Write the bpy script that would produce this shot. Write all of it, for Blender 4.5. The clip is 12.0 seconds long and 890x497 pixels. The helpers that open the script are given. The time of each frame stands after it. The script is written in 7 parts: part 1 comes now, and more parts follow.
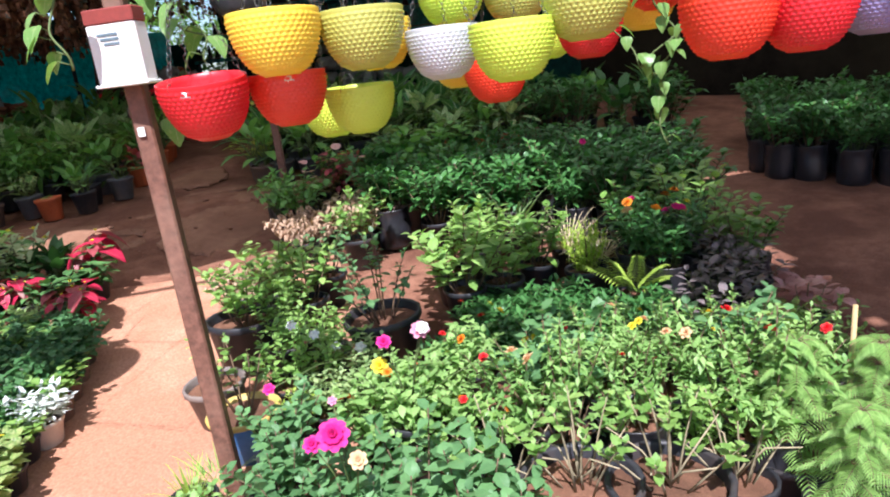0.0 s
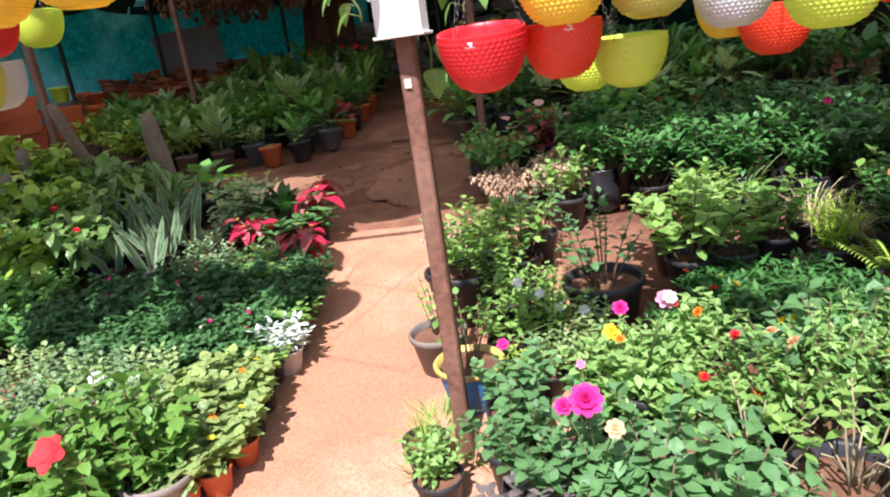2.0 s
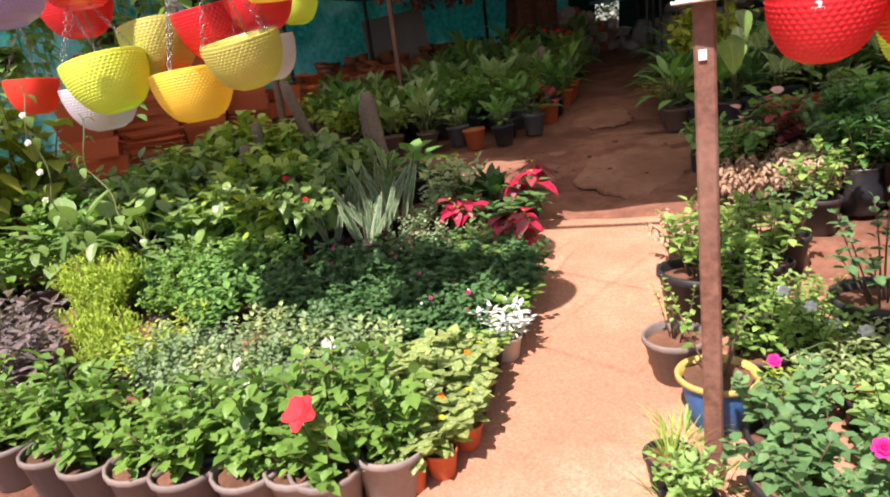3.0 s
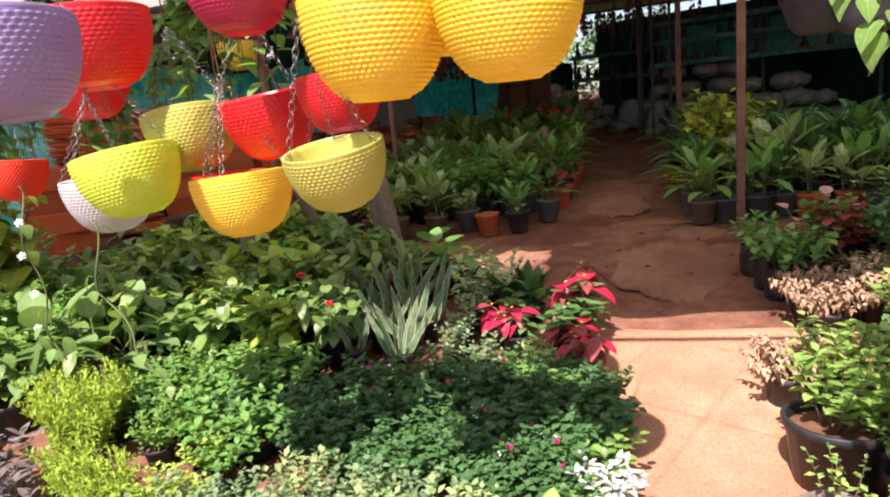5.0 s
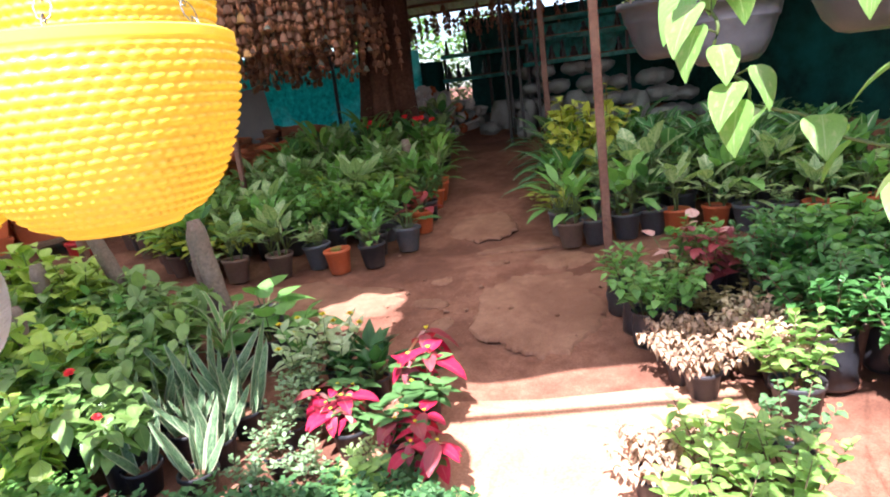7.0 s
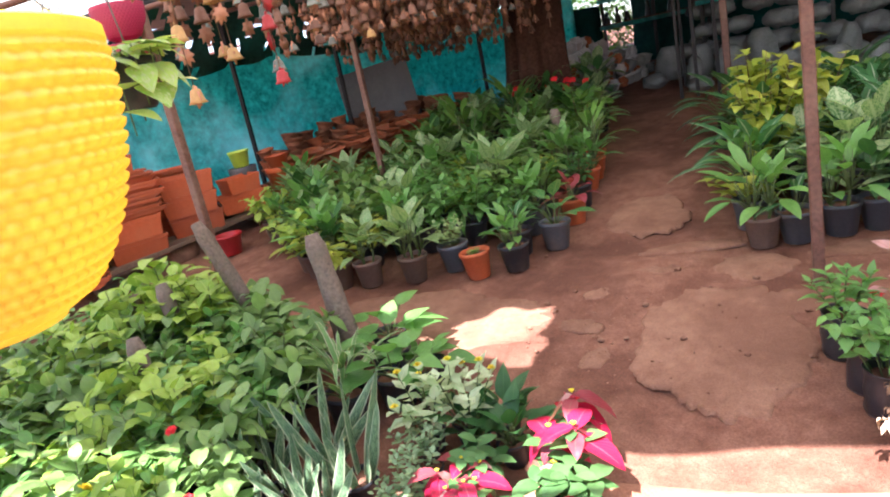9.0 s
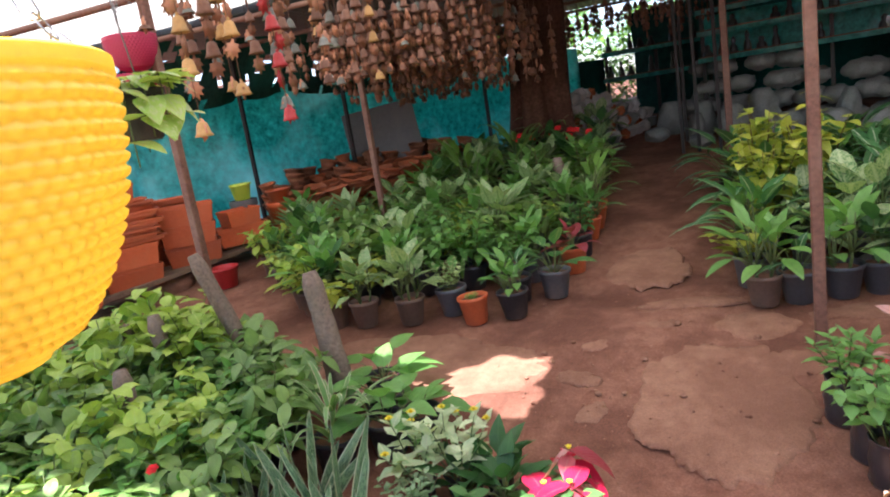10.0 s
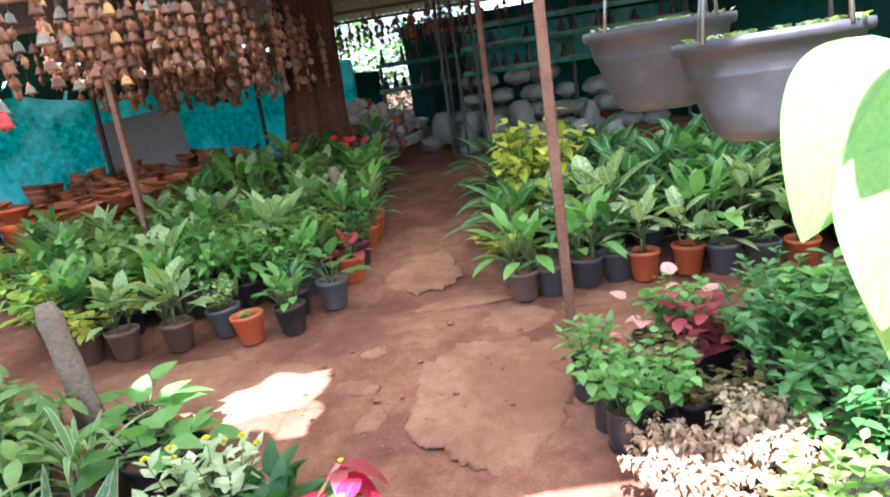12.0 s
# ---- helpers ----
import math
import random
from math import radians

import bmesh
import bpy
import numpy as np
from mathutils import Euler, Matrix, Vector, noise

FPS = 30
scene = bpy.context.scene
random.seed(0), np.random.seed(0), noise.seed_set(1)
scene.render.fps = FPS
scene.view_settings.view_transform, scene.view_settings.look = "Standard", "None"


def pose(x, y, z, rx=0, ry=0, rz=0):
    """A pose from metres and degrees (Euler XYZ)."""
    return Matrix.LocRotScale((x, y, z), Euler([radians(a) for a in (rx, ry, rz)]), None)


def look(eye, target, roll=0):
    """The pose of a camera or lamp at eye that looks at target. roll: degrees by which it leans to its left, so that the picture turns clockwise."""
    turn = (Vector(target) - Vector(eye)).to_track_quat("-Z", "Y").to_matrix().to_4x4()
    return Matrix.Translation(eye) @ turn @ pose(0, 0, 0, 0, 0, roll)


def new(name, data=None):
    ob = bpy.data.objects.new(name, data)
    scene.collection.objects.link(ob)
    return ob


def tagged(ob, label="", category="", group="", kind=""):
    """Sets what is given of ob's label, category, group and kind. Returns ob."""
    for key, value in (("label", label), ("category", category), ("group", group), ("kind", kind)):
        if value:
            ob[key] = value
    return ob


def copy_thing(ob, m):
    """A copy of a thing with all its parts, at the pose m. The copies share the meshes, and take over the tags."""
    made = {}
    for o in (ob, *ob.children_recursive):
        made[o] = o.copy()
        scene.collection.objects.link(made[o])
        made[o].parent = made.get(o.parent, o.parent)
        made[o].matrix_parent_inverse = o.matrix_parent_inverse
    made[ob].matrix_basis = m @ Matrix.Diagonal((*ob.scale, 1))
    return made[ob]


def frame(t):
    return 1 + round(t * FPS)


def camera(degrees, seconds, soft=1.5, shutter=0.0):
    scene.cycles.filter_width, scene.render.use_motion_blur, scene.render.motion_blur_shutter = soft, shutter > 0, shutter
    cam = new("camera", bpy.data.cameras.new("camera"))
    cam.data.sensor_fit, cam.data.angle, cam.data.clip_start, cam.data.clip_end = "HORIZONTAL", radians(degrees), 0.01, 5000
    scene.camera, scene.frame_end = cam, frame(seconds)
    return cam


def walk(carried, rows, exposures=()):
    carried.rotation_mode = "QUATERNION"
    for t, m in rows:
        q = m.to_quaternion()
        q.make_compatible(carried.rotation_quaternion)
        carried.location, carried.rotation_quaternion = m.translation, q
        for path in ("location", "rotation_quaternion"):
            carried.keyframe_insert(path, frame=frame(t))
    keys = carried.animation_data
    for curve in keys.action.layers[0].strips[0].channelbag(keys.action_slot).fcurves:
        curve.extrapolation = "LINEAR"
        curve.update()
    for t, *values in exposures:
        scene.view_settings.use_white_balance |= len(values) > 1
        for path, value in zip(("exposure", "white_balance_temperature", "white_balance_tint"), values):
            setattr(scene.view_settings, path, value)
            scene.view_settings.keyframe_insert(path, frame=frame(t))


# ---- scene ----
cam = camera(68.8, 12.0, soft=2.0)
PATH = [
    (0, (0.827, 0.714, 1.531), (0.301, 2.568, 0.994), -7.0),
    (0.5, (0.792, 0.726, 1.534), (0.198, 2.565, 1.02), -6.3),
    (1, (0.788, 0.747, 1.533), (0.129, 2.567, 1.032), -5.2),
    (1.5, (0.728, 0.728, 1.534), (-0.177, 2.438, 1.024), -6.4),
    (2, (0.585, 0.676, 1.547), (-0.401, 2.311, 0.951), -7.7),
    (2.5, (0.461, 0.629, 1.543), (-0.719, 2.143, 0.983), -8.7),
    (3, (0.306, 0.63, 1.532), (-1.082, 1.956, 0.969), -7.5),
    (3.2, (0.23, 0.644, 1.534), (-1.235, 1.877, 0.956), -7.4),
    (4.8, (-0.297, 0.7, 1.668), (-1.653, 2.105, 1.236), -5.9),
    (5, (-0.364, 0.69, 1.707), (-1.665, 2.156, 1.31), -5.2),
    (5.5, (-0.447, 0.75, 1.697), (-1.629, 2.309, 1.281), -3.4),
    (6, (-0.488, 0.986, 1.721), (-1.543, 2.647, 1.365), -4.4),
    (6.5, (-0.464, 1.274, 1.79), (-1.501, 2.961, 1.505), -2.6),
    (6.7, (-0.449, 1.339, 1.825), (-1.485, 3.014, 1.476), -5.2),
    (8.3, (-0.783, 1.969, 2.015), (-1.856, 3.554, 1.434), -9.9),
    (8.5, (-0.791, 2.024, 2.033), (-1.974, 3.528, 1.453), -10.7),
    (9, (-0.787, 2.079, 2.041), (-2.209, 3.383, 1.514), -11.9),
    (9.5, (-0.823, 2.053, 2.041), (-2.363, 3.209, 1.499), -11.1),
    (10, (-0.824, 2.095, 2.049), (-2.244, 3.443, 1.641), -9.0),
    (10.5, (-0.814, 2.135, 2.042), (-2.068, 3.643, 1.65), -7.2),
    (11, (-0.805, 2.134, 2.037), (-1.978, 3.705, 1.645), -6.8),
    (11.5, (-0.783, 2.159, 2.028), (-1.818, 3.81, 1.577), -8.1),
    (12, (-0.755, 2.195, 2.026), (-1.671, 3.909, 1.553), -8.4),
]
EXPOSURE = [(0, 1.08, 5700, 17), (1.5, 1.08, 5900, 16), (2.5, 1.12, 6200, 18), (3, 1.07, 6700, 26), (5, 1.15, 6700, 26), (5.5, 1.2, 6700, 25), (6.5, 1.95, 5800, 22), (8.5, 2.6, 6000, 22), (9, 2.55, 5850, 23), (9.5, 2.15, 5850, 22), (10, 2.25, 5900, 22), (10.5, 3.0, 5550, 15), (12, 3.1, 5400, 15)]
walk(cam, [(t, look(eye, target, roll)) for t, eye, target, roll in PATH], EXPOSURE)


SLOPE_Y, SLOPE_X = 0.11, -0.05


def ground_z(x, y):
    """The height of the sloping yard: it rises away from the start and to the left, and levels off far out."""
    return SLOPE_Y * 14 * math.tanh(y / 14) * 1.02 + SLOPE_X * 18 * math.tanh(x / 18)


# ---- light ----
SUN_TO = Vector((0.19, -0.68, 1.0)).normalized()
world = bpy.data.worlds.new("sky")
scene.world = world
world.use_nodes = True
sky = world.node_tree.nodes.new("ShaderNodeTexSky")
sky.sky_type, sky.sun_disc = "NISHITA", False
sky.sun_elevation = math.asin(SUN_TO.z)
sky.sun_rotation = math.atan2(SUN_TO.x, SUN_TO.y)
world.node_tree.links.new(sky.outputs[0], world.node_tree.nodes["Background"].inputs[0])
world.node_tree.nodes["Background"].inputs[1].default_value = 0.085
sun = new("sun", bpy.data.lights.new("sun", "SUN"))
sun.data.energy, sun.data.angle, sun.data.color = 5.0, radians(0.6), (1.0, 0.95, 0.87)
sun.matrix_world = look(SUN_TO * 30, (0, 0, 0))


# ---- materials ----
def nodes_of(name):
    m = bpy.data.materials.new(name)
    m.use_nodes = True
    t = m.node_tree
    return m, t, t.nodes, t.links, t.nodes["Principled BSDF"]


def mix_rgb(t, fac, a, b, mode="MIX"):
    n = t.nodes.new("ShaderNodeMix")
    n.data_type, n.blend_type = "RGBA", mode
    for i, v in ((0, fac), (6, a), (7, b)):
        if isinstance(v, bpy.types.NodeSocket):
            t.links.new(v, n.inputs[i])
        elif i and len(v) == 3:
            n.inputs[i].default_value = (*v, 1)
        else:
            n.inputs[i].default_value = v
    return n.outputs[2]


def mathn(t, op, a, b=0.0, c=0.0):
    n = t.nodes.new("ShaderNodeMath")
    n.operation = op
    for i, v in enumerate((a, b, c)):
        if isinstance(v, bpy.types.NodeSocket):
            t.links.new(v, n.inputs[i])
        else:
            n.inputs[i].default_value = v
    return n.outputs[0]


def noise_of(t, scale, detail=4, rough=0.6, where=None):
    n = t.nodes.new("ShaderNodeTexNoise")
    n.inputs["Scale"].default_value, n.inputs["Detail"].default_value, n.inputs["Roughness"].default_value = scale, detail, rough
    t.links.new(where if where is not None else t.nodes.new("ShaderNodeTexCoord").outputs["Object"], n.inputs["Vector"])
    return n.outputs[0]


def ramp(t, fac, lo, hi):
    n = t.nodes.new("ShaderNodeMapRange")
    n.inputs[1].default_value, n.inputs[2].default_value = lo, hi
    t.links.new(fac, n.inputs[0])
    return n.outputs[0]


def bump(t, height, strength, distance=0.01):
    n = t.nodes.new("ShaderNodeBump")
    n.inputs["Strength"].default_value, n.inputs["Distance"].default_value = strength, distance
    t.links.new(height, n.inputs["Height"])
    t.links.new(n.outputs[0], t.nodes["Principled BSDF"].inputs["Normal"])


def soil_like(name, low, high, stain_or_highlight, scale=1.0, rough=0.95, relief=0.5, vary=0.0):
    m, t, n, l, p = nodes_of(name)
    where = n.new("ShaderNodeNewGeometry").outputs["Position"]
    big, mid, fine = noise_of(t, 0.9 * scale, 5, 0.6, where), noise_of(t, 6 * scale, 6, 0.7, where), noise_of(t, 70 * scale, 4, 0.7, where)
    c = mix_rgb(t, ramp(t, mid, 0.32, 0.7), low, high)
    c = mix_rgb(t, mathn(t, "MULTIPLY", ramp(t, big, 0.44, 0.6), 0.8), c, stain_or_highlight)
    if vary:
        k = mathn(t, "ADD", 1 - vary, mathn(t, "MULTIPLY", n.new("ShaderNodeObjectInfo").outputs["Random"], 2 * vary))
        cc = n.new("ShaderNodeCombineColor")
        for i in range(3):
            l.new(k, cc.inputs[i])
        c = mix_rgb(t, 1.0, c, cc.outputs[0], "MULTIPLY")
    grit = mix_rgb(t, ramp(t, fine, 0.35, 0.7), (0.62, 0.6, 0.58), (1.25, 1.22, 1.2))
    c = mix_rgb(t, 0.75, c, grit, "MULTIPLY")
    l.new(c, p.inputs["Base Color"])
    p.inputs["Roughness"].default_value = rough
    p.inputs["Specular IOR Level"].default_value = 0.25
    bump(t, mathn(t, "ADD", fine, mathn(t, "MULTIPLY", mid, 2.0)), relief, 0.012)
    return m


def leaf_mat(name, dark, light, rib=None, rib_w=0.07, veins=0.0, blotch=None, blotch_scale=14.0, blotch_at=0.5, edge=None, gloss=0.38, thin=0.3, relief=0.2):
    """A leaf: tone differs from leaf to leaf and plant to plant; midrib, side veins, blotches and a rim by the leaf's own coordinates."""
    dark, light = tuple(min(0.8, 1.3 * v) for v in dark), tuple(min(0.8, 1.35 * v) for v in light)
    m, t, n, l, p = nodes_of(name)
    uv = n.new("ShaderNodeUVMap")
    sep = n.new("ShaderNodeSeparateXYZ")
    l.new(uv.outputs[0], sep.inputs[0])
    geo, info = n.new("ShaderNodeNewGeometry"), n.new("ShaderNodeObjectInfo")
    across = mathn(t, "ABSOLUTE", mathn(t, "SUBTRACT", sep.outputs[0], 0.5))
    tone = mathn(t, "ADD", mathn(t, "MULTIPLY", geo.outputs["Random Per Island"], 0.7), mathn(t, "MULTIPLY", info.outputs["Random"], 0.3))
    c = mix_rgb(t, tone, dark, light)
    grain = noise_of(t, 35, 3, 0.6)
    c = mix_rgb(t, 0.5, c, mix_rgb(t, ramp(t, grain, 0.3, 0.75), (0.7, 0.72, 0.7), (1.25, 1.22, 1.2)), "MULTIPLY")
    if blotch:
        b = n.new("ShaderNodeTexNoise")
        b.inputs["Scale"].default_value, b.inputs["Detail"].default_value = blotch_scale, 3
        stretch = n.new("ShaderNodeCombineXYZ")
        l.new(mathn(t, "MULTIPLY", across, 1.0), stretch.inputs[0])
        l.new(mathn(t, "SUBTRACT", sep.outputs[1], mathn(t, "MULTIPLY", across, 0.7)), stretch.inputs[1])
        l.new(mathn(t, "MULTIPLY", geo.outputs["Random Per Island"], 5.0), stretch.inputs[2])
        l.new(stretch.outputs[0], b.inputs["Vector"])
        c = mix_rgb(t, ramp(t, b.outputs[0], blotch_at - 0.06, blotch_at + 0.06), c, blotch)
    if veins:
        w = mathn(t, "SINE", mathn(t, "MULTIPLY", mathn(t, "SUBTRACT", sep.outputs[1], mathn(t, "MULTIPLY", across, 0.8)), 70.0))
        c = mix_rgb(t, mathn(t, "MULTIPLY", ramp(t, w, 0.55, 0.95), veins), c, rib or light)
    if rib:
        c = mix_rgb(t, mathn(t, "MULTIPLY", mathn(t, "LESS_THAN", across, rib_w * 0.5), 0.85), c, rib)
    if edge:
        c = mix_rgb(t, ramp(t, across, 0.36, 0.44), c, edge)
    l.new(c, p.inputs["Base Color"])
    p.inputs["Roughness"].default_value = gloss
    p.inputs["Specular IOR Level"].default_value = 0.42
    bump(t, mathn(t, "ADD", mathn(t, "MULTIPLY", across, 3.0), mathn(t, "SINE", mathn(t, "MULTIPLY", mathn(t, "SUBTRACT", sep.outputs[1], mathn(t, "MULTIPLY", across, 0.8)), 60.0))), relief, 0.004)
    tr = n.new("ShaderNodeBsdfTranslucent")
    l.new(mix_rgb(t, 1.0, c, (1.12, 1.2, 0.62), "MULTIPLY"), tr.inputs[0])
    sh = n.new("ShaderNodeMixShader")
    sh.inputs[0].default_value = thin
    l.new(p.outputs[0], sh.inputs[1])
    l.new(tr.outputs[0], sh.inputs[2])
    l.new(sh.outputs[0], n["Material Output"].inputs[0])
    return m


def plain(name, colour, rough=0.5, metal=0.0, wear=0.25, scale=12.0, stain_or_highlight=None, relief=0.15, spec=0.4, thin=0.0, vary=0.0):
    """Paint, plastic, clay, wood or metal with grain and stains at two sizes; on the tarpaulin the stains are painted
    highlights.
    """
    m, t, n, l, p = nodes_of(name)
    big, fine = noise_of(t, scale * 0.35, 4), noise_of(t, scale * 6, 4, 0.7)
    c = mix_rgb(t, ramp(t, fine, 0.3, 0.75), tuple(v * (1 - wear) for v in colour), tuple(min(1.0, v * (1 + 0.6 * wear)) for v in colour))
    if stain_or_highlight:
        c = mix_rgb(t, mathn(t, "MULTIPLY", ramp(t, big, 0.48, 0.7), 0.8), c, stain_or_highlight)
    if vary:
        info = n.new("ShaderNodeObjectInfo")
        k = mathn(t, "ADD", 1 - vary, mathn(t, "MULTIPLY", info.outputs["Random"], 2 * vary))
        cc = n.new("ShaderNodeCombineColor")
        for i in range(3):
            l.new(k, cc.inputs[i])
        c = mix_rgb(t, 1.0, c, cc.outputs[0], "MULTIPLY")
    l.new(c, p.inputs["Base Color"])
    l.new(mathn(t, "ADD", rough - 0.1, mathn(t, "MULTIPLY", big, 0.2)), p.inputs["Roughness"])
    p.inputs["Metallic"].default_value = metal
    p.inputs["Specular IOR Level"].default_value = spec
    bump(t, fine, relief, 0.004)
    if thin:
        tr = n.new("ShaderNodeBsdfTranslucent")
        l.new(c, tr.inputs[0])
        sh = n.new("ShaderNodeMixShader")
        sh.inputs[0].default_value = thin
        l.new(p.outputs[0], sh.inputs[1])
        l.new(tr.outputs[0], sh.inputs[2])
        l.new(sh.outputs[0], n["Material Output"].inputs[0])
    return m


# Sun and shade are in these tones: light cement path, dark earth.
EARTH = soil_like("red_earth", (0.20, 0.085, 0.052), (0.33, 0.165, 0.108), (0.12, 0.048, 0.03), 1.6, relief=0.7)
SUNLIT_CEMENT = soil_like("dusty_sunlit_cement", (0.43, 0.215, 0.132), (0.54, 0.305, 0.205), (0.37, 0.175, 0.105), 1.2, 0.92, 0.22)
SLAB = soil_like("worn_slab", (0.24, 0.118, 0.073), (0.35, 0.19, 0.122), (0.19, 0.088, 0.054), 2.2, 0.8, 0.5, 0.12)
SOIL = soil_like("potting_soil", (0.16, 0.075, 0.045), (0.26, 0.13, 0.08), (0.10, 0.05, 0.03), 3.0)
RUST = plain("brown_painted_iron", (0.175, 0.082, 0.055), 0.55, 0.0, 0.5, 7, (0.27, 0.165, 0.115), 0.3)
DARK_IRON = plain("dark_iron", (0.03, 0.028, 0.028), 0.55, 0.3, 0.3)
STEEL = plain("zinc_chain", (0.26, 0.26, 0.26), 0.42, 0.9, 0.3)
CHAIN_GREY = plain("dull_chain", (0.16, 0.155, 0.15), 0.5, 0.8, 0.2)
PAPER = plain("white_board", (0.80, 0.79, 0.76), 0.6, 0, 0.04, 8, (0.72, 0.70, 0.66), 0.03)
MAROON = plain("maroon_tape", (0.24, 0.045, 0.035), 0.5, 0, 0.2)
INK = plain("faded_ink", (0.12, 0.17, 0.20), 0.7, 0, 0.2)
POT_ORANGE = plain("orange_plastic_pot", (0.50, 0.115, 0.04), 0.55, 0, 0.16, 9, (0.40, 0.12, 0.06), 0.12, 0.3, 0.0, 0.12)
POT_GREY = plain("grey_plastic_pot", (0.085, 0.088, 0.095), 0.55, 0, 0.2, 9, (0.16, 0.11, 0.085), 0.1, 0.35, 0.0, 0.25)
POT_BLACK = plain("black_plastic_pot", (0.028, 0.028, 0.032), 0.5, 0, 0.3, 9, (0.10, 0.065, 0.05), 0.1, 0.4, 0.0, 0.2)
POT_BROWN = plain("dusty_brown_pot", (0.16, 0.105, 0.08), 0.7, 0, 0.2, 9, (0.22, 0.13, 0.09), 0.15, 0.25, 0.0, 0.2)
POT_DUSTY = plain("dusty_grey_brown_pot", (0.20, 0.165, 0.145), 0.65, 0, 0.15, 8, (0.30, 0.20, 0.14), 0.12, 0.3, 0.0, 0.2)
POT_PALE = plain("pale_dirty_pot", (0.55, 0.50, 0.43), 0.6, 0, 0.12, 7, (0.34, 0.22, 0.15), 0.1)
POT_BLUE = plain("blue_painted_clay", (0.045, 0.16, 0.40), 0.55, 0, 0.2, 8, (0.10, 0.16, 0.28), 0.2)
POT_YELLOW = plain("yellow_painted_rim", (0.50, 0.36, 0.10), 0.55, 0, 0.2, 8, (0.45, 0.28, 0.08), 0.2)
BAG = plain("black_poly_bag", (0.022, 0.022, 0.026), 0.32, 0, 0.3, 10, (0.06, 0.045, 0.04), 0.3, 0.5)
PLANTER_GREY = plain("grey_hanging_planter", (0.032, 0.034, 0.041), 0.45, 0, 0.3, 9, (0.052, 0.052, 0.056), 0.3, 0.5)
TERRA = plain("terracotta", (0.44, 0.135, 0.06), 0.75, 0, 0.18, 9, (0.36, 0.15, 0.085), 0.15, 0.2, 0.0, 0.2)
CLAY_DARK = plain("brown_clay", (0.24, 0.095, 0.05), 0.8, 0, 0.25, 9, (0.17, 0.075, 0.045), 0.2, 0.2, 0.0, 0.25)
TRAY = plain("brick_red_tray", (0.50, 0.10, 0.03), 0.45, 0, 0.15, 8, (0.44, 0.12, 0.05), 0.08, 0.4, 0.0, 0.28)
BELL_TAN = plain("tan_clay_bell", (0.17, 0.085, 0.055), 0.55, 0, 0.3, 12, (0.10, 0.055, 0.04), 0.2, 0.25, 0.0, 0.45)
BELL_YELLOW = plain("yellow_clay_bell", (0.46, 0.27, 0.10), 0.6, 0, 0.2, 12, (0.45, 0.25, 0.08), 0.15, 0.3, 0.0, 0.2)
BELL_GREY = plain("grey_painted_bell", (0.15, 0.16, 0.135), 0.5, 0, 0.3, 12, (0.26, 0.24, 0.2), 0.15, 0.4, 0.0, 0.3)
BELL_RED = plain("red_painted_bell", (0.40, 0.035, 0.035), 0.45, 0, 0.2)
BELL_TAG = plain("peach_clay_tag", (0.50, 0.235, 0.14), 0.7, 0, 0.2, 12, (0.38, 0.19, 0.11), 0.15, 0.25, 0.0, 0.4)
CORD = plain("brown_cord", (0.16, 0.10, 0.06), 0.9)
BARK = plain("bark", (0.085, 0.040, 0.026), 0.9, 0, 0.6, 5, (0.03, 0.014, 0.010), 1.0, 0.15)
STUMP = plain("grey_cut_stem", (0.21, 0.16, 0.125), 0.9, 0, 0.45, 10, (0.13, 0.125, 0.10), 0.9, 0.15)
STEM = plain("green_stem", (0.10, 0.14, 0.04), 0.6, 0, 0.3)
PALE_TWIG = plain("pale_dry_twig", (0.34, 0.28, 0.17), 0.85, 0, 0.3)
TWIG = plain("brown_twig", (0.17, 0.11, 0.065), 0.85, 0, 0.4)
BAMBOO = plain("split_bamboo", (0.45, 0.32, 0.15), 0.7, 0, 0.2)
# The pale patches are wrinkle highlights painted into the tarpaulin's colour.
TARP = plain("teal_tarpaulin", (0.09, 0.60, 0.54), 0.35, 0, 0.6, 2.2, (0.55, 0.90, 0.86), 0.8, 0.5, 0.8)
CLOTH_GREEN = plain("dark_green_cloth", (0.012, 0.05, 0.035), 0.7, 0, 0.5, 3.0, (0.02, 0.12, 0.08), 0.6, 0.3, 0.35)
NET_GREEN = plain("green_shade_net", (0.41, 0.39, 0.34), 0.8, 0, 0.3, 3, (0.27, 0.27, 0.21), 0.2, 0.1, 0.8)
# Near-black, so the deep shade behind the bagged plants is in the colour.
NET_SHADED = plain("shaded_net_fence", (0.014, 0.011, 0.008), 0.95, 0, 0.5, 1.5, (0.03, 0.025, 0.015), 0.3, 0.05)
NET_UNSEEN = plain("unseen_brown_net", (0.06, 0.05, 0.04), 0.8, 0, 0.3, 3, (0.04, 0.03, 0.025), 0.2, 0.1, 0.25)
NET_DARK = plain("dark_net_fence", (0.012, 0.06, 0.052), 0.9, 0, 0.5, 1.2, (0.02, 0.20, 0.18), 0.3, 0.1, 0.35)
WOOD = plain("weathered_plank", (0.20, 0.13, 0.085), 0.85, 0, 0.35, 8, (0.12, 0.08, 0.055), 0.5, 0.2)
BOARD = plain("grey_board", (0.125, 0.125, 0.125), 0.7, 0, 0.15, 4, (0.17, 0.16, 0.15), 0.1)
SACK = plain("white_woven_sack", (0.24, 0.25, 0.235), 0.7, 0, 0.25, 7, (0.11, 0.14, 0.115), 0.35, 0.3)
BOTTLE = plain("dark_glazed_clay", (0.02, 0.022, 0.022), 0.35, 0, 0.3)
WHITE_CLAY = plain("white_glazed_pot", (0.50, 0.46, 0.43), 0.45, 0, 0.1, 9, (0.5, 0.36, 0.28), 0.1, 0.4, 0.0, 0.15)
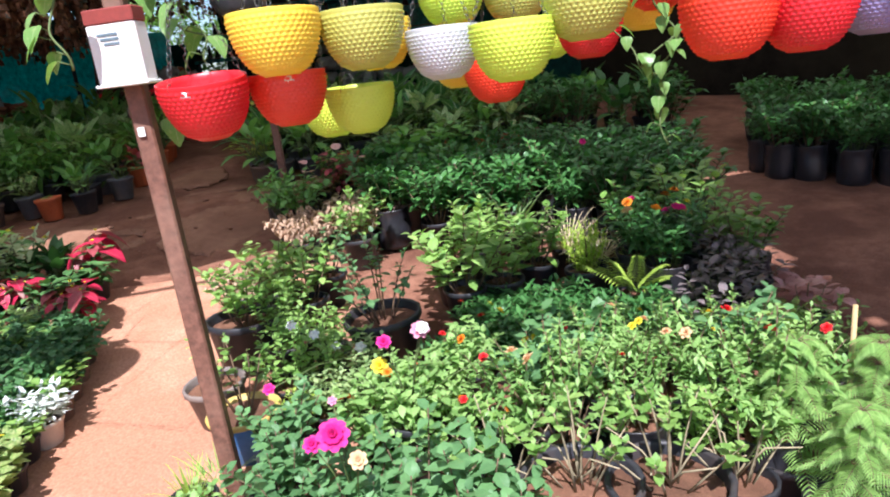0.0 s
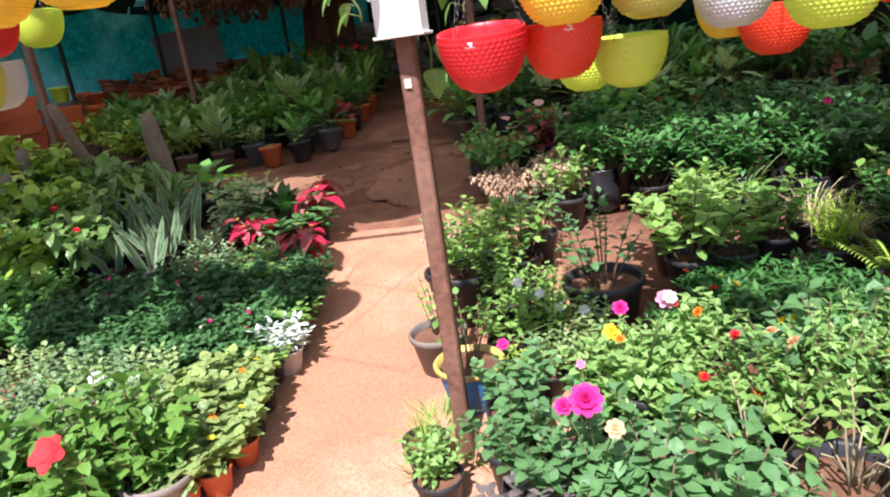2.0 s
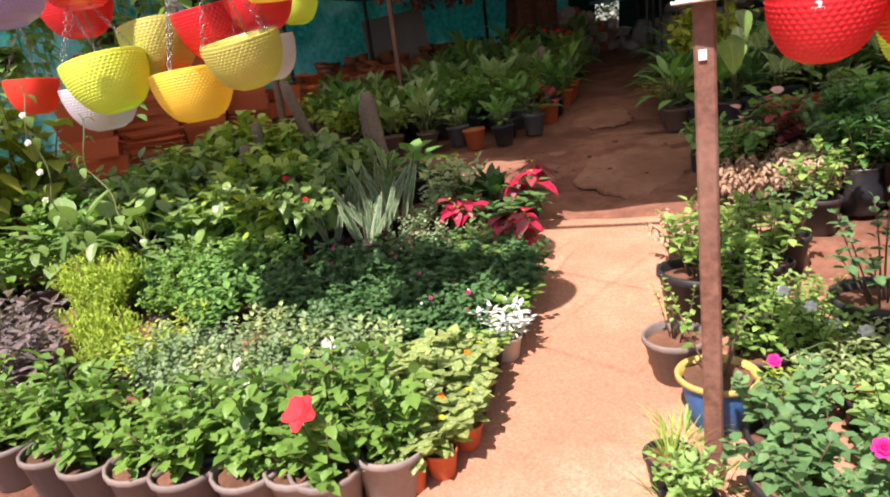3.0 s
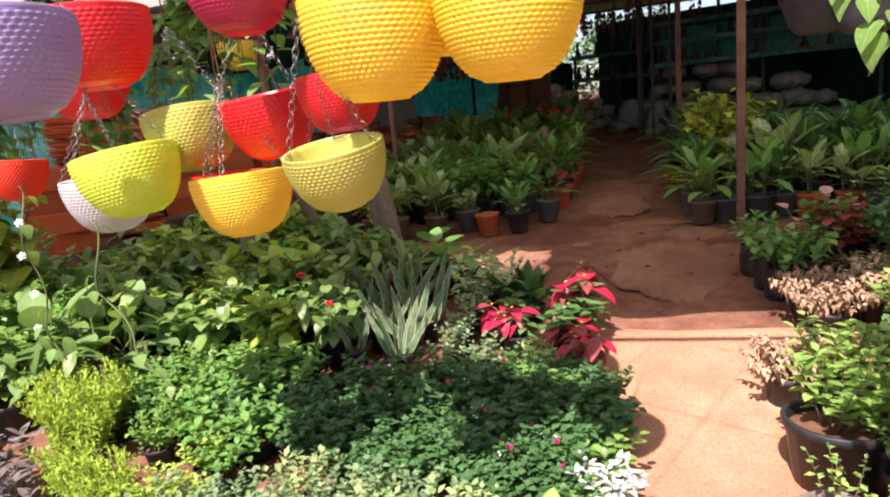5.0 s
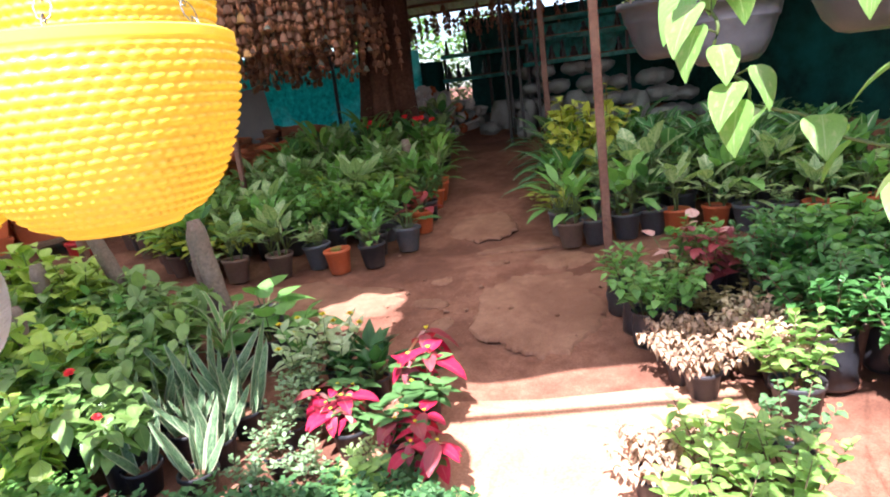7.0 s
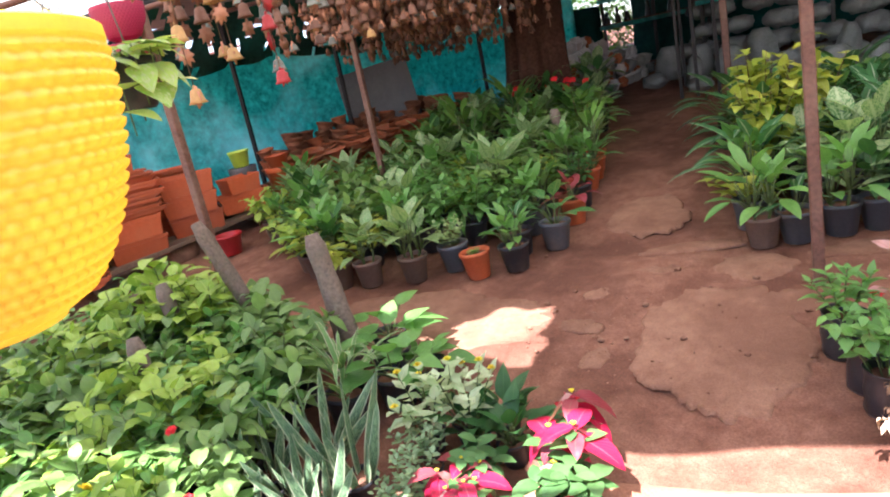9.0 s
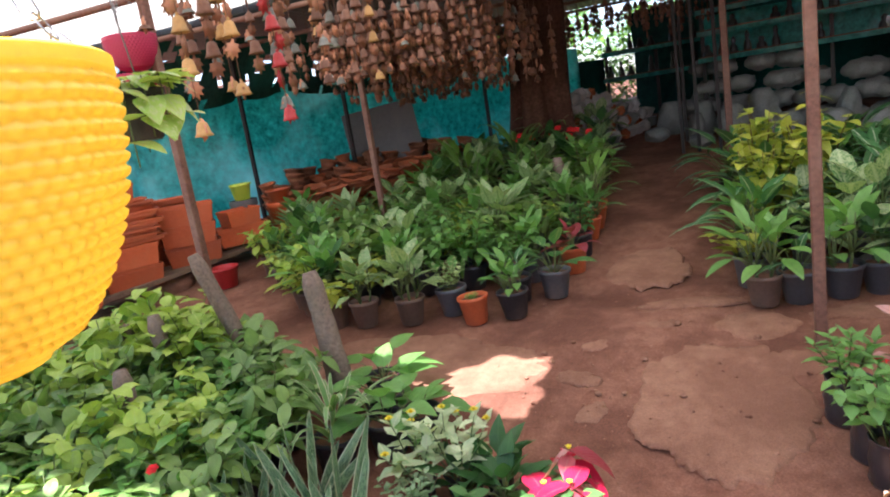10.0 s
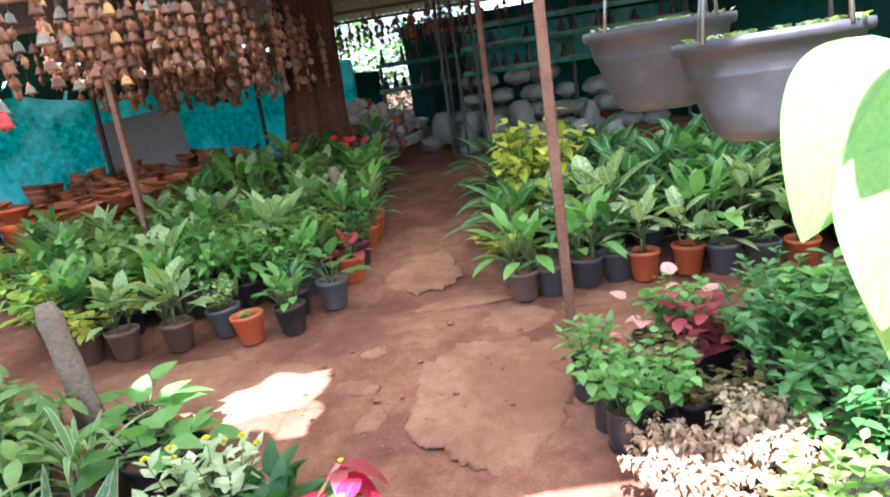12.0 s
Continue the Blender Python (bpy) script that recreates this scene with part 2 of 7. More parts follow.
RED_BAG = plain("red_bag_plastic", (0.45, 0.03, 0.03), 0.4)


def plastic(name, colour):
    m = plain(name, colour, 0.38, 0, 0.05, 5, tuple(v * 0.93 for v in colour), 0.02, 0.85, 0.25)
    return m


P_YELLOW, P_RED, P_LIME = plastic("yellow_plastic", (1.0, 0.75, 0.065)), plastic("red_plastic", (0.82, 0.02, 0.03)), plastic("lime_plastic", (0.74, 0.90, 0.10))
P_OLIVE, P_WHITE, P_VIOLET = plastic("olive_plastic", (0.60, 0.60, 0.13)), plastic("white_plastic", (0.68, 0.69, 0.72)), plastic("violet_plastic", (0.40, 0.33, 0.60))
P_ORANGE, P_MAGENTA = plastic("orange_red_plastic", (0.92, 0.06, 0.02)), plastic("magenta_plastic", (0.55, 0.02, 0.10))

L_GREEN = leaf_mat("mid_green_leaf", (0.065, 0.15, 0.027), (0.16, 0.295, 0.055), (0.14, 0.28, 0.08), 0.05)
L_DARK = leaf_mat("dark_green_leaf", (0.022, 0.075, 0.022), (0.05, 0.14, 0.035), (0.07, 0.17, 0.05), 0.05, gloss=0.34)
L_BLUE = leaf_mat("blue_green_leaf", (0.042, 0.11, 0.03), (0.095, 0.20, 0.058), None, gloss=0.6, thin=0.2)
L_LIME = leaf_mat("lime_leaf", (0.16, 0.27, 0.035), (0.34, 0.44, 0.075), (0.40, 0.50, 0.14), 0.05)
L_BROAD = leaf_mat("yellowish_green_broad_leaf", (0.06, 0.125, 0.032), (0.20, 0.31, 0.085), (0.2, 0.31, 0.10), 0.05, gloss=0.3)
L_YELLOW = leaf_mat("yellow_green_leaf", (0.19, 0.27, 0.03), (0.40, 0.40, 0.055), (0.45, 0.45, 0.14), 0.06)
L_FRESH = leaf_mat("fresh_green_leaf", (0.09, 0.20, 0.035), (0.29, 0.43, 0.12), (0.24, 0.38, 0.14), 0.05, thin=0.35)
L_FERN = leaf_mat("fern_needle", (0.10, 0.20, 0.04), (0.23, 0.36, 0.10), None, gloss=0.5)
L_MUM = leaf_mat("deep_green_lobed_leaf", (0.027, 0.083, 0.026), (0.064, 0.16, 0.046), None, gloss=0.6, thin=0.2)
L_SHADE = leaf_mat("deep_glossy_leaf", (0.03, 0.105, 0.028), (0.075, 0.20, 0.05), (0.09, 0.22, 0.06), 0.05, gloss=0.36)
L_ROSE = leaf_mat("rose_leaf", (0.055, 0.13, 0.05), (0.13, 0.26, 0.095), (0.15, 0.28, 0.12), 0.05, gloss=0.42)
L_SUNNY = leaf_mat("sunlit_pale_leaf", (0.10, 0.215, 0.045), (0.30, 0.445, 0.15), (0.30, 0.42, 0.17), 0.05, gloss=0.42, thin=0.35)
L_SAGE = leaf_mat("grey_green_leaf", (0.085, 0.16, 0.07), (0.24, 0.34, 0.18), None, gloss=0.55)
L_BEGONIA = leaf_mat("cream_edged_begonia_leaf", (0.075, 0.15, 0.04), (0.24, 0.34, 0.09), (0.36, 0.42, 0.16), 0.05, 0, (0.46, 0.48, 0.22), 6, 0.55, gloss=0.4)
L_PALE = leaf_mat("dull_pale_green_leaf", (0.11, 0.20, 0.065), (0.21, 0.32, 0.12), (0.26, 0.36, 0.16), 0.05, gloss=0.45)
L_BRONZE = leaf_mat("bronze_green_leaf", (0.10, 0.085, 0.03), (0.20, 0.17, 0.07), (0.22, 0.14, 0.07), 0.06, gloss=0.45)
L_STRAW = leaf_mat("bleached_leaf", (0.28, 0.22, 0.13), (0.48, 0.41, 0.28), None, gloss=0.8, thin=0.2)
L_AGLA = leaf_mat("silver_blotched_leaf", (0.08, 0.18, 0.055), (0.17, 0.30, 0.09), (0.06, 0.15, 0.05), 0.05, 0, (0.36, 0.45, 0.22), 16, 0.5, gloss=0.28)
L_DIEF = leaf_mat("cream_centred_leaf", (0.05, 0.15, 0.035), (0.09, 0.23, 0.06), (0.46, 0.54, 0.30), 0.16, 0.35, (0.46, 0.54, 0.28), 18, 0.5, gloss=0.32)
L_STRIPE = leaf_mat("white_ribbed_leaf", (0.03, 0.10, 0.035), (0.065, 0.18, 0.06), (0.50, 0.58, 0.42), 0.10, 0.0, gloss=0.3)
L_PEACE = leaf_mat("peace_lily_leaf", (0.075, 0.19, 0.045), (0.17, 0.34, 0.085), (0.16, 0.30, 0.09), 0.05, gloss=0.33, thin=0.35)
L_CALA = leaf_mat("zebra_leaf", (0.03, 0.11, 0.03), (0.05, 0.16, 0.04), (0.28, 0.42, 0.14), 0.06, 0.75, gloss=0.32)
L_SNAKE = leaf_mat("snake_plant_leaf", (0.06, 0.135, 0.06), (0.18, 0.28, 0.14), (0.26, 0.34, 0.2), 0.0, 0.5, (0.045, 0.10, 0.05), 18, 0.5, edge=(0.40, 0.44, 0.28), gloss=0.38, thin=0.1)
L_SPIDER = leaf_mat("striped_ribbon_leaf", (0.07, 0.15, 0.04), (0.13, 0.24, 0.07), None, edge=(0.50, 0.50, 0.32), gloss=0.4)
L_SILVER = leaf_mat("silver_felt_leaf", (0.42, 0.47, 0.46), (0.60, 0.64, 0.63), None, gloss=0.8, thin=0.15)
L_RED = leaf_mat("crimson_bract", (0.25, 0.004, 0.022), (0.47, 0.012, 0.06), (0.55, 0.10, 0.14), 0.05, 0.25, gloss=0.45, thin=0.28)
L_WINE = leaf_mat("wine_leaf", (0.13, 0.02, 0.03), (0.34, 0.055, 0.07), (0.33, 0.10, 0.09), 0.07, 0.35, gloss=0.4)
L_PINK = leaf_mat("pale_pink_leaf", (0.42, 0.20, 0.19), (0.55, 0.36, 0.32), (0.5, 0.22, 0.22), 0.06, 0.2)
L_MAUVE = leaf_mat("grey_mauve_leaf", (0.10, 0.085, 0.085), (0.22, 0.18, 0.18), (0.28, 0.18, 0.2), 0.06, gloss=0.5)
L_DRY = leaf_mat("withered_leaf", (0.20, 0.12, 0.075), (0.42, 0.30, 0.21), None, gloss=0.8, thin=0.2)
L_CREAM = leaf_mat("pale_green_leaf", (0.13, 0.22, 0.07), (0.33, 0.40, 0.18), None, gloss=0.5)
L_EUPHORBIA = leaf_mat("cream_green_leaf", (0.20, 0.30, 0.14), (0.50, 0.55, 0.36), (0.5, 0.52, 0.34), 0.1, gloss=0.45)
L_CYPRESS = leaf_mat("golden_cypress_needle", (0.15, 0.25, 0.025), (0.34, 0.44, 0.055), None, gloss=0.55)
L_NEON = leaf_mat("golden_pothos_leaf", (0.20, 0.32, 0.05), (0.40, 0.50, 0.12), (0.46, 0.54, 0.24), 0.04, 0.0, (0.52, 0.56, 0.28), 7, 0.56, gloss=0.32, thin=0.36, relief=0.04)
L_POTHOS = leaf_mat("pothos_leaf", (0.09, 0.20, 0.045), (0.18, 0.31, 0.085), (0.32, 0.44, 0.2), 0.04, 0.0, (0.27, 0.38, 0.14), 7, 0.6, gloss=0.3, thin=0.38, relief=0.04)


def petal(name, colour):
    return leaf_mat(name, tuple(v * 0.75 for v in colour), colour, None, gloss=0.6, thin=0.3)


F_MAGENTA, F_PINK, F_RED = petal("magenta_petal", (0.66, 0.02, 0.22)), petal("pink_petal", (0.72, 0.25, 0.38)), petal("red_petal", (0.68, 0.02, 0.025))
F_ORANGE, F_YELLOW, F_WHITE, F_PEACH = petal("orange_petal", (0.80, 0.22, 0.01)), petal("yellow_petal", (0.80, 0.55, 0.03)), petal("white_petal", (0.78, 0.78, 0.74)), petal("peach_petal", (0.75, 0.42, 0.24))


# ---- mesh helpers ----
rng = np.random.default_rng(7)


class Shape:
    """Collects vertices, faces and leaf coordinates, and becomes one mesh."""

    def __init__(self):
        self.v, self.f, self.uv, self.count = [], [], [], 0

    def add(self, verts, faces, uv=None):
        verts = np.asarray(verts, float).reshape(-1, 3)
        self.v.append(verts)
        self.uv.append(np.zeros((len(verts), 2)) if uv is None else np.asarray(uv, float))
        self.f += [tuple(int(i) + self.count for i in f) for f in faces]
        self.count += len(verts)
        return self

    def mesh(self, name, material, smooth=True):
        me = bpy.data.meshes.new(name)
        v, uv = np.concatenate(self.v), np.concatenate(self.uv)
        me.from_pydata(v.tolist(), [], self.f)
        layer = me.uv_layers.new(name="UVMap")
        loops = np.empty(len(me.loops), dtype=np.int32)
        me.loops.foreach_get("vertex_index", loops)
        layer.data.foreach_set("uv", uv[loops].astype(np.float32).ravel())
        me.polygons.foreach_set("use_smooth", np.full(len(me.polygons), smooth))
        me.materials.append(material)
        me.update()
        return me


def thing(name, x, y, z, label, category, group="", turn=0.0, kind=""):
    ob = new(name)
    ob.empty_display_size = 0.05
    ob.matrix_basis = pose(x, y, z, 0, 0, turn)
    return tagged(ob, label, category, group, kind)


def part(name, shape, material, parent=None, label="", at=None, smooth=True):
    me = shape if isinstance(shape, bpy.types.Mesh) else shape.mesh(name, material, smooth)
    ob = new(name, me)
    if parent is not None:
        ob.parent = parent
    if at is not None:
        ob.matrix_basis = at
    return tagged(ob, label)


def grid_faces(rows, cols, wrap=False):
    out = []
    for r in range(rows - 1):
        for c in range(cols if wrap else cols - 1):
            d = (c + 1) % cols
            out.append((r * cols + c, r * cols + d, (r + 1) * cols + d, (r + 1) * cols + c))
    return out


def lathe(s, profile, seg=20, centre=(0, 0, 0), squash=1.0, cap=True, wob=0.0):
    """Turns a profile of (radius, height) round the upright axis; a last or first radius of 0 closes it."""
    a = np.linspace(0, 2 * np.pi, seg, endpoint=False)
    rows = []
    for r, h in profile:
        k = 1 + wob * (np.sin(3 * a + h * 30) + 0.6 * np.sin(7 * a + h * 17)) if wob else 1
        rows.append(np.stack([np.cos(a) * r * k, np.sin(a) * r * squash * k, np.full(seg, h)], 1))
    s.add(np.concatenate(rows) + np.asarray(centre), grid_faces(len(profile), seg, True))
    return s


def tube(s, points, radii, seg=6):
    """A round rod along points, with a radius at each; both ends closed."""
    p = np.asarray(points, float)
    r = np.broadcast_to(np.asarray(radii, float), (len(p),))
    d = np.gradient(p, axis=0)
    d /= np.linalg.norm(d, axis=1, keepdims=True) + 1e-9
    ref = np.where(np.abs(d[:, 2:3]) > 0.9, [[1.0, 0, 0]], [[0, 0, 1.0]])
    u = np.cross(d, ref)
    u /= np.linalg.norm(u, axis=1, keepdims=True) + 1e-9
    w = np.cross(d, u)
    a = np.linspace(0, 2 * np.pi, seg, endpoint=False)
    ring = p[:, None] + r[:, None, None] * (np.cos(a)[None, :, None] * u[:, None] + np.sin(a)[None, :, None] * w[:, None])
    n = len(p)
    faces = grid_faces(n, seg, True) + [tuple(range(seg))[::-1], tuple((n - 1) * seg + i for i in range(seg))]
    return s.add(ring.reshape(-1, 3), faces)


def box(s, cx, cy, cz, sx, sy, sz, bevel=0.004, turn=0.0):
    """A box with chamfered edges, by centre and full sizes."""
    hx, hy, hz = sx / 2, sy / 2, sz / 2
    b = min(bevel, hx * 0.45, hy * 0.45, hz * 0.45)
    rings = [(hx - b, hy - b, -hz), (hx, hy, -hz + b), (hx, hy, hz - b), (hx - b, hy - b, hz)]
    v = []
    for x, y, z in rings:
        c = min(b, x * 0.5, y * 0.5)
        v += [(x, -y + c, z), (x, y - c, z), (x - c, y, z), (-x + c, y, z), (-x, y - c, z), (-x, -y + c, z), (-x + c, -y, z), (x - c, -y, z)]
    v = np.array(v)
    ca, sa = math.cos(radians(turn)), math.sin(radians(turn))
    v = np.stack([v[:, 0] * ca - v[:, 1] * sa, v[:, 0] * sa + v[:, 1] * ca, v[:, 2]], 1) + (cx, cy, cz)
    return s.add(v, grid_faces(4, 8, True) + [tuple(range(8))[::-1], tuple(range(24, 32))])


PROFILES = {
    "oval": lambda s: np.sin(np.pi * s**0.8) ** 0.85,
    "lance": lambda s: np.sin(np.pi * s**0.62) ** 1.1,
    "heart": lambda s: np.sin(np.pi * np.clip(s, 0.012, 1) ** 0.5) ** 0.85,
    "sword": lambda s: np.clip(0.55 + 0.9 * s, 0, 1) * np.sqrt(np.clip(1 - s**3, 0, 1)),
    "blade": lambda s: np.clip(0.55 + 1.3 * s, 0, 1) * np.clip(1 - s, 0, 1) ** 0.5,
    "ribbon": lambda s: np.clip(1 - s, 0, 1) ** 0.5 * np.clip(0.6 + s * 2, 0, 1),
    "petal": lambda s: np.sin(np.pi * (0.12 + 0.8 * s)) ** 0.7,
    "lobed": lambda s: np.sin(np.pi * s**0.8) ** 0.8 * (0.72 + 0.4 * np.abs(np.sin(9.5 * s))),
}


def leaf(s, base, way, up, length, width, form="oval", droop=0.25, fold=0.25, seg=4, wave=0.0, twist=0.0):
    """One leaf from its base along way, its upper face towards up; droop bends it down, fold lifts its two halves."""
    way = np.asarray(way, float) / (np.linalg.norm(way) + 1e-9)
    side = np.cross(way, up)
    side /= np.linalg.norm(side) + 1e-9
    nor = np.cross(side, way)
    t = np.linspace(0, 1, seg + 1)
    w = np.maximum(PROFILES[form](t), 0.015) * width * 0.5
    bend = droop * t**2
    mid = np.asarray(base, float) + length * (np.outer(t * np.cos(bend * 0.8), way) - np.outer(0.48 * bend, (0, 0, 1)) - np.outer(0.25 * bend, nor))
    lift = fold * w
    sv, nv = side[None], nor[None]
    if twist:
        c, n_ = np.cos(twist * t)[:, None], np.sin(twist * t)[:, None]
        sv, nv = c * side + n_ * nor, c * nor - n_ * side
    ripple = wave * width * np.sin(t * 14)[:, None]
    left = mid + sv * w[:, None] + nv * (lift[:, None] + ripple)
    right = mid - sv * w[:, None] + nv * (lift[:, None] - ripple)
    v = np.stack([left, mid, right], 1).reshape(-1, 3)
    uv = np.stack([np.tile([1.0, 0.5, 0.0], seg + 1), np.repeat(t, 3)], 1)
    return s.add(v, grid_faces(seg + 1, 3), uv)


def unit(az, el):
    return np.array([math.cos(az) * math.cos(el), math.sin(az) * math.cos(el), math.sin(el)])


def bush(leaves, stems, height, spread, count, per, length, width, form="oval", droop=0.3, fold=0.2, base=0.0, top=0.25, thick=0.004, tilt=0.35, wave=0.0, seg=4, start=0.25, jit=0.25):
    """Stems that rise and lean out from one root, each set with leaves. Returns the stem tips."""
    tips = []
    seg = min(seg, 2) if length < 0.042 else min(seg, 3) if length < 0.075 else seg
    for k in range(count):
        az = 2 * np.pi * (k + rng.uniform(-0.4, 0.4)) / count
        reach = spread * math.sqrt((k * 0.618 + rng.uniform(0, 0.35)) % 1.0)
        h = height * rng.uniform(1 - top * 1.6, 1.0) * (1 - 0.22 * (reach / spread) ** 2)
        p0, p2 = np.array([0.25 * reach * math.cos(az), 0.25 * reach * math.sin(az), base]), np.array([reach * math.cos(az), reach * math.sin(az), base + h])
        p1 = (p0 + p2) / 2 + np.array([0, 0, 0.12 * h]) + rng.normal(0, 0.03 * height, 3) * (1, 1, 0)
        t = np.linspace(0, 1, 5)[:, None]
        path = (1 - t) ** 2 * p0 + 2 * t * (1 - t) * p1 + t**2 * p2
        tube(stems, path, np.linspace(thick, thick * 0.4, 5), 3)
        tips.append(path[-1])
        for j in range(per):
            u = start + (1 - start) * (j + 0.6) / per
            at = (1 - u) ** 2 * p0 + 2 * u * (1 - u) * p1 + u**2 * p2
            la = az + j * 2.4 + rng.uniform(-0.5, 0.5)
            el = tilt + 0.5 * (u - 0.5) + rng.normal(0, jit)
            k2 = rng.uniform(0.7, 1.1) * (1.0 if u < 0.93 else 0.75)
            leaf(leaves, at, unit(la, el), (0, 0, 1), length * k2, width * k2, form, droop * rng.uniform(0.5, 1.5), fold, seg, wave)
    return tips


def rosette(leaves, stems, count, stalk, length, width, form="lance", low=0.35, high=1.35, droop=0.5, fold=0.22, base=0.0, seg=5, wave=0.0, thick=0.005, canes=1, cane=0.0):
    """Leaves on stalks that fan out from one root, or from a few short canes: young ones upright, old ones spread."""
    feet = [(0.0, 0.0, base)] if canes == 1 else [(0.055 * math.cos(q * 6.28 / canes), 0.055 * math.sin(q * 6.28 / canes), base + cane * rng.uniform(0.2, 1.0)) for q in range(canes)]
    for f in feet if canes > 1 else []:
        tube(stems, [(f[0] * 0.7, f[1] * 0.7, base), (f[0] * 0.9, f[1] * 0.9, (base + f[2]) / 2), f], thick * 1.5, 5)
    for k in range(count):
        u = (k + 0.5) / count
        az, el = k * 2.4 + rng.uniform(-0.6, 0.6), high + (low - high) * u + rng.normal(0, 0.16)
        st = stalk * rng.uniform(0.75, 1.15) * (0.75 + 0.4 * (1 - u))
        p0, d = np.array([0.012 * math.cos(az), 0.012 * math.sin(az), 0]) + feet[k % canes], unit(az, min(el + 0.25, 1.5))
        p1 = p0 + d * st
        tube(stems, [p0, (p0 + p1) / 2 + (0, 0, 0.01), p1], [thick, thick * 0.8, thick * 0.6], 4)
        k2 = rng.uniform(0.75, 1.1)
        leaf(leaves, p1, unit(az, el - 0.25), (0, 0, 1), length * k2, width * k2, form, droop * rng.uniform(0.6, 1.4), fold, seg, wave)


def blossom(s, at, size, petals=6, rows=2, cup=0.5, form="petal", facing=(0, 0, 1), wide=0.75):
    """A flower: rows of petals round a centre, the inner rows more upright."""
    f = np.asarray(facing, float) / np.linalg.norm(facing)
    a = np.cross(f, (0.3, 0.9, 0.1))
    a /= np.linalg.norm(a)
    b = np.cross(f, a)
    for r in range(rows):
        for k in range(petals):
            ang = 2 * np.pi * (k + 0.5 * r) / petals + rng.uniform(-0.1, 0.1)
            lift = cup + 0.45 * r
            d = (math.cos(ang) * a + math.sin(ang) * b) * math.cos(lift) + f * math.sin(lift)
            leaf(s, np.asarray(at) + f * 0.002 * r, d, f, size * (0.5 - 0.1 * r), size * wide * (0.5 - 0.08 * r), form, 0.25, 0.3, 3)


# ---- the yard ----
def build_ground():
    s = np.linspace(-1, 1, 190)
    xs, ys = -3.0 + 9.5 * s + 600 * np.abs(s) ** 9 * np.sign(s), 4.5 + 8.5 * s + 600 * np.abs(s) ** 9 * np.sign(s)
    v = []
    for y in ys:
        for x in xs:
            p = Vector((x, y, 0))
            z = ground_z(x, y) + 0.012 * noise.noise(p * 1.3) + 0.006 * noise.noise(p * 4.1)
            hollow = noise.noise(p * 2.0 + Vector((3.1, 0, 0)))
            if abs(x + 2.2) < 2.2 and 3.6 < y < 6.6:
                z -= 0.02 * max(0.0, min(1.0, (hollow - 0.05) * 6))
            v.append((x, y, z))
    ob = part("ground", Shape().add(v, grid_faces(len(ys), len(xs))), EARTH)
    return tagged(ob, "sloping yard of bare red earth with dusty trodden paths", "ground", kind="structure")


ground = build_ground()


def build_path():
    """The swept cement path from the yard's front to the crossing, a little proud of the earth, with ragged edges; its
    lighter colour carries the sun up to the shade line.
    """
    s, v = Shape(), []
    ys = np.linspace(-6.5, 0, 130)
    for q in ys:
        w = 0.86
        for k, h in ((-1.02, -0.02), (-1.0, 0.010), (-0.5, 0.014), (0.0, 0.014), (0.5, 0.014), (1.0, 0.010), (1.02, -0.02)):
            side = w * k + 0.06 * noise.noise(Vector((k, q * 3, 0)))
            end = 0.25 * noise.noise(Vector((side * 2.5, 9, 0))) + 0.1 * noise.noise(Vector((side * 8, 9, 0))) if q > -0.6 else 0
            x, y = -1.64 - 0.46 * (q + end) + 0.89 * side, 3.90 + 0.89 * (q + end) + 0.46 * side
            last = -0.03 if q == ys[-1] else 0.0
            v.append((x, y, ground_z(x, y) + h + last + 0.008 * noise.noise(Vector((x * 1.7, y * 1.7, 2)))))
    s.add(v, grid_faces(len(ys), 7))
    return tagged(part("path", s, SUNLIT_CEMENT), "swept pinkish cement path with red dust, toned light for sun", "path", kind="structure")


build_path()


def slab(x, y, rx, ry, turn, seed, thick=0.005):
    """A worn plate of hardened earth and cement with a broken, ragged edge, a little proud of the soil."""
    n, s = 220, Shape()
    c, d = math.cos(radians(turn)), math.sin(radians(turn))
    rows = []
    for k, h in ((1.02, -0.012), (1.0, thick * 0.3), (0.95, thick), (0.6, thick + 0.002), (0.02, thick + 0.003)):
        for i in range(n):
            a = 2 * np.pi * i / n
            u = Vector((math.cos(a), math.sin(a), seed * 3.7))
            q = 1 + 0.28 * noise.noise(u * 1.3) + 0.16 * noise.noise(u * 2.9) + 0.07 * noise.noise(u * 7) + 0.04 * noise.noise(u * 15) + 0.025 * noise.noise(u * 31)
            px, py = math.cos(a) * rx * k * q, math.sin(a) * ry * k * q
            gx, gy = x + px * c - py * d, y + px * d + py * c
            rows.append((gx, gy, ground_z(gx, gy) + h + 0.005 * noise.noise(Vector((gx * 6, gy * 6, 1))) + 0.003 * noise.noise(Vector((gx * 19, gy * 19, 4)))))
    s.add(rows, grid_faces(5, n, True) + [tuple(range(4 * n, 5 * n))])
    part("slab", s, SLAB, ground)


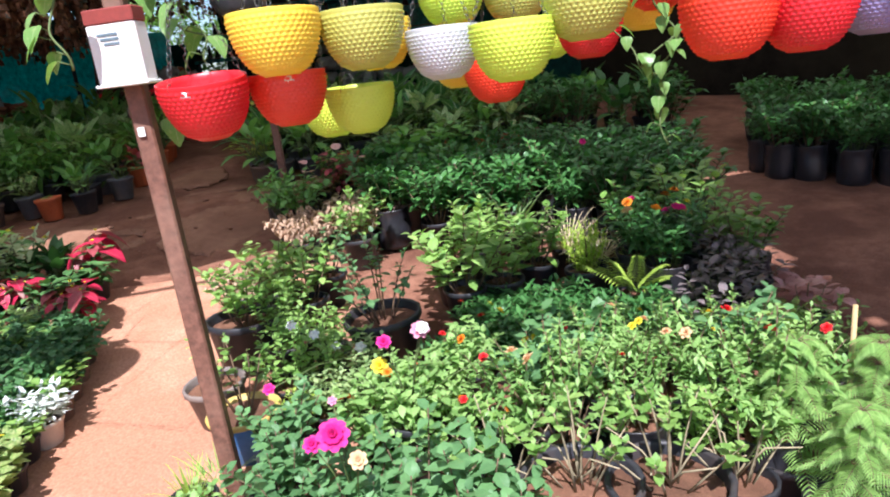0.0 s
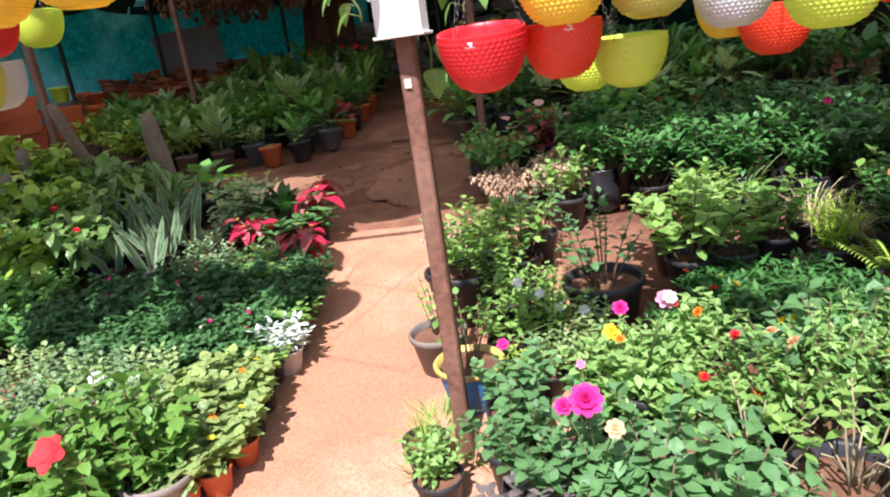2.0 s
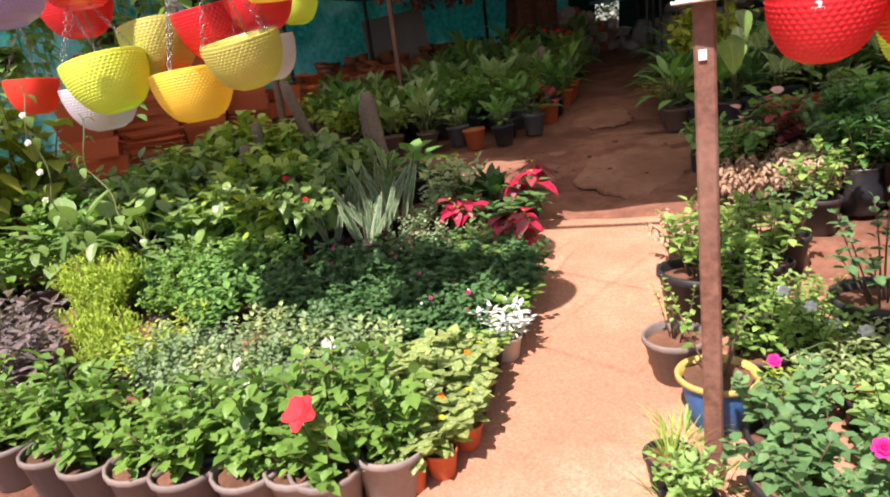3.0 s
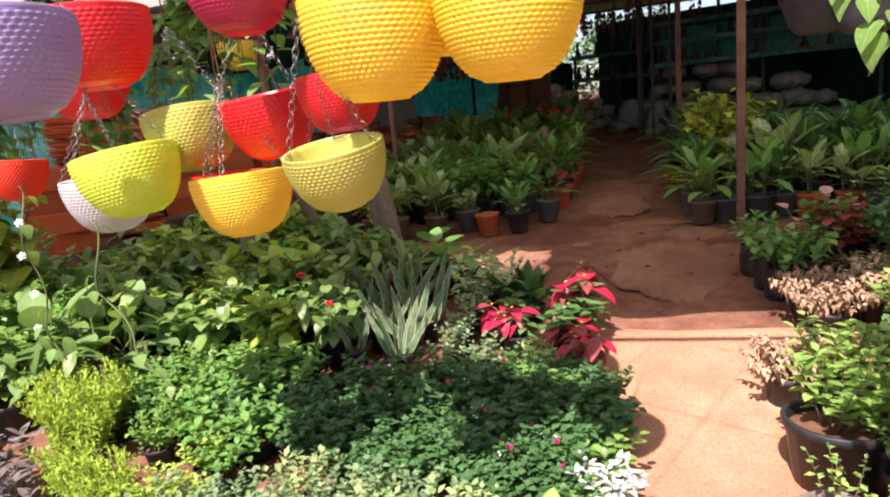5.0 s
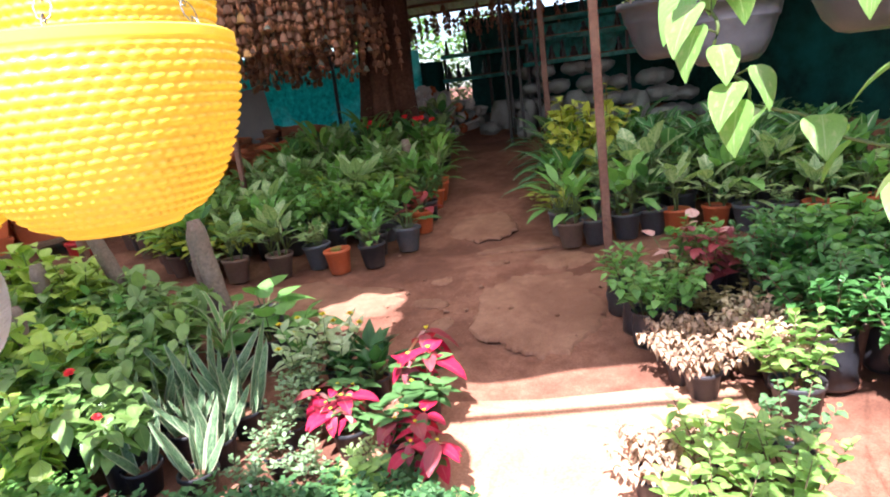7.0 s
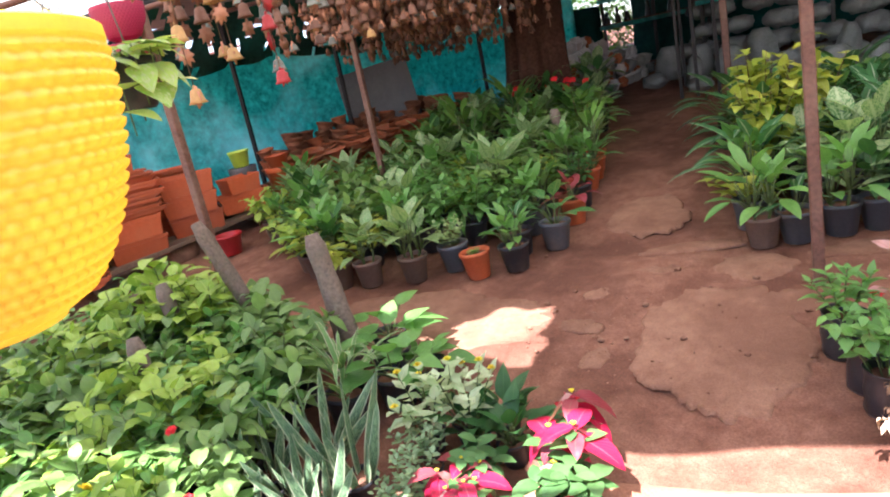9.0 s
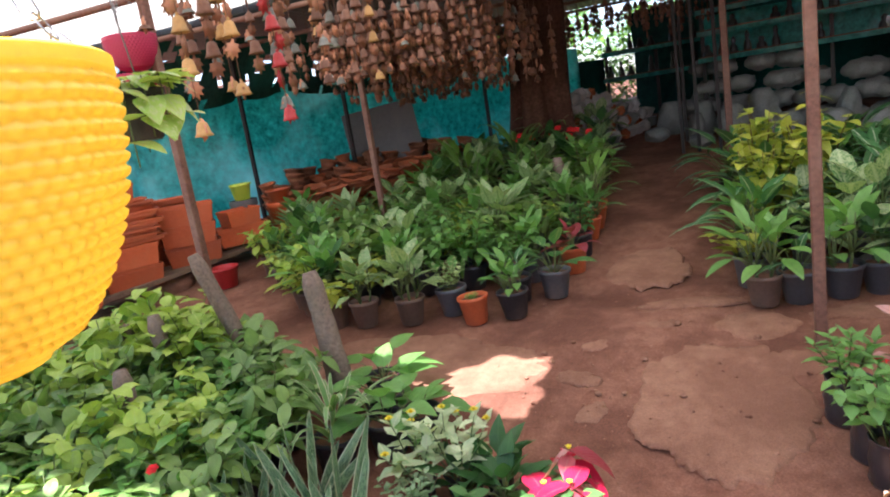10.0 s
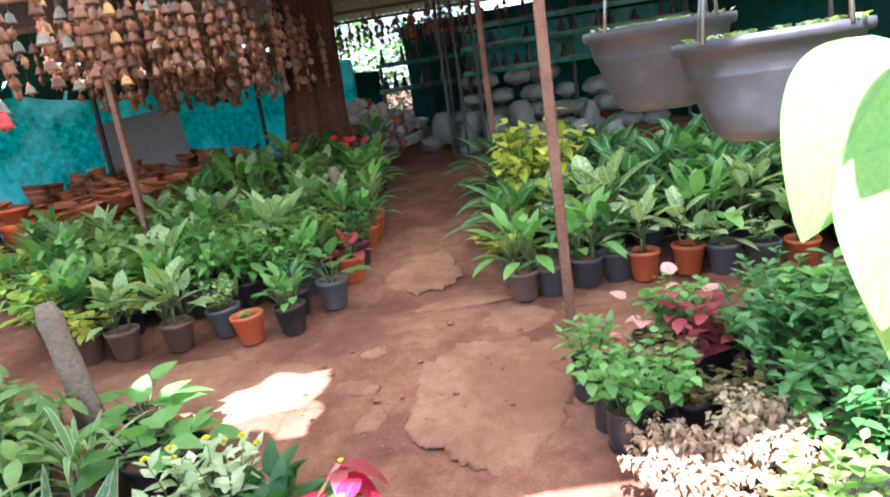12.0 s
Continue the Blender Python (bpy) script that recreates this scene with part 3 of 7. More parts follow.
for i, (x, y, rx, ry, turn) in enumerate((
    (-2.02, 4.72, 0.38, 0.52, 20), (-3.60, 4.36, 0.78, 0.34, 22), (-2.6, 5.3, 0.15, 0.06, 22), (-2.1, 5.48, 0.19, 0.15, 25), (-1.84, 5.17, 0.17, 0.12, 30),
    (-2.52, 5.64, 0.28, 0.07, 30), (-3.0, 6.05, 0.26, 0.36, 25), (-1.66, 5.83, 0.26, 0.09, 28), (-2.75, 4.98, 0.10, 0.06, 60), (-2.66, 4.62, 0.12, 0.07, 10), (-2.45, 4.4, 0.09, 0.06, 80))):
    slab(x, y, rx, ry, turn, i + 1)
for i in range(260):
    x, y = -2.45 + rng.normal(0, 0.42), 4.7 + rng.normal(0, 0.7)
    r = rng.uniform(0.003, 0.008) if i % 14 else rng.uniform(0.012, 0.022)
    st = part("pebble", lathe(Shape(), [(0, -0.3 * r), (r * 0.8, -0.1 * r), (r, 0.25 * r), (r * 0.7, 0.6 * r), (0, 0.7 * r)], 7, wob=0.14), SLAB, ground)
    st.matrix_basis = pose(x, y, ground_z(x, y) + 0.008, 0, 0, i * 47)


def post(name, x, y, top, width, label, material=RUST, turn=20.0, lean=(0.0, 0.0), depth=None):
    """A square-section iron post standing in the ground; lean shifts its top."""
    z0 = ground_z(x, y)
    s = Shape()
    h = top - z0 + 0.1
    n = 9
    v, w, d = [], width / 2, (depth or width) / 2
    c, e = math.cos(radians(turn)), math.sin(radians(turn))
    b = min(w, d) * 0.22
    for i in range(n):
        k = i / (n - 1)
        ox, oy, oz = lean[0] * k, lean[1] * k, -0.1 + h * k
        for px, py in ((w, -d + b), (w, d - b), (w - b, d), (-w + b, d), (-w, d - b), (-w, -d + b), (-w + b, -d), (w - b, -d)):
            v.append((ox + px * c - py * e, oy + px * e + py * c, oz))
    s.add(v, grid_faces(n, 8, True) + [tuple(range(8))[::-1], tuple(range((n - 1) * 8, n * 8))])
    ob = thing(name, x, y, z0, label, "post", "iron posts of the shelter")
    part("shaft", s, material, ob, smooth=False)
    return ob


pole_a = post("iron_post", -0.364, 2.219, 2.75, 0.05, "brown painted iron post beside the path, carrying a white sign", lean=(-0.03, 0.0))
post("iron_post", -1.772, 5.418, 3.05, 0.055, "brown painted iron post standing at the crossing of the paths")
post("iron_post", -5.61, 5.92, 3.2, 0.05, "rusty brown iron post among the shade plants")
post("iron_post", -4.91, 3.83, 3.0, 0.055, "dark brown iron post beside stacked red trays")


# ---- pots ----
def pot_mesh(name, r, h, material, seg=18, foot=0.72):
    s = Shape()
    lathe(s, [(0, 0.004), (r * foot * 0.9, 0.0), (r * foot, 0.006), (r * 0.955, h * 0.86), (r * 1.0, h * 0.87), (r * 1.04, h * 0.885), (r * 1.045, h * 0.985), (r * 1.02, h), (r * 0.96, h), (r * 0.93, h * 0.97), (r * 0.9, h * 0.8), (r * 0.82, h * 0.45)], seg)
    return s.mesh(name, material)


def bag_mesh(name, r, h, material):
    s = Shape()
    lathe(s, [(0, 0.0), (r * 0.9, 0.0), (r * 1.02, 0.02), (r * 1.0, h * 0.3), (r * 1.05, h * 0.55), (r * 0.97, h * 0.8), (r * 1.06, h * 0.96), (r * 1.1, h), (r * 1.02, h * 0.99), (r * 0.95, h * 0.85)], 26, wob=0.035)
    return s.mesh(name, material)


def soil_mesh(r, h):
    s = Shape()
    lathe(s, [(r, h), (r * 0.7, h + 0.008), (r * 0.35, h + 0.004), (0.0, h + 0.012)], 14, wob=0.03)
    return s.mesh("soil", SOIL)


POTS = {}
for key, (r, h, mat, fn) in {
    "orange": (0.098, 0.185, POT_ORANGE, pot_mesh), "grey": (0.105, 0.19, POT_GREY, pot_mesh), "black": (0.10, 0.18, POT_BLACK, pot_mesh), "brown": (0.10, 0.185, POT_BROWN, pot_mesh),
    "pale": (0.095, 0.17, POT_PALE, pot_mesh), "bag": (0.10, 0.24, BAG, bag_mesh), "wide": (0.16, 0.24, POT_BLACK, pot_mesh), "small": (0.075, 0.13, POT_ORANGE, pot_mesh), "smallblack": (0.075, 0.13, POT_BLACK, pot_mesh),
    "tiny": (0.062, 0.105, POT_BLACK, pot_mesh), "tinybrown": (0.062, 0.11, POT_BROWN, pot_mesh), "tinyorange": (0.056, 0.105, POT_ORANGE, pot_mesh), "tinypale": (0.066, 0.115, POT_PALE, pot_mesh), "mid": (0.08, 0.13, POT_BLACK, pot_mesh), "dusty": (0.112, 0.18, POT_DUSTY, pot_mesh)}.items():
    POTS[key] = ({"bag": "grow_bag"}.get(key, "pot"), fn("pot_" + key, r, h, mat), soil_mesh(r * 0.9, h * 0.84), r, h)


# ---- plant kinds: each gives foliage, stems, flowers (name, shape, material) above a pot's soil at height 0 ----
def k_hibiscus():
    a, b = Shape(), Shape()
    bush(a, b, 0.30, 0.15, 13, 15, 0.066, 0.042, "oval", 0.35, 0.2, thick=0.005, start=0.2, jit=0.5, top=0.45)
    return [("foliage", a, L_GREEN), ("stem", b, TWIG)]


def k_shrub():
    a, b = Shape(), Shape()
    bush(a, b, 0.40, 0.24, 13, 19, 0.085, 0.044, "lance", 0.4, 0.2, thick=0.006)
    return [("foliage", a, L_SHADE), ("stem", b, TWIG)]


def k_shrub_light():
    a, b = Shape(), Shape()
    bush(a, b, 0.42, 0.22, 10, 13, 0.095, 0.06, "oval", 0.35, 0.2, thick=0.006)
    return [("foliage", a, L_GREEN), ("stem", b, TWIG)]


def k_broad():
    a, b = Shape(), Shape()
    bush(a, b, 0.36, 0.24, 9, 12, 0.115, 0.075, "oval", 0.45, 0.18, thick=0.005, tilt=0.05, jit=0.55)
    return [("foliage", a, L_LIME), ("stem", b, STEM)]


def k_broad_green():
    a, b = Shape(), Shape()
    bush(a, b, 0.33, 0.24, 9, 12, 0.125, 0.068, "oval", 0.45, 0.18, thick=0.005, tilt=0.05, jit=0.55)
    return [("foliage", a, L_BROAD), ("stem", b, STEM)]


def k_broad_dark():
    a, b = Shape(), Shape()
    bush(a, b, 0.30, 0.22, 9, 12, 0.10, 0.05, "oval", 0.4, 0.2, thick=0.005, tilt=0.05, jit=0.55)
    return [("foliage", a, L_PEACE), ("stem", b, STEM)]


def k_big_leaf():
    a, b = Shape(), Shape()
    rosette(a, b, 10, 0.26, 0.24, 0.13, "oval", 0.25, 1.2, 0.35)
    return [("foliage", a, L_PALE), ("stem", b, STEM)]


def k_mum():
    a, b = Shape(), Shape()
    bush(a, b, 0.16, 0.12, 22, 15, 0.034, 0.028, "lobed", 0.3, 0.2, thick=0.002, start=0.1, jit=0.45, top=0.4)
    return [("foliage", a, L_MUM), ("stem", b, STEM)]


def k_celery():
    a, b = Shape(), Shape()
    bush(a, b, 0.15, 0.11, 12, 9, 0.045, 0.042, "lobed", 0.3, 0.15, thick=0.002, tilt=0.2)
    return [("foliage", a, L_FRESH), ("stem", b, STEM)]


def flowered(base_fn, flowers):
    """The same plant with flowers set over its foliage."""
    def make():
        parts = base_fn()
        cloud = np.concatenate(parts[0][1].v)
        reach, tall = 0.75 * np.quantile(np.hypot(cloud[:, 0], cloud[:, 1]), 0.97), np.quantile(cloud[:, 2], 0.99)
        for mat, count, size, petals, rows in flowers:
            for _ in range(count):
                az, rr = rng.uniform(0, 6.28), reach * math.sqrt(rng.uniform(0.02, 1))
                top = tall * rng.uniform(0.85, 1.05) * (1 - 0.18 * (rr / reach) ** 2)
                s = Shape()
                blossom(s, (0, 0, 0), size * rng.uniform(0.8, 1.15), petals, rows, 0.35, "petal", (rng.normal(0, 0.4), -0.45 + rng.normal(0, 0.3), 0.8), 0.85)
                s.v = [v + np.array((rr * math.cos(az), rr * math.sin(az), top)) for v in s.v]
                parts.append(("flower", s, mat))
        return parts
    return make


def k_begonia():
    a, b = Shape(), Shape()
    bush(a, b, 0.15, 0.11, 9, 7, 0.062, 0.056, "heart", 0.3, 0.12, thick=0.003, tilt=0.25)
    return [("foliage", a, L_BEGONIA), ("stem", b, STEM)]


def k_small():
    a, b = Shape(), Shape()
    bush(a, b, 0.18, 0.12, 18, 13, 0.033, 0.022, "oval", 0.2, 0.15, thick=0.002, jit=0.45, top=0.4)
    return [("foliage", a, L_GREEN), ("stem", b, STEM)]


def k_small_dark():
    a, b = Shape(), Shape()
    bush(a, b, 0.17, 0.12, 14, 11, 0.034, 0.022, "oval", 0.2, 0.15, thick=0.002)
    return [("foliage", a, L_SAGE), ("stem", b, TWIG)]


def k_mid_green():
    a, b = Shape(), Shape()
    bush(a, b, 0.18, 0.13, 12, 10, 0.05, 0.03, "oval", 0.3, 0.15, thick=0.002)
    return [("foliage", a, L_PEACE), ("stem", b, STEM)]


def k_gold():
    a, b = Shape(), Shape()
    bush(a, b, 0.16, 0.11, 14, 12, 0.034, 0.022, "oval", 0.2, 0.15, thick=0.002)
    return [("foliage", a, L_LIME), ("stem", b, STEM)]


def k_sage():
    a, b = Shape(), Shape()
    bush(a, b, 0.19, 0.13, 20, 16, 0.03, 0.018, "lobed", 0.2, 0.15, thick=0.002, start=0.1, jit=0.45, top=0.4)
    return [("foliage", a, L_SAGE), ("stem", b, STEM)]


def k_pale_small():
    a, b = Shape(), Shape()
    bush(a, b, 0.19, 0.12, 16, 12, 0.036, 0.022, "oval", 0.2, 0.15, thick=0.002)
    return [("foliage", a, L_CREAM), ("stem", b, STEM)]


def k_jasmine():
    a, b = Shape(), Shape()
    bush(a, b, 0.29, 0.17, 14, 15, 0.042, 0.024, "oval", 0.3, 0.15, thick=0.003, start=0.15, jit=0.4)
    return [("foliage", a, L_FRESH), ("stem", b, STEM)]


def k_bucket_twig():
    a, b = Shape(), Shape()
    bush(a, b, 0.34, 0.14, 6, 9, 0.04, 0.028, "oval", 0.3, 0.15, thick=0.004, start=0.35, jit=0.4)
    return [("foliage", a, L_FRESH), ("stem", b, TWIG)]


def k_rose():
    a, b = Shape(), Shape()
    bush(a, b, 0.32, 0.2, 11, 15, 0.06, 0.044, "oval", 0.3, 0.15, thick=0.005, start=0.3, jit=0.45, top=0.4)
    return [("foliage", a, L_ROSE), ("stem", b, TWIG)]


def k_bare_rose():
    a, b = Shape(), Shape()
    bush(a, b, 0.30, 0.2, 8, 8, 0.045, 0.028, "oval", 0.25, 0.12, thick=0.0045, start=0.66, jit=0.4)
    for k in range(5):
        az = 1.3 * k
        tube(b, [(0.01, 0, 0.02), (0.07 * math.cos(az), 0.07 * math.sin(az), 0.10 + 0.02 * (k % 3)), (0.15 * math.cos(az + 0.3), 0.15 * math.sin(az + 0.3), 0.15 + 0.03 * (k % 2))], [0.004, 0.003, 0.002], 4)
    return [("foliage", a, L_FRESH), ("stem", b, PALE_TWIG)]


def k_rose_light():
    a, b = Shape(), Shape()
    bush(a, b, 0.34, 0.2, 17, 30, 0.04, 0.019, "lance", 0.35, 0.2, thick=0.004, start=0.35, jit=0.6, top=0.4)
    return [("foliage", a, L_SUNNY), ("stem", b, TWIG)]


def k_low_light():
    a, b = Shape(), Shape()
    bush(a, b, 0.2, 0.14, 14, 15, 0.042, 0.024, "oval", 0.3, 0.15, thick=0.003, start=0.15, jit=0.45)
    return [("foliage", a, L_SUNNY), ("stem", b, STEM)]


def k_lush():
    a, b = Shape(), Shape()
    bush(a, b, 0.12, 0.12, 16, 12, 0.056, 0.018, "lance", 0.35, 0.15, thick=0.003, start=0.1)
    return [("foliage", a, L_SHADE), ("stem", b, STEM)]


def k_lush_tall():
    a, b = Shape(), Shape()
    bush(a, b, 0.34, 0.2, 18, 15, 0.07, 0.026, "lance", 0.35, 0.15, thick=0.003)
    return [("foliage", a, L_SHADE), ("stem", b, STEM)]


def k_lush_broad():
    a, b = Shape(), Shape()
    bush(a, b, 0.42, 0.24, 10, 13, 0.10, 0.068, "oval", 0.4, 0.18, thick=0.005, tilt=0.15, jit=0.4)
    return [("foliage", a, L_PEACE), ("stem", b, STEM)]


def k_poinsettia():
    a, b = Shape(), Shape()
    tips = bush(a, b, 0.20, 0.16, 7, 8, 0.10, 0.06, "oval", 0.4, 0.15, thick=0.004, tilt=0.15, top=0.4)
    out = [("foliage", a, L_BLUE), ("stem", b, STEM)]
    for i, q in enumerate(tips[:4]):
        q = q + np.array((0, 0, (0.01, 0.06, 0.03, -0.02)[i]))
        for k in range(6):
            az, s = 2 * np.pi * k / 6 + rng.uniform(-0.4, 0.4), Shape()
            n = rng.uniform(0.09, 0.16) * (0.75 if i == 3 else 1.0)
            leaf(s, q - (0, 0, 0.015 * (k % 3)), unit(az, rng.uniform(-0.9, 0.5)), (0, 0, 1), n, n * 0.54, "oval", 0.5, 0.25, 6, 0.02, rng.uniform(-0.4, 0.4))
            out.append(("bract", s, L_PINK if k == 3 and i % 2 else L_RED if k % 4 else L_WINE))
        e = Shape()
        blossom(e, (0, 0, 0.006), 0.03, 5, 1, 0.9)
        e.v = [v + q for v in e.v]
        out.append(("flower", e, F_YELLOW))
    return out


def k_snake():
    """A fan of upright, twisted sword leaves."""
    a = Shape()
    for k in range(9):
        az, el = k * 2.4, rng.uniform(0.85, 1.5)
        leaf(a, (0.035 * math.cos(az), 0.035 * math.sin(az), 0), unit(az, el), (math.cos(az + 1.2), math.sin(az + 1.2), 0.2), rng.uniform(0.2, 0.36), 0.05, "blade", 0.05, 0.3, 8, 0.02, rng.uniform(-0.6, 0.6))
    return [("foliage", a, L_SNAKE)]


def k_white_bract():
    a, b = Shape(), Shape()
    tips = bush(a, b, 0.2, 0.12, 7, 9, 0.07, 0.034, "lance", 0.3, 0.15, thick=0.003, start=0.3)
    out = [("foliage", a, L_EUPHORBIA), ("stem", b, STEM)]
    for q in tips[:4]:
        c = Shape()
        blossom(c, (0, 0, 0.01), 0.03, 6, 2, 0.6)
        c.v = [v + q for v in c.v]
        out.append(("flower", c, F_YELLOW))
    return out


def k_dark_lance():
    a, b = Shape(), Shape()
    rosette(a, b, 16, 0.06, 0.15, 0.055, "lance", 0.4, 1.4, 0.3)
    return [("foliage", a, L_DARK), ("stem", b, STEM)]


def k_impatiens():
    a, b, c = Shape(), Shape(), Shape()
    tips = bush(a, b, 0.26, 0.13, 6, 11, 0.095, 0.034, "lance", 0.35, 0.2, thick=0.006, tilt=0.4, start=0.35)
    blossom(c, tips[0] + (0.05, -0.02, -0.04), 0.06, 5, 1, 0.3)
    return [("foliage", a, L_PEACE), ("stem", b, STEM), ("flower", c, F_RED)]


def k_bronze():
    a, b = Shape(), Shape()
    bush(a, b, 0.16, 0.17, 12, 10, 0.05, 0.036, "heart", 0.35, 0.15, thick=0.003, tilt=0.1)
    return [("foliage", a, L_BRONZE), ("stem", b, STEM)]


def k_pink_heart():
    a, b = Shape(), Shape()
    rosette(a, b, 6, 0.22, 0.11, 0.09, "heart", -0.2, 0.9, 0.35)
    return [("foliage", a, L_PINK), ("stem", b, STEM)]


def k_dry_white():
    a, b = Shape(), Shape()
    bush(a, b, 0.2, 0.2, 16, 18, 0.045, 0.026, "oval", 0.6, 0.4, thick=0.003, tilt=0.1, wave=0.1)
    return [("foliage", a, L_STRAW), ("stem", b, TWIG)]


def k_dry_grass():
    a = Shape()
    for k in range(70):
        az, el = k * 2.4, rng.uniform(0.35, 1.4)
        leaf(a, (0.03 * math.cos(az), 0.03 * math.sin(az), 0), unit(az, el), (0, 0, 1), rng.uniform(0.2, 0.38), 0.008, "ribbon", rng.uniform(0.2, 0.9), 0.3, 5)
    return [("foliage", a, L_STRAW)]


def k_dracaena():
    a = Shape()
    for k in range(22):
        az, el = k * 2.4, rng.uniform(0.6, 1.45)
        leaf(a, (0.02 * math.cos(az), 0.02 * math.sin(az), 0.05 * (k % 4)), unit(az, el), (0, 0, 1), rng.uniform(0.32, 0.5), 0.036, "ribbon", rng.uniform(0.4, 1.0), 0.3, 8)
    return [("foliage", a, L_SPIDER)]


def k_philodendron():
    a, b = Shape(), Shape()
    rosette(a, b, 9, 0.15, 0.2, 0.15, "heart", -0.2, 0.9, 0.3)
    return [("foliage", a, L_PEACE), ("stem", b, STEM)]


def k_spider():
    a = Shape()
    for k in range(34):
        az, el = k * 2.4, rng.uniform(0.55, 1.4)
        leaf(a, (0.02 * math.cos(az), 0.02 * math.sin(az), 0), unit(az, el), (0, 0, 1), rng.uniform(0.25, 0.48), 0.02, "ribbon", rng.uniform(0.3, 0.9), 0.3, 7)
    return [("foliage", a, L_SPIDER)]


def k_grass():
    a = Shape()
    for k in range(60):
        az, el = k * 2.4, rng.uniform(0.7, 1.5)
        leaf(a, (0.03 * math.cos(az), 0.03 * math.sin(az), 0), unit(az, el), (0, 0, 1), rng.uniform(0.15, 0.34), 0.007, "ribbon", rng.uniform(0.1, 0.6), 0.3, 5)
    return [("foliage", a, L_LIME)]


def k_agla():
    a, b = Shape(), Shape()
    rosette(a, b, 21, 0.12, 0.2, 0.085, "lance", 0.3, 1.45, 0.3, seg=5, canes=3, cane=0.14)
    return [("foliage", a, L_AGLA), ("stem", b, STEM)]


def k_agla_dark():
    a, b = Shape(), Shape()
    rosette(a, b, 17, 0.13, 0.2, 0.09, "oval", 0.35, 1.45, 0.3, seg=5, canes=3, cane=0.12)
    return [("foliage", a, L_DARK), ("stem", b, STEM)]


def k_lily():
    a, b = Shape(), Shape()
    rosette(a, b, 24, 0.15, 0.19, 0.07, "oval", 0.4, 1.5, 0.3, seg=5, canes=4, cane=0.09)
    return [("foliage", a, L_PEACE), ("stem", b, STEM)]


def k_dief():
    a, b = Shape(), Shape()
    rosette(a, b, 16, 0.11, 0.21, 0.1, "oval", 0.25, 1.4, 0.3, seg=5, canes=2, cane=0.16)
    return [("foliage", a, L_DIEF), ("stem", b, STEM)]


def k_stripe():
    a, b = Shape(), Shape()
    rosette(a, b, 13, 0.24, 0.3, 0.085, "lance", 0.25, 1.3, 0.45)
    return [("foliage", a, L_STRIPE), ("stem", b, STEM)]


def k_calathea():
    a, b = Shape(), Shape()
    rosette(a, b, 10, 0.16, 0.19, 0.12, "oval", 0.15, 1.1, 0.35)
    return [("foliage", a, L_CALA), ("stem", b, STEM)]


def k_tall_palm():
    a, b = Shape(), Shape()
    rosette(a, b, 10, 0.3, 0.42, 0.05, "lance", 0.5, 1.45, 0.6)
    return [("foliage", a, L_GREEN), ("stem", b, STEM)]


def k_yellow_vine():
    a, b = Shape(), Shape()
    bush(a, b, 0.85, 0.2, 7, 12, 0.13, 0.10, "heart", 0.45, 0.15, thick=0.006, tilt=-0.25, jit=0.55)
    return [("foliage", a, L_YELLOW), ("stem", b, TWIG)]


def k_round():
    a, b = Shape(), Shape()
    bush(a, b, 0.3, 0.22, 11, 9, 0.062, 0.055, "heart", 0.35, 0.1, thick=0.004, tilt=-0.1, jit=0.55)
    return [("foliage", a, L_PEACE), ("stem", b, STEM)]


def k_lime_vine():
    a, b = Shape(), Shape()
    bush(a, b, 0.26, 0.2, 8, 7, 0.10, 0.08, "heart", 0.4, 0.1, thick=0.004, tilt=0.0)
    return [("foliage", a, L_YELLOW), ("stem", b, STEM)]


def k_coleus():
    a, b = Shape(), Shape()
    bush(a, b, 0.34, 0.18, 8, 8, 0.085, 0.06, "oval", 0.45, 0.15, thick=0.004, tilt=0.0, jit=0.5)
    return [("foliage", a, L_WINE), ("stem", b, STEM)]


def k_aglaonema_red():
    a, b = Shape(), Shape()
    rosette(a, b, 11, 0.12, 0.17, 0.09, "oval", 0.15, 1.1, 0.4)
    return [("foliage", a, L_WINE), ("stem", b, STEM)]


def k_silver():
    a, b = Shape(), Shape()
    bush(a, b, 0.15, 0.12, 16, 10, 0.06, 0.03, "lobed", 0.3, 0.2, thick=0.003, seg=6)
    return [("foliage", a, L_SILVER), ("stem", b, STEM)]


def k_dry():
    a, b = Shape(), Shape()
    bush(a, b, 0.2, 0.2, 16, 22, 0.042, 0.022, "oval", 0.9, 0.5, thick=0.003, tilt=-0.1, wave=0.15)
    return [("foliage", a, L_DRY), ("stem", b, TWIG)]


def k_cypress():
    a, b, unused = Shape(), Shape(), Shape()
    bush(a, unused, 0.34, 0.16, 34, 34, 0.04, 0.014, "lance", 0.1, 0.1, thick=0.004, tilt=0.7, seg=2, start=0.05, jit=0.5)
    tube(b, [(0, 0, 0), (0.004, 0, 0.12), (0, 0.005, 0.3)], [0.007, 0.005, 0.002], 6)
    return [("foliage", a, L_CYPRESS), ("stem", b, TWIG)]


def k_mauve():
    a, b = Shape(), Shape()
    bush(a, b, 0.28, 0.2, 12, 11, 0.075, 0.036, "oval", 0.35, 0.15, thick=0.003)
    return [("foliage", a, L_MAUVE), ("stem", b, STEM)]


def k_pink():
    a, b = Shape(), Shape()
    bush(a, b, 0.22, 0.17, 9, 8, 0.09, 0.05, "oval", 0.35, 0.15, thick=0.003)
    return [("foliage", a, L_PINK), ("stem", b, STEM)]


def k_sparse():
    a, b = Shape(), Shape()
    bush(a, b, 0.40, 0.2, 9, 12, 0.055, 0.036, "oval", 0.4, 0.15, thick=0.005, start=0.35, jit=0.4)
    return [("foliage", a, L_ROSE), ("stem", b, TWIG)]


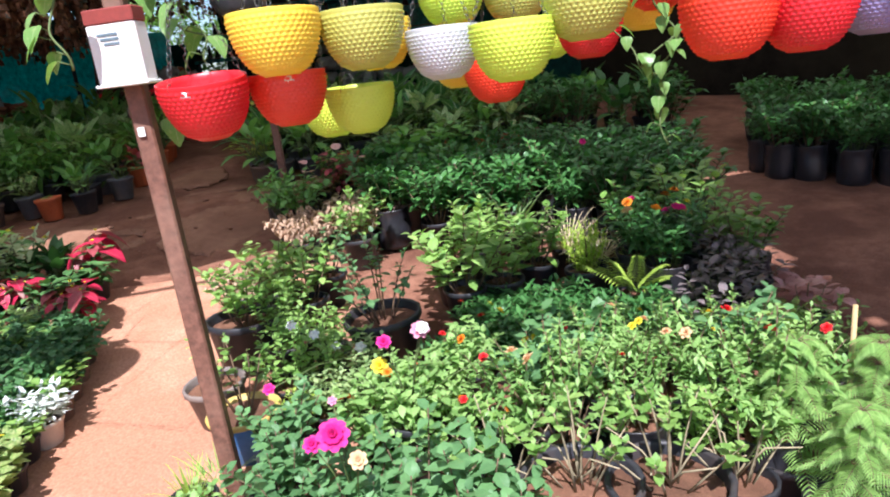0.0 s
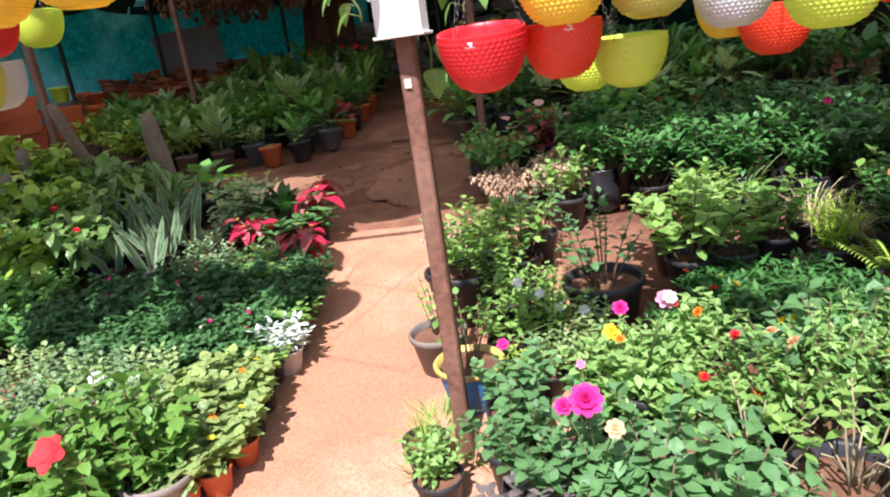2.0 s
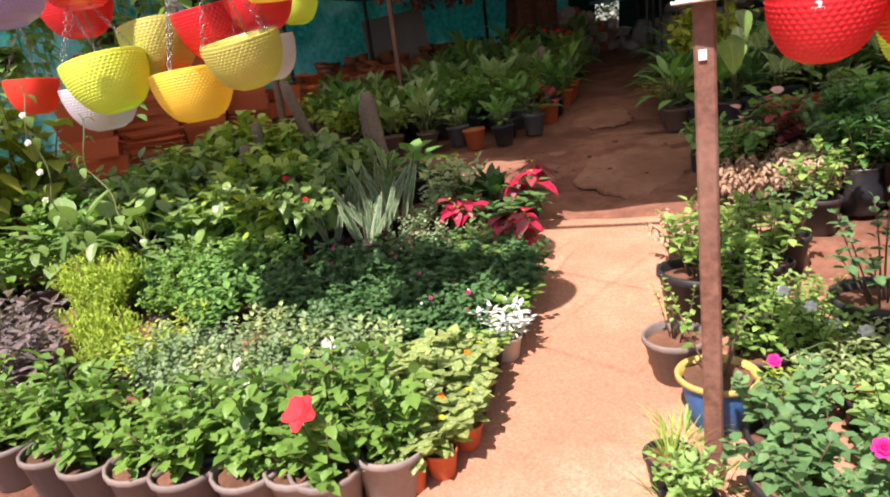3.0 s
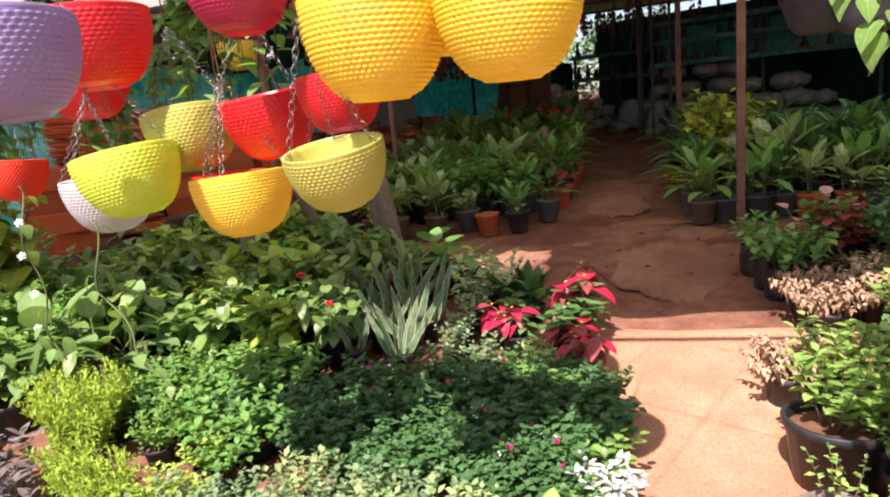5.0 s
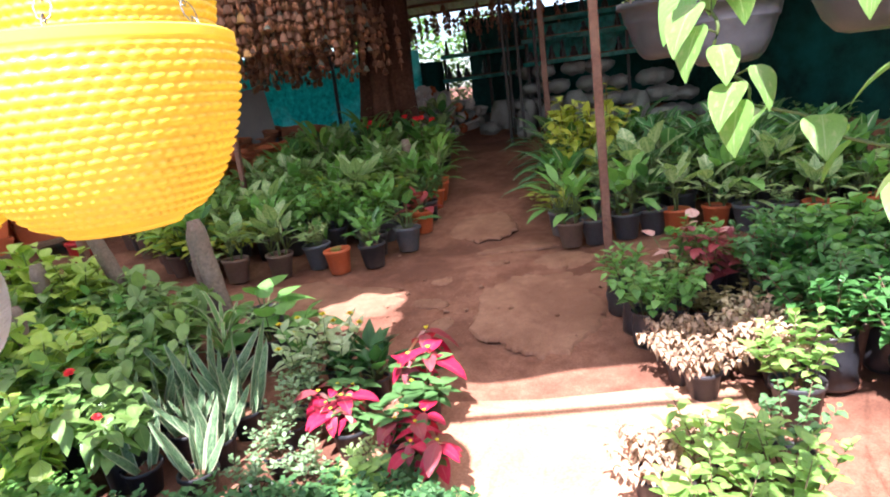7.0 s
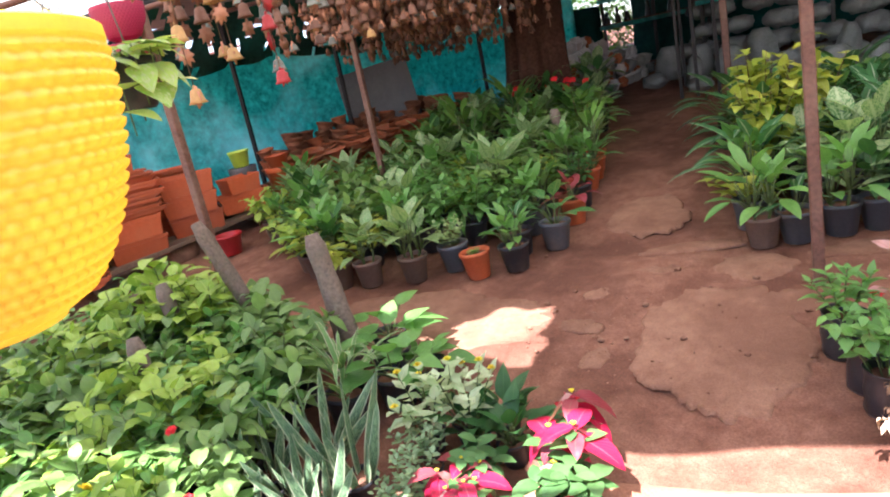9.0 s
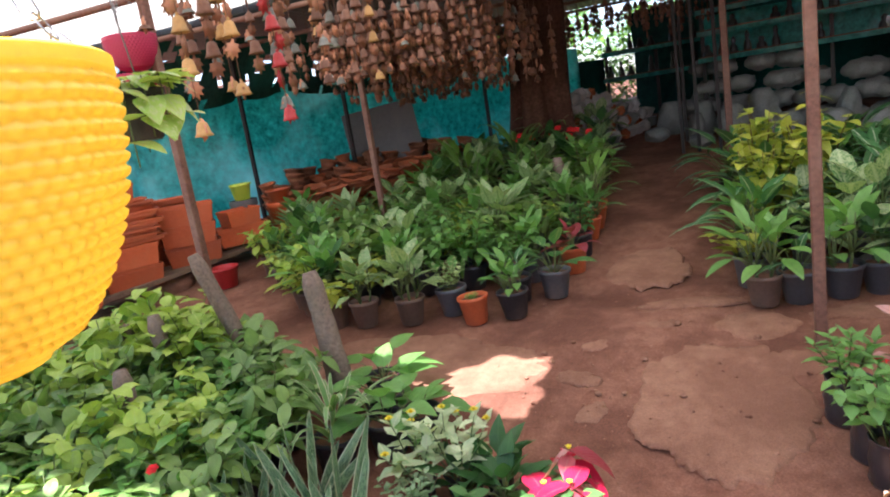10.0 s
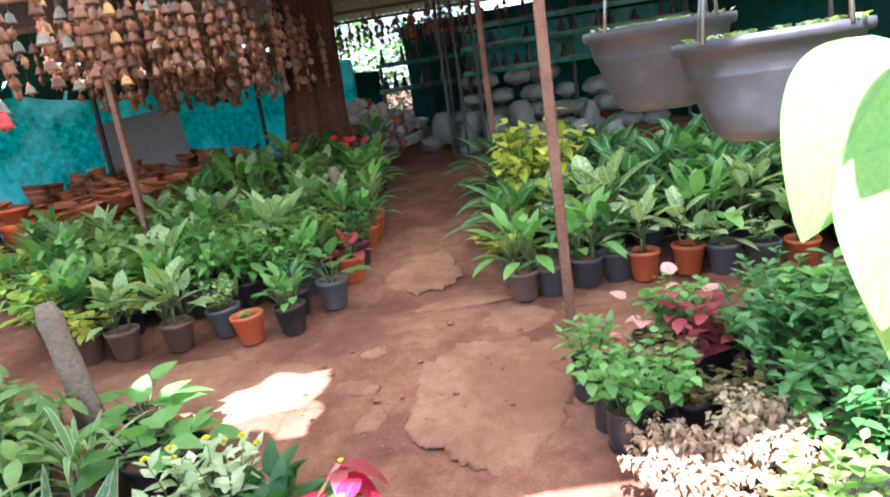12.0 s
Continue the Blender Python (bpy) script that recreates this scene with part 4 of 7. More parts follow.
def k_bougain():
    a, b = Shape(), Shape()
    bush(a, b, 0.42, 0.24, 10, 14, 0.085, 0.05, "oval", 0.3, 0.15, thick=0.005)
    return [("foliage", a, L_FRESH), ("stem", b, TWIG)]


def k_fern():
    """Soft, tiered branches feathered with fine needles."""
    a, b = Shape(), Shape()
    tube(b, [(0, 0, 0), (0.01, 0, 0.35), (0, 0.01, 0.62)], [0.008, 0.005, 0.002], 5)
    for tier in range(6):
        h, reach = 0.1 + 0.1 * tier, 0.36 - 0.045 * tier
        for k in range(6):
            az = 2 * np.pi * k / 6 + tier * 0.5 + rng.uniform(-0.15, 0.15)
            t = np.linspace(0, 1, 7)
            pts = np.stack([reach * t * math.cos(az), reach * t * math.sin(az), h + 0.12 * t - 0.17 * t**2], 1)
            tube(b, pts, np.linspace(0.003, 0.001, 7), 3)
            for j in range(16):
                u = 0.12 + 0.88 * j / 16
                at = np.array([np.interp(u, t, pts[:, i]) for i in range(3)])
                for sgn in (-1, 1):
                    leaf(a, at, unit(az + sgn * 0.95, 0.1 - 0.3 * u), (0, 0, 1), 0.1 * (1.1 - 0.75 * u), 0.012, "ribbon", 0.5, 0.2, 2)
    return [("foliage", a, L_FERN), ("stem", b, TWIG)]


def k_feather():
    a, b = Shape(), Shape()
    for k in range(12):
        az, el = k * 2.4, rng.uniform(0.6, 1.3)
        t = np.linspace(0, 1, 7)
        n = 0.36 * rng.uniform(0.8, 1.2)
        pts = np.stack([n * t * math.cos(az) * math.cos(el), n * t * math.sin(az) * math.cos(el), n * t * math.sin(el) - 0.12 * t**2], 1)
        tube(b, pts, np.linspace(0.003, 0.001, 7), 3)
        for j in range(12):
            u = 0.25 + 0.75 * j / 12
            at = np.array([np.interp(u, t, pts[:, i]) for i in range(3)])
            for sgn in (-1, 1):
                leaf(a, at, unit(az + sgn * 0.9, 0.2), (0, 0, 1), 0.09 * (1.15 - 0.7 * u), 0.016, "lance", 0.4, 0.2, 3)
    return [("foliage", a, L_LIME), ("stem", b, STEM)]


KINDS = {
    "hibiscus": (k_hibiscus, "leafy green hibiscus bush", "shrub", 3), "shrub": (k_shrub, "dark green glossy shrub", "shrub", 3), "shrub_light": (k_shrub_light, "bright green leafy shrub", "shrub", 3),
    "broad": (k_broad, "yellow-green broad-leaved plant", "plant", 2), "broad_green": (k_broad_green, "green broad-leaved plant", "plant", 3), "broad_dark": (k_broad_dark, "glossy green broad-leaved plant", "plant", 2), "big_leaf": (k_big_leaf, "plant with large dull green leaves", "foliage plant", 2),
    "mum": (k_mum, "deep green chrysanthemum without flowers", "chrysanthemum", 3), "mum_buds": (flowered(k_mum, [(F_WHITE, 5, 0.012, 5, 1), (F_MAGENTA, 1, 0.022, 6, 2)]), "chrysanthemum with white buds", "chrysanthemum", 2),
    "celery": (k_celery, "fresh green lobed-leaved seedling", "plant", 2), "begonia": (k_begonia, "cream and green begonia", "begonia", 3), "begonia_fl": (flowered(k_begonia, [(F_ORANGE, 1, 0.028, 5, 2), (F_YELLOW, 1, 0.03, 6, 1)]), "cream-green begonia with orange flowers", "begonia", 2),
    "small": (k_small, "small-leaved green bedding plant", "plant", 2), "small_dark": (k_small_dark, "small-leaved grey-green plant", "plant", 2), "mid_green": (k_mid_green, "low mid-green bedding plant", "plant", 2), "gold": (k_gold, "low golden-green bedding plant", "plant", 2),
    "sage": (k_sage, "grey-green fine-leaved bedding plant", "plant", 3), "sage_white": (flowered(k_sage, [(F_WHITE, 2, 0.042, 7, 3), (F_YELLOW, 2, 0.016, 5, 1)]), "grey-green bedding plant with white flowers", "plant", 2), "pale_small": (k_pale_small, "pale green bedding plant", "plant", 2),
    "broad_red": (flowered(k_broad_green, [(F_RED, 1, 0.045, 7, 2)]), "broad-leaved plant with one red flower", "plant", 1), "broad_yellow": (flowered(k_broad_green, [(F_YELLOW, 1, 0.07, 9, 3)]), "broad-leaved plant with one yellow flower", "plant", 1),
    "jasmine": (k_jasmine, "light green jasmine bush", "shrub", 3), "bucket_twig": (k_bucket_twig, "twiggy light green shrub", "shrub", 1), "rose": (k_rose, "blue-green rose bush in leaf", "rose bush", 3), "bare_rose": (k_bare_rose, "rose bush with bare woody stems", "rose bush", 2),
    "rose_light": (k_rose_light, "light green rose bush in leaf", "rose bush", 3), "rose_red": (flowered(k_rose_light, [(F_RED, 2, 0.036, 6, 3), (F_YELLOW, 1, 0.03, 6, 3)]), "light green rose bush with red flowers", "rose bush", 2), "rose_peach": (flowered(k_rose_light, [(F_PEACH, 2, 0.045, 6, 3), (F_YELLOW, 2, 0.036, 7, 3)]), "light green rose bush with peach flowers", "rose bush", 2),
    "low_light": (k_low_light, "low light green flower bush", "flower plant", 3), "marigold_low": (flowered(k_low_light, [(F_ORANGE, 1, 0.036, 9, 3), (F_RED, 1, 0.03, 6, 3)]), "low green bush with orange flowers", "flower plant", 2),
    "marigold": (flowered(k_lush_tall, [(F_ORANGE, 2, 0.05, 9, 3), (F_YELLOW, 2, 0.045, 9, 3)]), "marigold with orange and yellow flowers", "marigold", 2), "zinnia": (flowered(k_lush, [(F_RED, 1, 0.036, 8, 2), (F_YELLOW, 1, 0.036, 8, 2)]), "dark green zinnia with red flowers", "flower plant", 2),
    "zinnia_tall": (flowered(k_lush_tall, [(F_MAGENTA, 2, 0.05, 8, 2), (F_PEACH, 1, 0.06, 8, 2), (F_ORANGE, 1, 0.05, 9, 3)]), "tall zinnia with magenta and orange flowers", "flower plant", 2), "lush": (k_lush, "low dense dark green bedding plant", "plant", 3), "lush_tall": (k_lush_tall, "dense dark green narrow-leaved shrub", "shrub", 2), "lush_broad": (k_lush_broad, "dense bright green leafy shrub", "shrub", 2),
    "poinsettia": (k_poinsettia, "poinsettia with crimson bracts", "poinsettia", 3), "snake": (k_snake, "grey-green snake plant with upright leaves", "snake plant", 3), "white_bract": (k_white_bract, "cream-leaved euphorbia with yellow flowers", "plant", 2), "dark_lance": (k_dark_lance, "dark green lance-leaved plant", "foliage plant", 2), "impatiens": (k_impatiens, "upright impatiens with one red flower", "plant", 1),
    "bronze": (k_bronze, "low bronze-green creeping plant", "plant", 2), "pink_heart": (k_pink_heart, "caladium with pale pink heart-shaped leaves", "caladium", 1), "dry_white": (k_dry_white, "bleached withered plant", "plant", 2), "dry_grass": (k_dry_grass, "tuft of dry straw-coloured grass", "grass", 2),
    "spider": (k_spider, "cream-edged spider plant", "spider plant", 2), "dracaena": (k_dracaena, "arching cream-edged dracaena", "foliage plant", 1), "philodendron": (k_philodendron, "philodendron with large heart-shaped leaves", "foliage plant", 2), "grass": (k_grass, "tuft of thin grass", "grass", 1),
    "agla": (k_agla, "silver-blotched aglaonema", "foliage plant", 4), "agla_dark": (k_agla_dark, "dark green foliage plant", "foliage plant", 2), "lily": (k_lily, "peace lily in leaf", "foliage plant", 3),
    "dief": (k_dief, "cream-centred dieffenbachia", "foliage plant", 3), "stripe": (k_stripe, "dark foliage plant with white midribs", "foliage plant", 2), "calathea": (k_calathea, "zebra-striped calathea", "foliage plant", 1),
    "tall_palm": (k_tall_palm, "tall strap-leaved dracaena", "foliage plant", 1), "round": (k_round, "round-leaved green creeper", "foliage plant", 2), "yellow_vine": (k_yellow_vine, "tall yellow-green climbing plant", "climber", 2), "lime_vine": (k_lime_vine, "yellow-green trailing pothos", "foliage plant", 1),
    "coleus": (k_coleus, "wine-red coleus", "coleus", 2), "agla_red": (k_aglaonema_red, "red-leaved aglaonema", "foliage plant", 2), "silver": (k_silver, "silver-white dusty miller", "plant", 1), "dry": (k_dry, "withered brown plant", "plant", 2),
    "cypress": (k_cypress, "golden-green dwarf cypress", "conifer", 2), "mauve": (k_mauve, "grey-mauve leafy plant", "plant", 2), "pink": (k_pink, "pale pink-leaved plant", "plant", 1), "sparse": (k_sparse, "half-bare woody shrub", "shrub", 2),
    "bougain": (k_bougain, "green shrub with young shoots", "shrub", 3), "fern": (k_fern, "feathery young araucaria", "conifer", 2), "feather": (k_feather, "feathery green fern", "fern", 1),
}
POT_WORDS = {"orange": "orange plastic pot", "grey": "grey plastic pot", "black": "black plastic pot", "brown": "dusty brown pot", "pale": "pale dirty pot", "bag": "black grow bag", "wide": "wide black pot", "small": "small orange pot", "smallblack": "small black pot", "tiny": "small black pot", "tinybrown": "small dusty brown pot", "tinyorange": "small orange pot", "tinypale": "small pale dirty pot", "mid": "black plastic pot", "dusty": "dusty grey-brown pot"}
MADE, PLACED = {}, []


def plant(kind, pot, x, y, scale=1.0, turn=None, group="", fit_pot=1.0, unique=""):
    """A potted plant on the ground: the first of its kind and pot is built, the rest are copies; a unique one has its own label."""
    fn, words, category, variants = KINDS[kind]
    v = len(PLACED) % variants
    turn = rng.uniform(0, 360) if turn is None else turn
    name, pot_me, soil_me, r, h = POTS[pot]
    key = (kind, v)
    if key not in MADE:
        MADE[key] = [(n, s.mesh(n, m)) for n, s, m in fn()]
    whole = (kind, v, pot, round(scale, 2), fit_pot)
    m = pose(x, y, ground_z(x, y) - 0.004, rng.normal(0, 1.5), rng.normal(0, 1.5), turn)
    if whole in MADE and not unique:
        ob = copy_thing(MADE[whole], m)
    else:
        ob = thing(category.replace(" ", "_") if category != "plant" else "potted_plant", 0, 0, 0, unique or f"{words} in a {POT_WORDS[pot]}", category, group or f"{words}s")
        part(name, pot_me, None, ob, at=Matrix.Diagonal((fit_pot, fit_pot, fit_pot, 1)))
        part("soil", soil_me, None, ob, at=Matrix.Diagonal((fit_pot, fit_pot, fit_pot, 1)))
        for n, me in MADE[key]:
            piece = part(n, me, None, ob, at=Matrix.Translation((0, 0, h * 0.84 * fit_pot)) @ Matrix.Diagonal((scale, scale, scale, 1)))
            if n == "stem":
                tagged(piece, kind="stuff")
        ob.matrix_basis = m
        if not unique:
            MADE[whole] = ob
    PLACED.append((x, y))
    return ob


def bloom(plant_ob, material, x, y, z, size, petals, rows, cup, wide):
    """A flower of a plant that stands out, on its own stalk."""
    s = Shape()
    blossom(s, (0, 0, 0), size, petals, rows, cup, "petal", (0.25, -0.6, 0.7), wide)
    part("flower", s, material, plant_ob, at=plant_ob.matrix_basis.inverted() @ Matrix.Translation((x, y, z)))
    stalk, foot = Shape(), np.array((plant_ob.location.x, plant_ob.location.y, plant_ob.location.z + 0.2)) - (x, y, z)
    tube(stalk, [(0, 0, -0.002), 0.45 * foot + (0, 0, 0.02), foot], [0.0018, 0.002, 0.0025], 5)
    part("flower_stalk", stalk, STEM, plant_ob, at=plant_ob.matrix_basis.inverted() @ Matrix.Translation((x, y, z)))


def inside(p, poly):
    hit = False
    for (x0, y0), (x1, y1) in zip(poly, poly[1:] + poly[:1]):
        if (y0 > p[1]) != (y1 > p[1]) and p[0] < x0 + (p[1] - y0) * (x1 - x0) / (y1 - y0):
            hit = not hit
    return hit


def patch(poly, kinds, pots, step, scale=(0.9, 1.1), seed=1):
    """Fills a plot of any outline with plants in staggered, uneven rows."""
    r = np.random.default_rng(seed)
    xs, ys = [p[0] for p in poly], [p[1] for p in poly]
    for j in range(int((max(ys) - min(ys)) / (0.87 * step)) + 2):
        for i in range(int((max(xs) - min(xs)) / step) + 2):
            p = (min(xs) + step * (i + 0.5 * (j % 2)) + r.normal(0, 0.12 * step), min(ys) + 0.87 * step * j + r.normal(0, 0.12 * step))
            if inside(p, poly):
                plant(kinds[r.integers(len(kinds))], pots[r.integers(len(pots))], p[0], p[1], round(r.uniform(*scale) * 5) / 5)


def bed(corners, kinds, pots, step, scale=(0.9, 1.1), seed=1, jitter=0.3):
    """Fills a four-cornered plot with plants on a loose grid; kinds and pots are picked at random."""
    r = np.random.default_rng(seed)
    a, b, c, d = (np.array(p, float) for p in corners)
    nu = max(1, round(np.linalg.norm(b - a) / step))
    nv = max(1, round(np.linalg.norm(d - a) / step))
    for i in range(nu):
        for j in range(nv):
            u, w = (i + 0.5 + r.uniform(-jitter, jitter)) / nu, (j + 0.5 + r.uniform(-jitter, jitter)) / nv
            p = a * (1 - u) * (1 - w) + b * u * (1 - w) + c * u * w + d * (1 - u) * w
            plant(kinds[r.integers(len(kinds))], pots[r.integers(len(pots))], p[0], p[1], round(r.uniform(*scale) * 5) / 5)


# ---- front bed beside the path, in the sun ----
for x, y in ((-2.84, 0.66), (-2.62, 0.73), (-2.40, 0.81), (-2.17, 0.90), (-1.98, 0.98), (-1.80, 1.06), (-1.62, 1.14), (-1.45, 1.27), (-1.29, 1.36), (-1.12, 1.56)):
    plant("hibiscus", "dusty", x - 0.02, y + 0.09, rng.choice((0.7, 0.8, 0.9, 1.0)))
for x, y in ((-2.72, 0.88), (-2.5, 0.98), (-2.28, 1.08), (-2.08, 1.17), (-1.88, 1.26), (-1.68, 1.34), (-1.5, 1.46), (-1.38, 1.6), (-1.22, 1.71)):
    plant("hibiscus", "black", x, y, rng.choice((0.8, 1.0, 1.15)))
red_hib = plant("hibiscus", "dusty", -1.24, 1.5, 1.0, 20, unique="hibiscus with one open red flower in a dusty pot")
bloom(red_hib, F_RED, -1.179, 1.42, 0.641, 0.115, 5, 1, 0.35, 0.85)
for kind, pot, x, y, k in (("begonia_fl", "tinyorange", -1.06, 1.80, 1.0), ("begonia", "tinyorange", -1.10, 1.70, 1.0), ("begonia_fl", "tinyorange", -1.08, 1.94, 1.0), ("begonia", "tiny", -1.16, 2.06, 1.0), ("begonia_fl", "tiny", -1.22, 2.18, 1.0), ("begonia", "tiny", -1.22, 1.88, 1.2), ("begonia", "tiny", -1.30, 2.02, 1.2), ("begonia_fl", "tiny", -1.40, 1.9, 1.2),
    ("begonia", "tiny", -1.42, 2.06, 1.2), ("begonia", "tiny", -1.34, 2.2, 1.0), ("celery", "tiny", -1.30, 2.32, 1.0), ("silver", "tinypale", -1.29, 2.42, 1.0), ("celery", "tinybrown", -1.36, 2.56, 1.2)):
    plant(kind, pot, x, y, k)
for x, y in ((-1.43, 2.68), (-1.50, 2.81), (-1.58, 2.94)):
    plant("mum", "tinybrown", x, y, 1.2)
patch([(-1.45, 2.12), (-1.42, 1.80), (-1.62, 1.58), (-2.3, 1.3), (-2.5, 1.5), (-2.42, 1.8), (-2.1, 1.98)], ["sage", "sage", "sage_white", "sage", "pale_small"], ["tiny"], 0.165, (1.0, 1.3), 3)
patch([(-1.34, 2.36), (-1.42, 2.62), (-1.72, 3.06), (-2.25, 2.74), (-2.75, 2.45), (-2.7, 2.03), (-2.15, 1.98), (-1.5, 2.2)], ["mum", "mum", "mum", "mum", "mum_buds"], ["tiny"], 0.145, (1.0, 1.2), 4)
for x, y in ((-1.92, 2.98), (-1.74, 2.86)):
    plant("celery", "tiny", x, y, 1.2)
for kind, x, y, k in (("gold", -2.46, 1.44, 1.0), ("gold", -2.52, 1.62, 1.0), ("gold", -2.62, 1.42, 1.2), ("gold", -2.66, 1.6, 1.0), ("gold", -2.7, 1.8, 1.0), ("cypress", -2.92, 1.4, 0.8), ("cypress", -2.82, 1.5, 0.7), ("cypress", -3.1, 1.42, 0.8), ("cypress", -2.76, 1.34, 0.6), ("cypress", -3.3, 1.62, 1.0), ("cypress", -3.5, 1.55, 1.0), ("cypress", -3.66, 1.58, 1.0), ("cypress", -3.42, 1.74, 1.0),
    ("mauve", -2.98, 1.14, 1.0), ("mauve", -3.15, 1.2, 1.0), ("mauve", -3.35, 1.2, 1.2), ("mauve", -3.1, 1.0, 1.0), ("mauve", -2.9, 0.98, 1.0), ("mauve", -3.3, 1.02, 1.0)):
    plant(kind, "tiny", x, y, k)
patch([(-2.45, 1.86), (-2.75, 2.12), (-2.85, 2.5), (-3.2, 2.46), (-3.75, 2.1), (-3.75, 1.75), (-3.1, 1.72)], ["small", "mid_green", "small", "mid_green", "mum"], ["tiny"], 0.175, (1.0, 1.3), 5)
for x, y, k in ((-3.22, 2.38, 1.5), (-3.08, 2.3, 1.2), (-3.4, 2.36, 1.5), (-2.98, 2.42, 1.2)):
    plant("celery", "tiny", x, y, k)
patch([(-3.75, 1.2), (-3.75, 1.75), (-4.9, 1.9), (-4.7, 0.9)], ["shrub_light", "broad_green", "mid_green"], ["black"], 0.3, (1.0, 1.2), 8)
for x, y, k in ((-1.79, 3.12, 0.8), (-1.97, 3.30, 0.9), (-2.2, 3.26, 0.8), (-2.03, 3.56, 1.2), (-2.34, 3.4, 0.9)):
    plant("poinsettia", "mid", x, y, k)
for kind, x, y, k in (("pale_small", -2.0, 3.1, 0.8), ("small_dark", -2.36, 2.86, 1.0), ("small_dark", -2.2, 2.98, 1.0), ("small_dark", -2.42, 3.05, 1.0), ("small_dark", -2.5, 3.22, 1.2), ("small_dark", -2.58, 3.4, 1.2), ("white_bract", -2.72, 3.56, 1.5), ("white_bract", -2.62, 3.68, 1.5), ("dark_lance", -2.47, 3.76, 1.3), ("dark_lance", -2.36, 3.66, 1.3), ("dark_lance", -2.52, 3.62, 1.3)):
    plant(kind, "tiny", x, y, k)
for x, y, k in ((-2.89, 2.76, 1.0), (-2.62, 2.82, 1.0), (-2.72, 3.0, 1.1), (-2.92, 3.0, 1.1), (-2.76, 3.2, 1.3), (-2.98, 3.2, 1.3), (-3.14, 3.02, 1.1), (-3.2, 2.86, 1.0)):
    plant("snake", "mid", x, y, k)
plant("dracaena", "black", -3.22, 3.5, 1.0)
for x, y, k in ((-3.1, 3.72, 1.0), (-3.0, 3.84, 0.8), (-3.28, 3.86, 1.0), (-3.42, 3.98, 1.0)):
    plant("philodendron", "black", x, y, k)
patch([(-2.98, 2.5), (-3.3, 2.8), (-3.3, 3.3), (-3.4, 3.72), (-4.2, 3.6), (-4.2, 2.1), (-3.3, 2.5)], ["broad_green", "broad_green", "broad_dark", "broad_green", "broad_dark", "broad_dark", "broad"], ["black"], 0.235, (1.0, 1.2), 6)
patch([(-4.2, 2.1), (-4.2, 3.65), (-5.3, 3.5), (-5.2, 1.8)], ["broad_dark", "broad", "broad_green", "broad_green", "broad_dark"], ["black"], 0.26, (1.2, 1.4), 7)
for x, y, k in ((-3.92, 2.05, 1.0), (-3.85, 1.86, 1.0), (-4.05, 1.72, 1.2), (-3.7, 2.2, 0.8)):
    plant("big_leaf", "black", x, y, k)
for x, y, k in ((-4.68, 3.05, 1.5), (-4.6, 3.25, 1.5), (-4.7, 3.42, 1.6), (-4.38, 3.46, 1.4), (-3.82, 2.9, 1.3), (-3.56, 2.94, 1.2)):
    plant("broad", "black", x, y, k)
plant("broad_red", "black", -3.25, 2.95, 1.2)
plant("broad_yellow", "black", -3.5, 2.4, 1.2)
plant("broad_red", "black", -3.0, 2.75, 1.0)
patch([(-4.7, 1.0), (-4.8, 2.0), (-5.9, 2.2), (-5.6, 0.6)], ["shrub_light", "bougain", "yellow_vine"], ["black"], 0.36, (1.4, 1.8), 61)

# ---- rose bed on the other side of the path ----
for kind, pot, x, y, k in (("rose", "black", 0.42, 2.06, 1.0), ("rose", "black", 0.28, 2.12, 1.0), ("rose", "black", -0.02, 2.0, 0.8), ("rose", "black", -0.14, 2.14, 0.8), ("rose", "black", 0.3, 1.92, 1.0), ("rose", "black", -0.2, 2.3, 0.8), ("rose", "black", 0.56, 2.0, 0.8), ("rose", "mid", 0.05, 2.24, 0.8), ("mauve", "tiny", 0.68, 2.02, 0.8), ("mauve", "tiny", 0.0, 1.88, 0.8),
    ("bare_rose", "wide", 0.69, 2.22, 1.0), ("bare_rose", "black", 0.48, 2.24, 1.0), ("bare_rose", "wide", 0.92, 2.26, 1.0), ("bare_rose", "black", 1.1, 2.34, 1.0)):
    plant(kind, pot, x, y, k)
patch([(0.44, 2.36), (0.42, 2.66), (0.8, 2.8), (1.3, 2.92), (1.34, 2.62), (1.1, 2.42)], ["rose_light", "jasmine", "rose_red", "rose_peach", "rose_light", "rose"], ["black", "bag"], 0.17, (0.8, 1.2), 14)
patch([(0.08, 2.3), (-0.05, 2.46), (0.05, 2.85), (0.4, 2.92), (0.42, 2.4)], ["low_light", "low_light", "marigold_low"], ["tiny"], 0.17, (1.0, 1.2), 12)
patch([(0.12, 2.95), (0.1, 3.34), (0.5, 3.5), (1.0, 3.4), (1.06, 3.0), (0.5, 2.86)], ["lush", "lush", "lush", "zinnia"], ["tiny"], 0.16, (1.0, 1.2), 13)
mag = plant("rose", "black", 0.13, 2.04, 0.8, 250, unique="rose bush with large magenta flowers in a black pot")
bloom(mag, F_MAGENTA, 0.125, 1.99, 0.70, 0.09, 8, 4, 0.35, 0.85)
bloom(mag, F_MAGENTA, 0.075, 1.97, 0.685, 0.05, 7, 3, 0.35, 0.85)
bloom(mag, F_PEACH, 0.21, 1.93, 0.675, 0.05, 7, 3, 0.35, 0.85)
bloom(mag, F_PINK, 0.08, 2.1, 0.73, 0.03, 6, 2, 0.5, 0.8)
mix = plant("low_light", "black", 0.14, 2.5, 1.2, 40, unique="low rose bush with pink and yellow flowers in black pot")
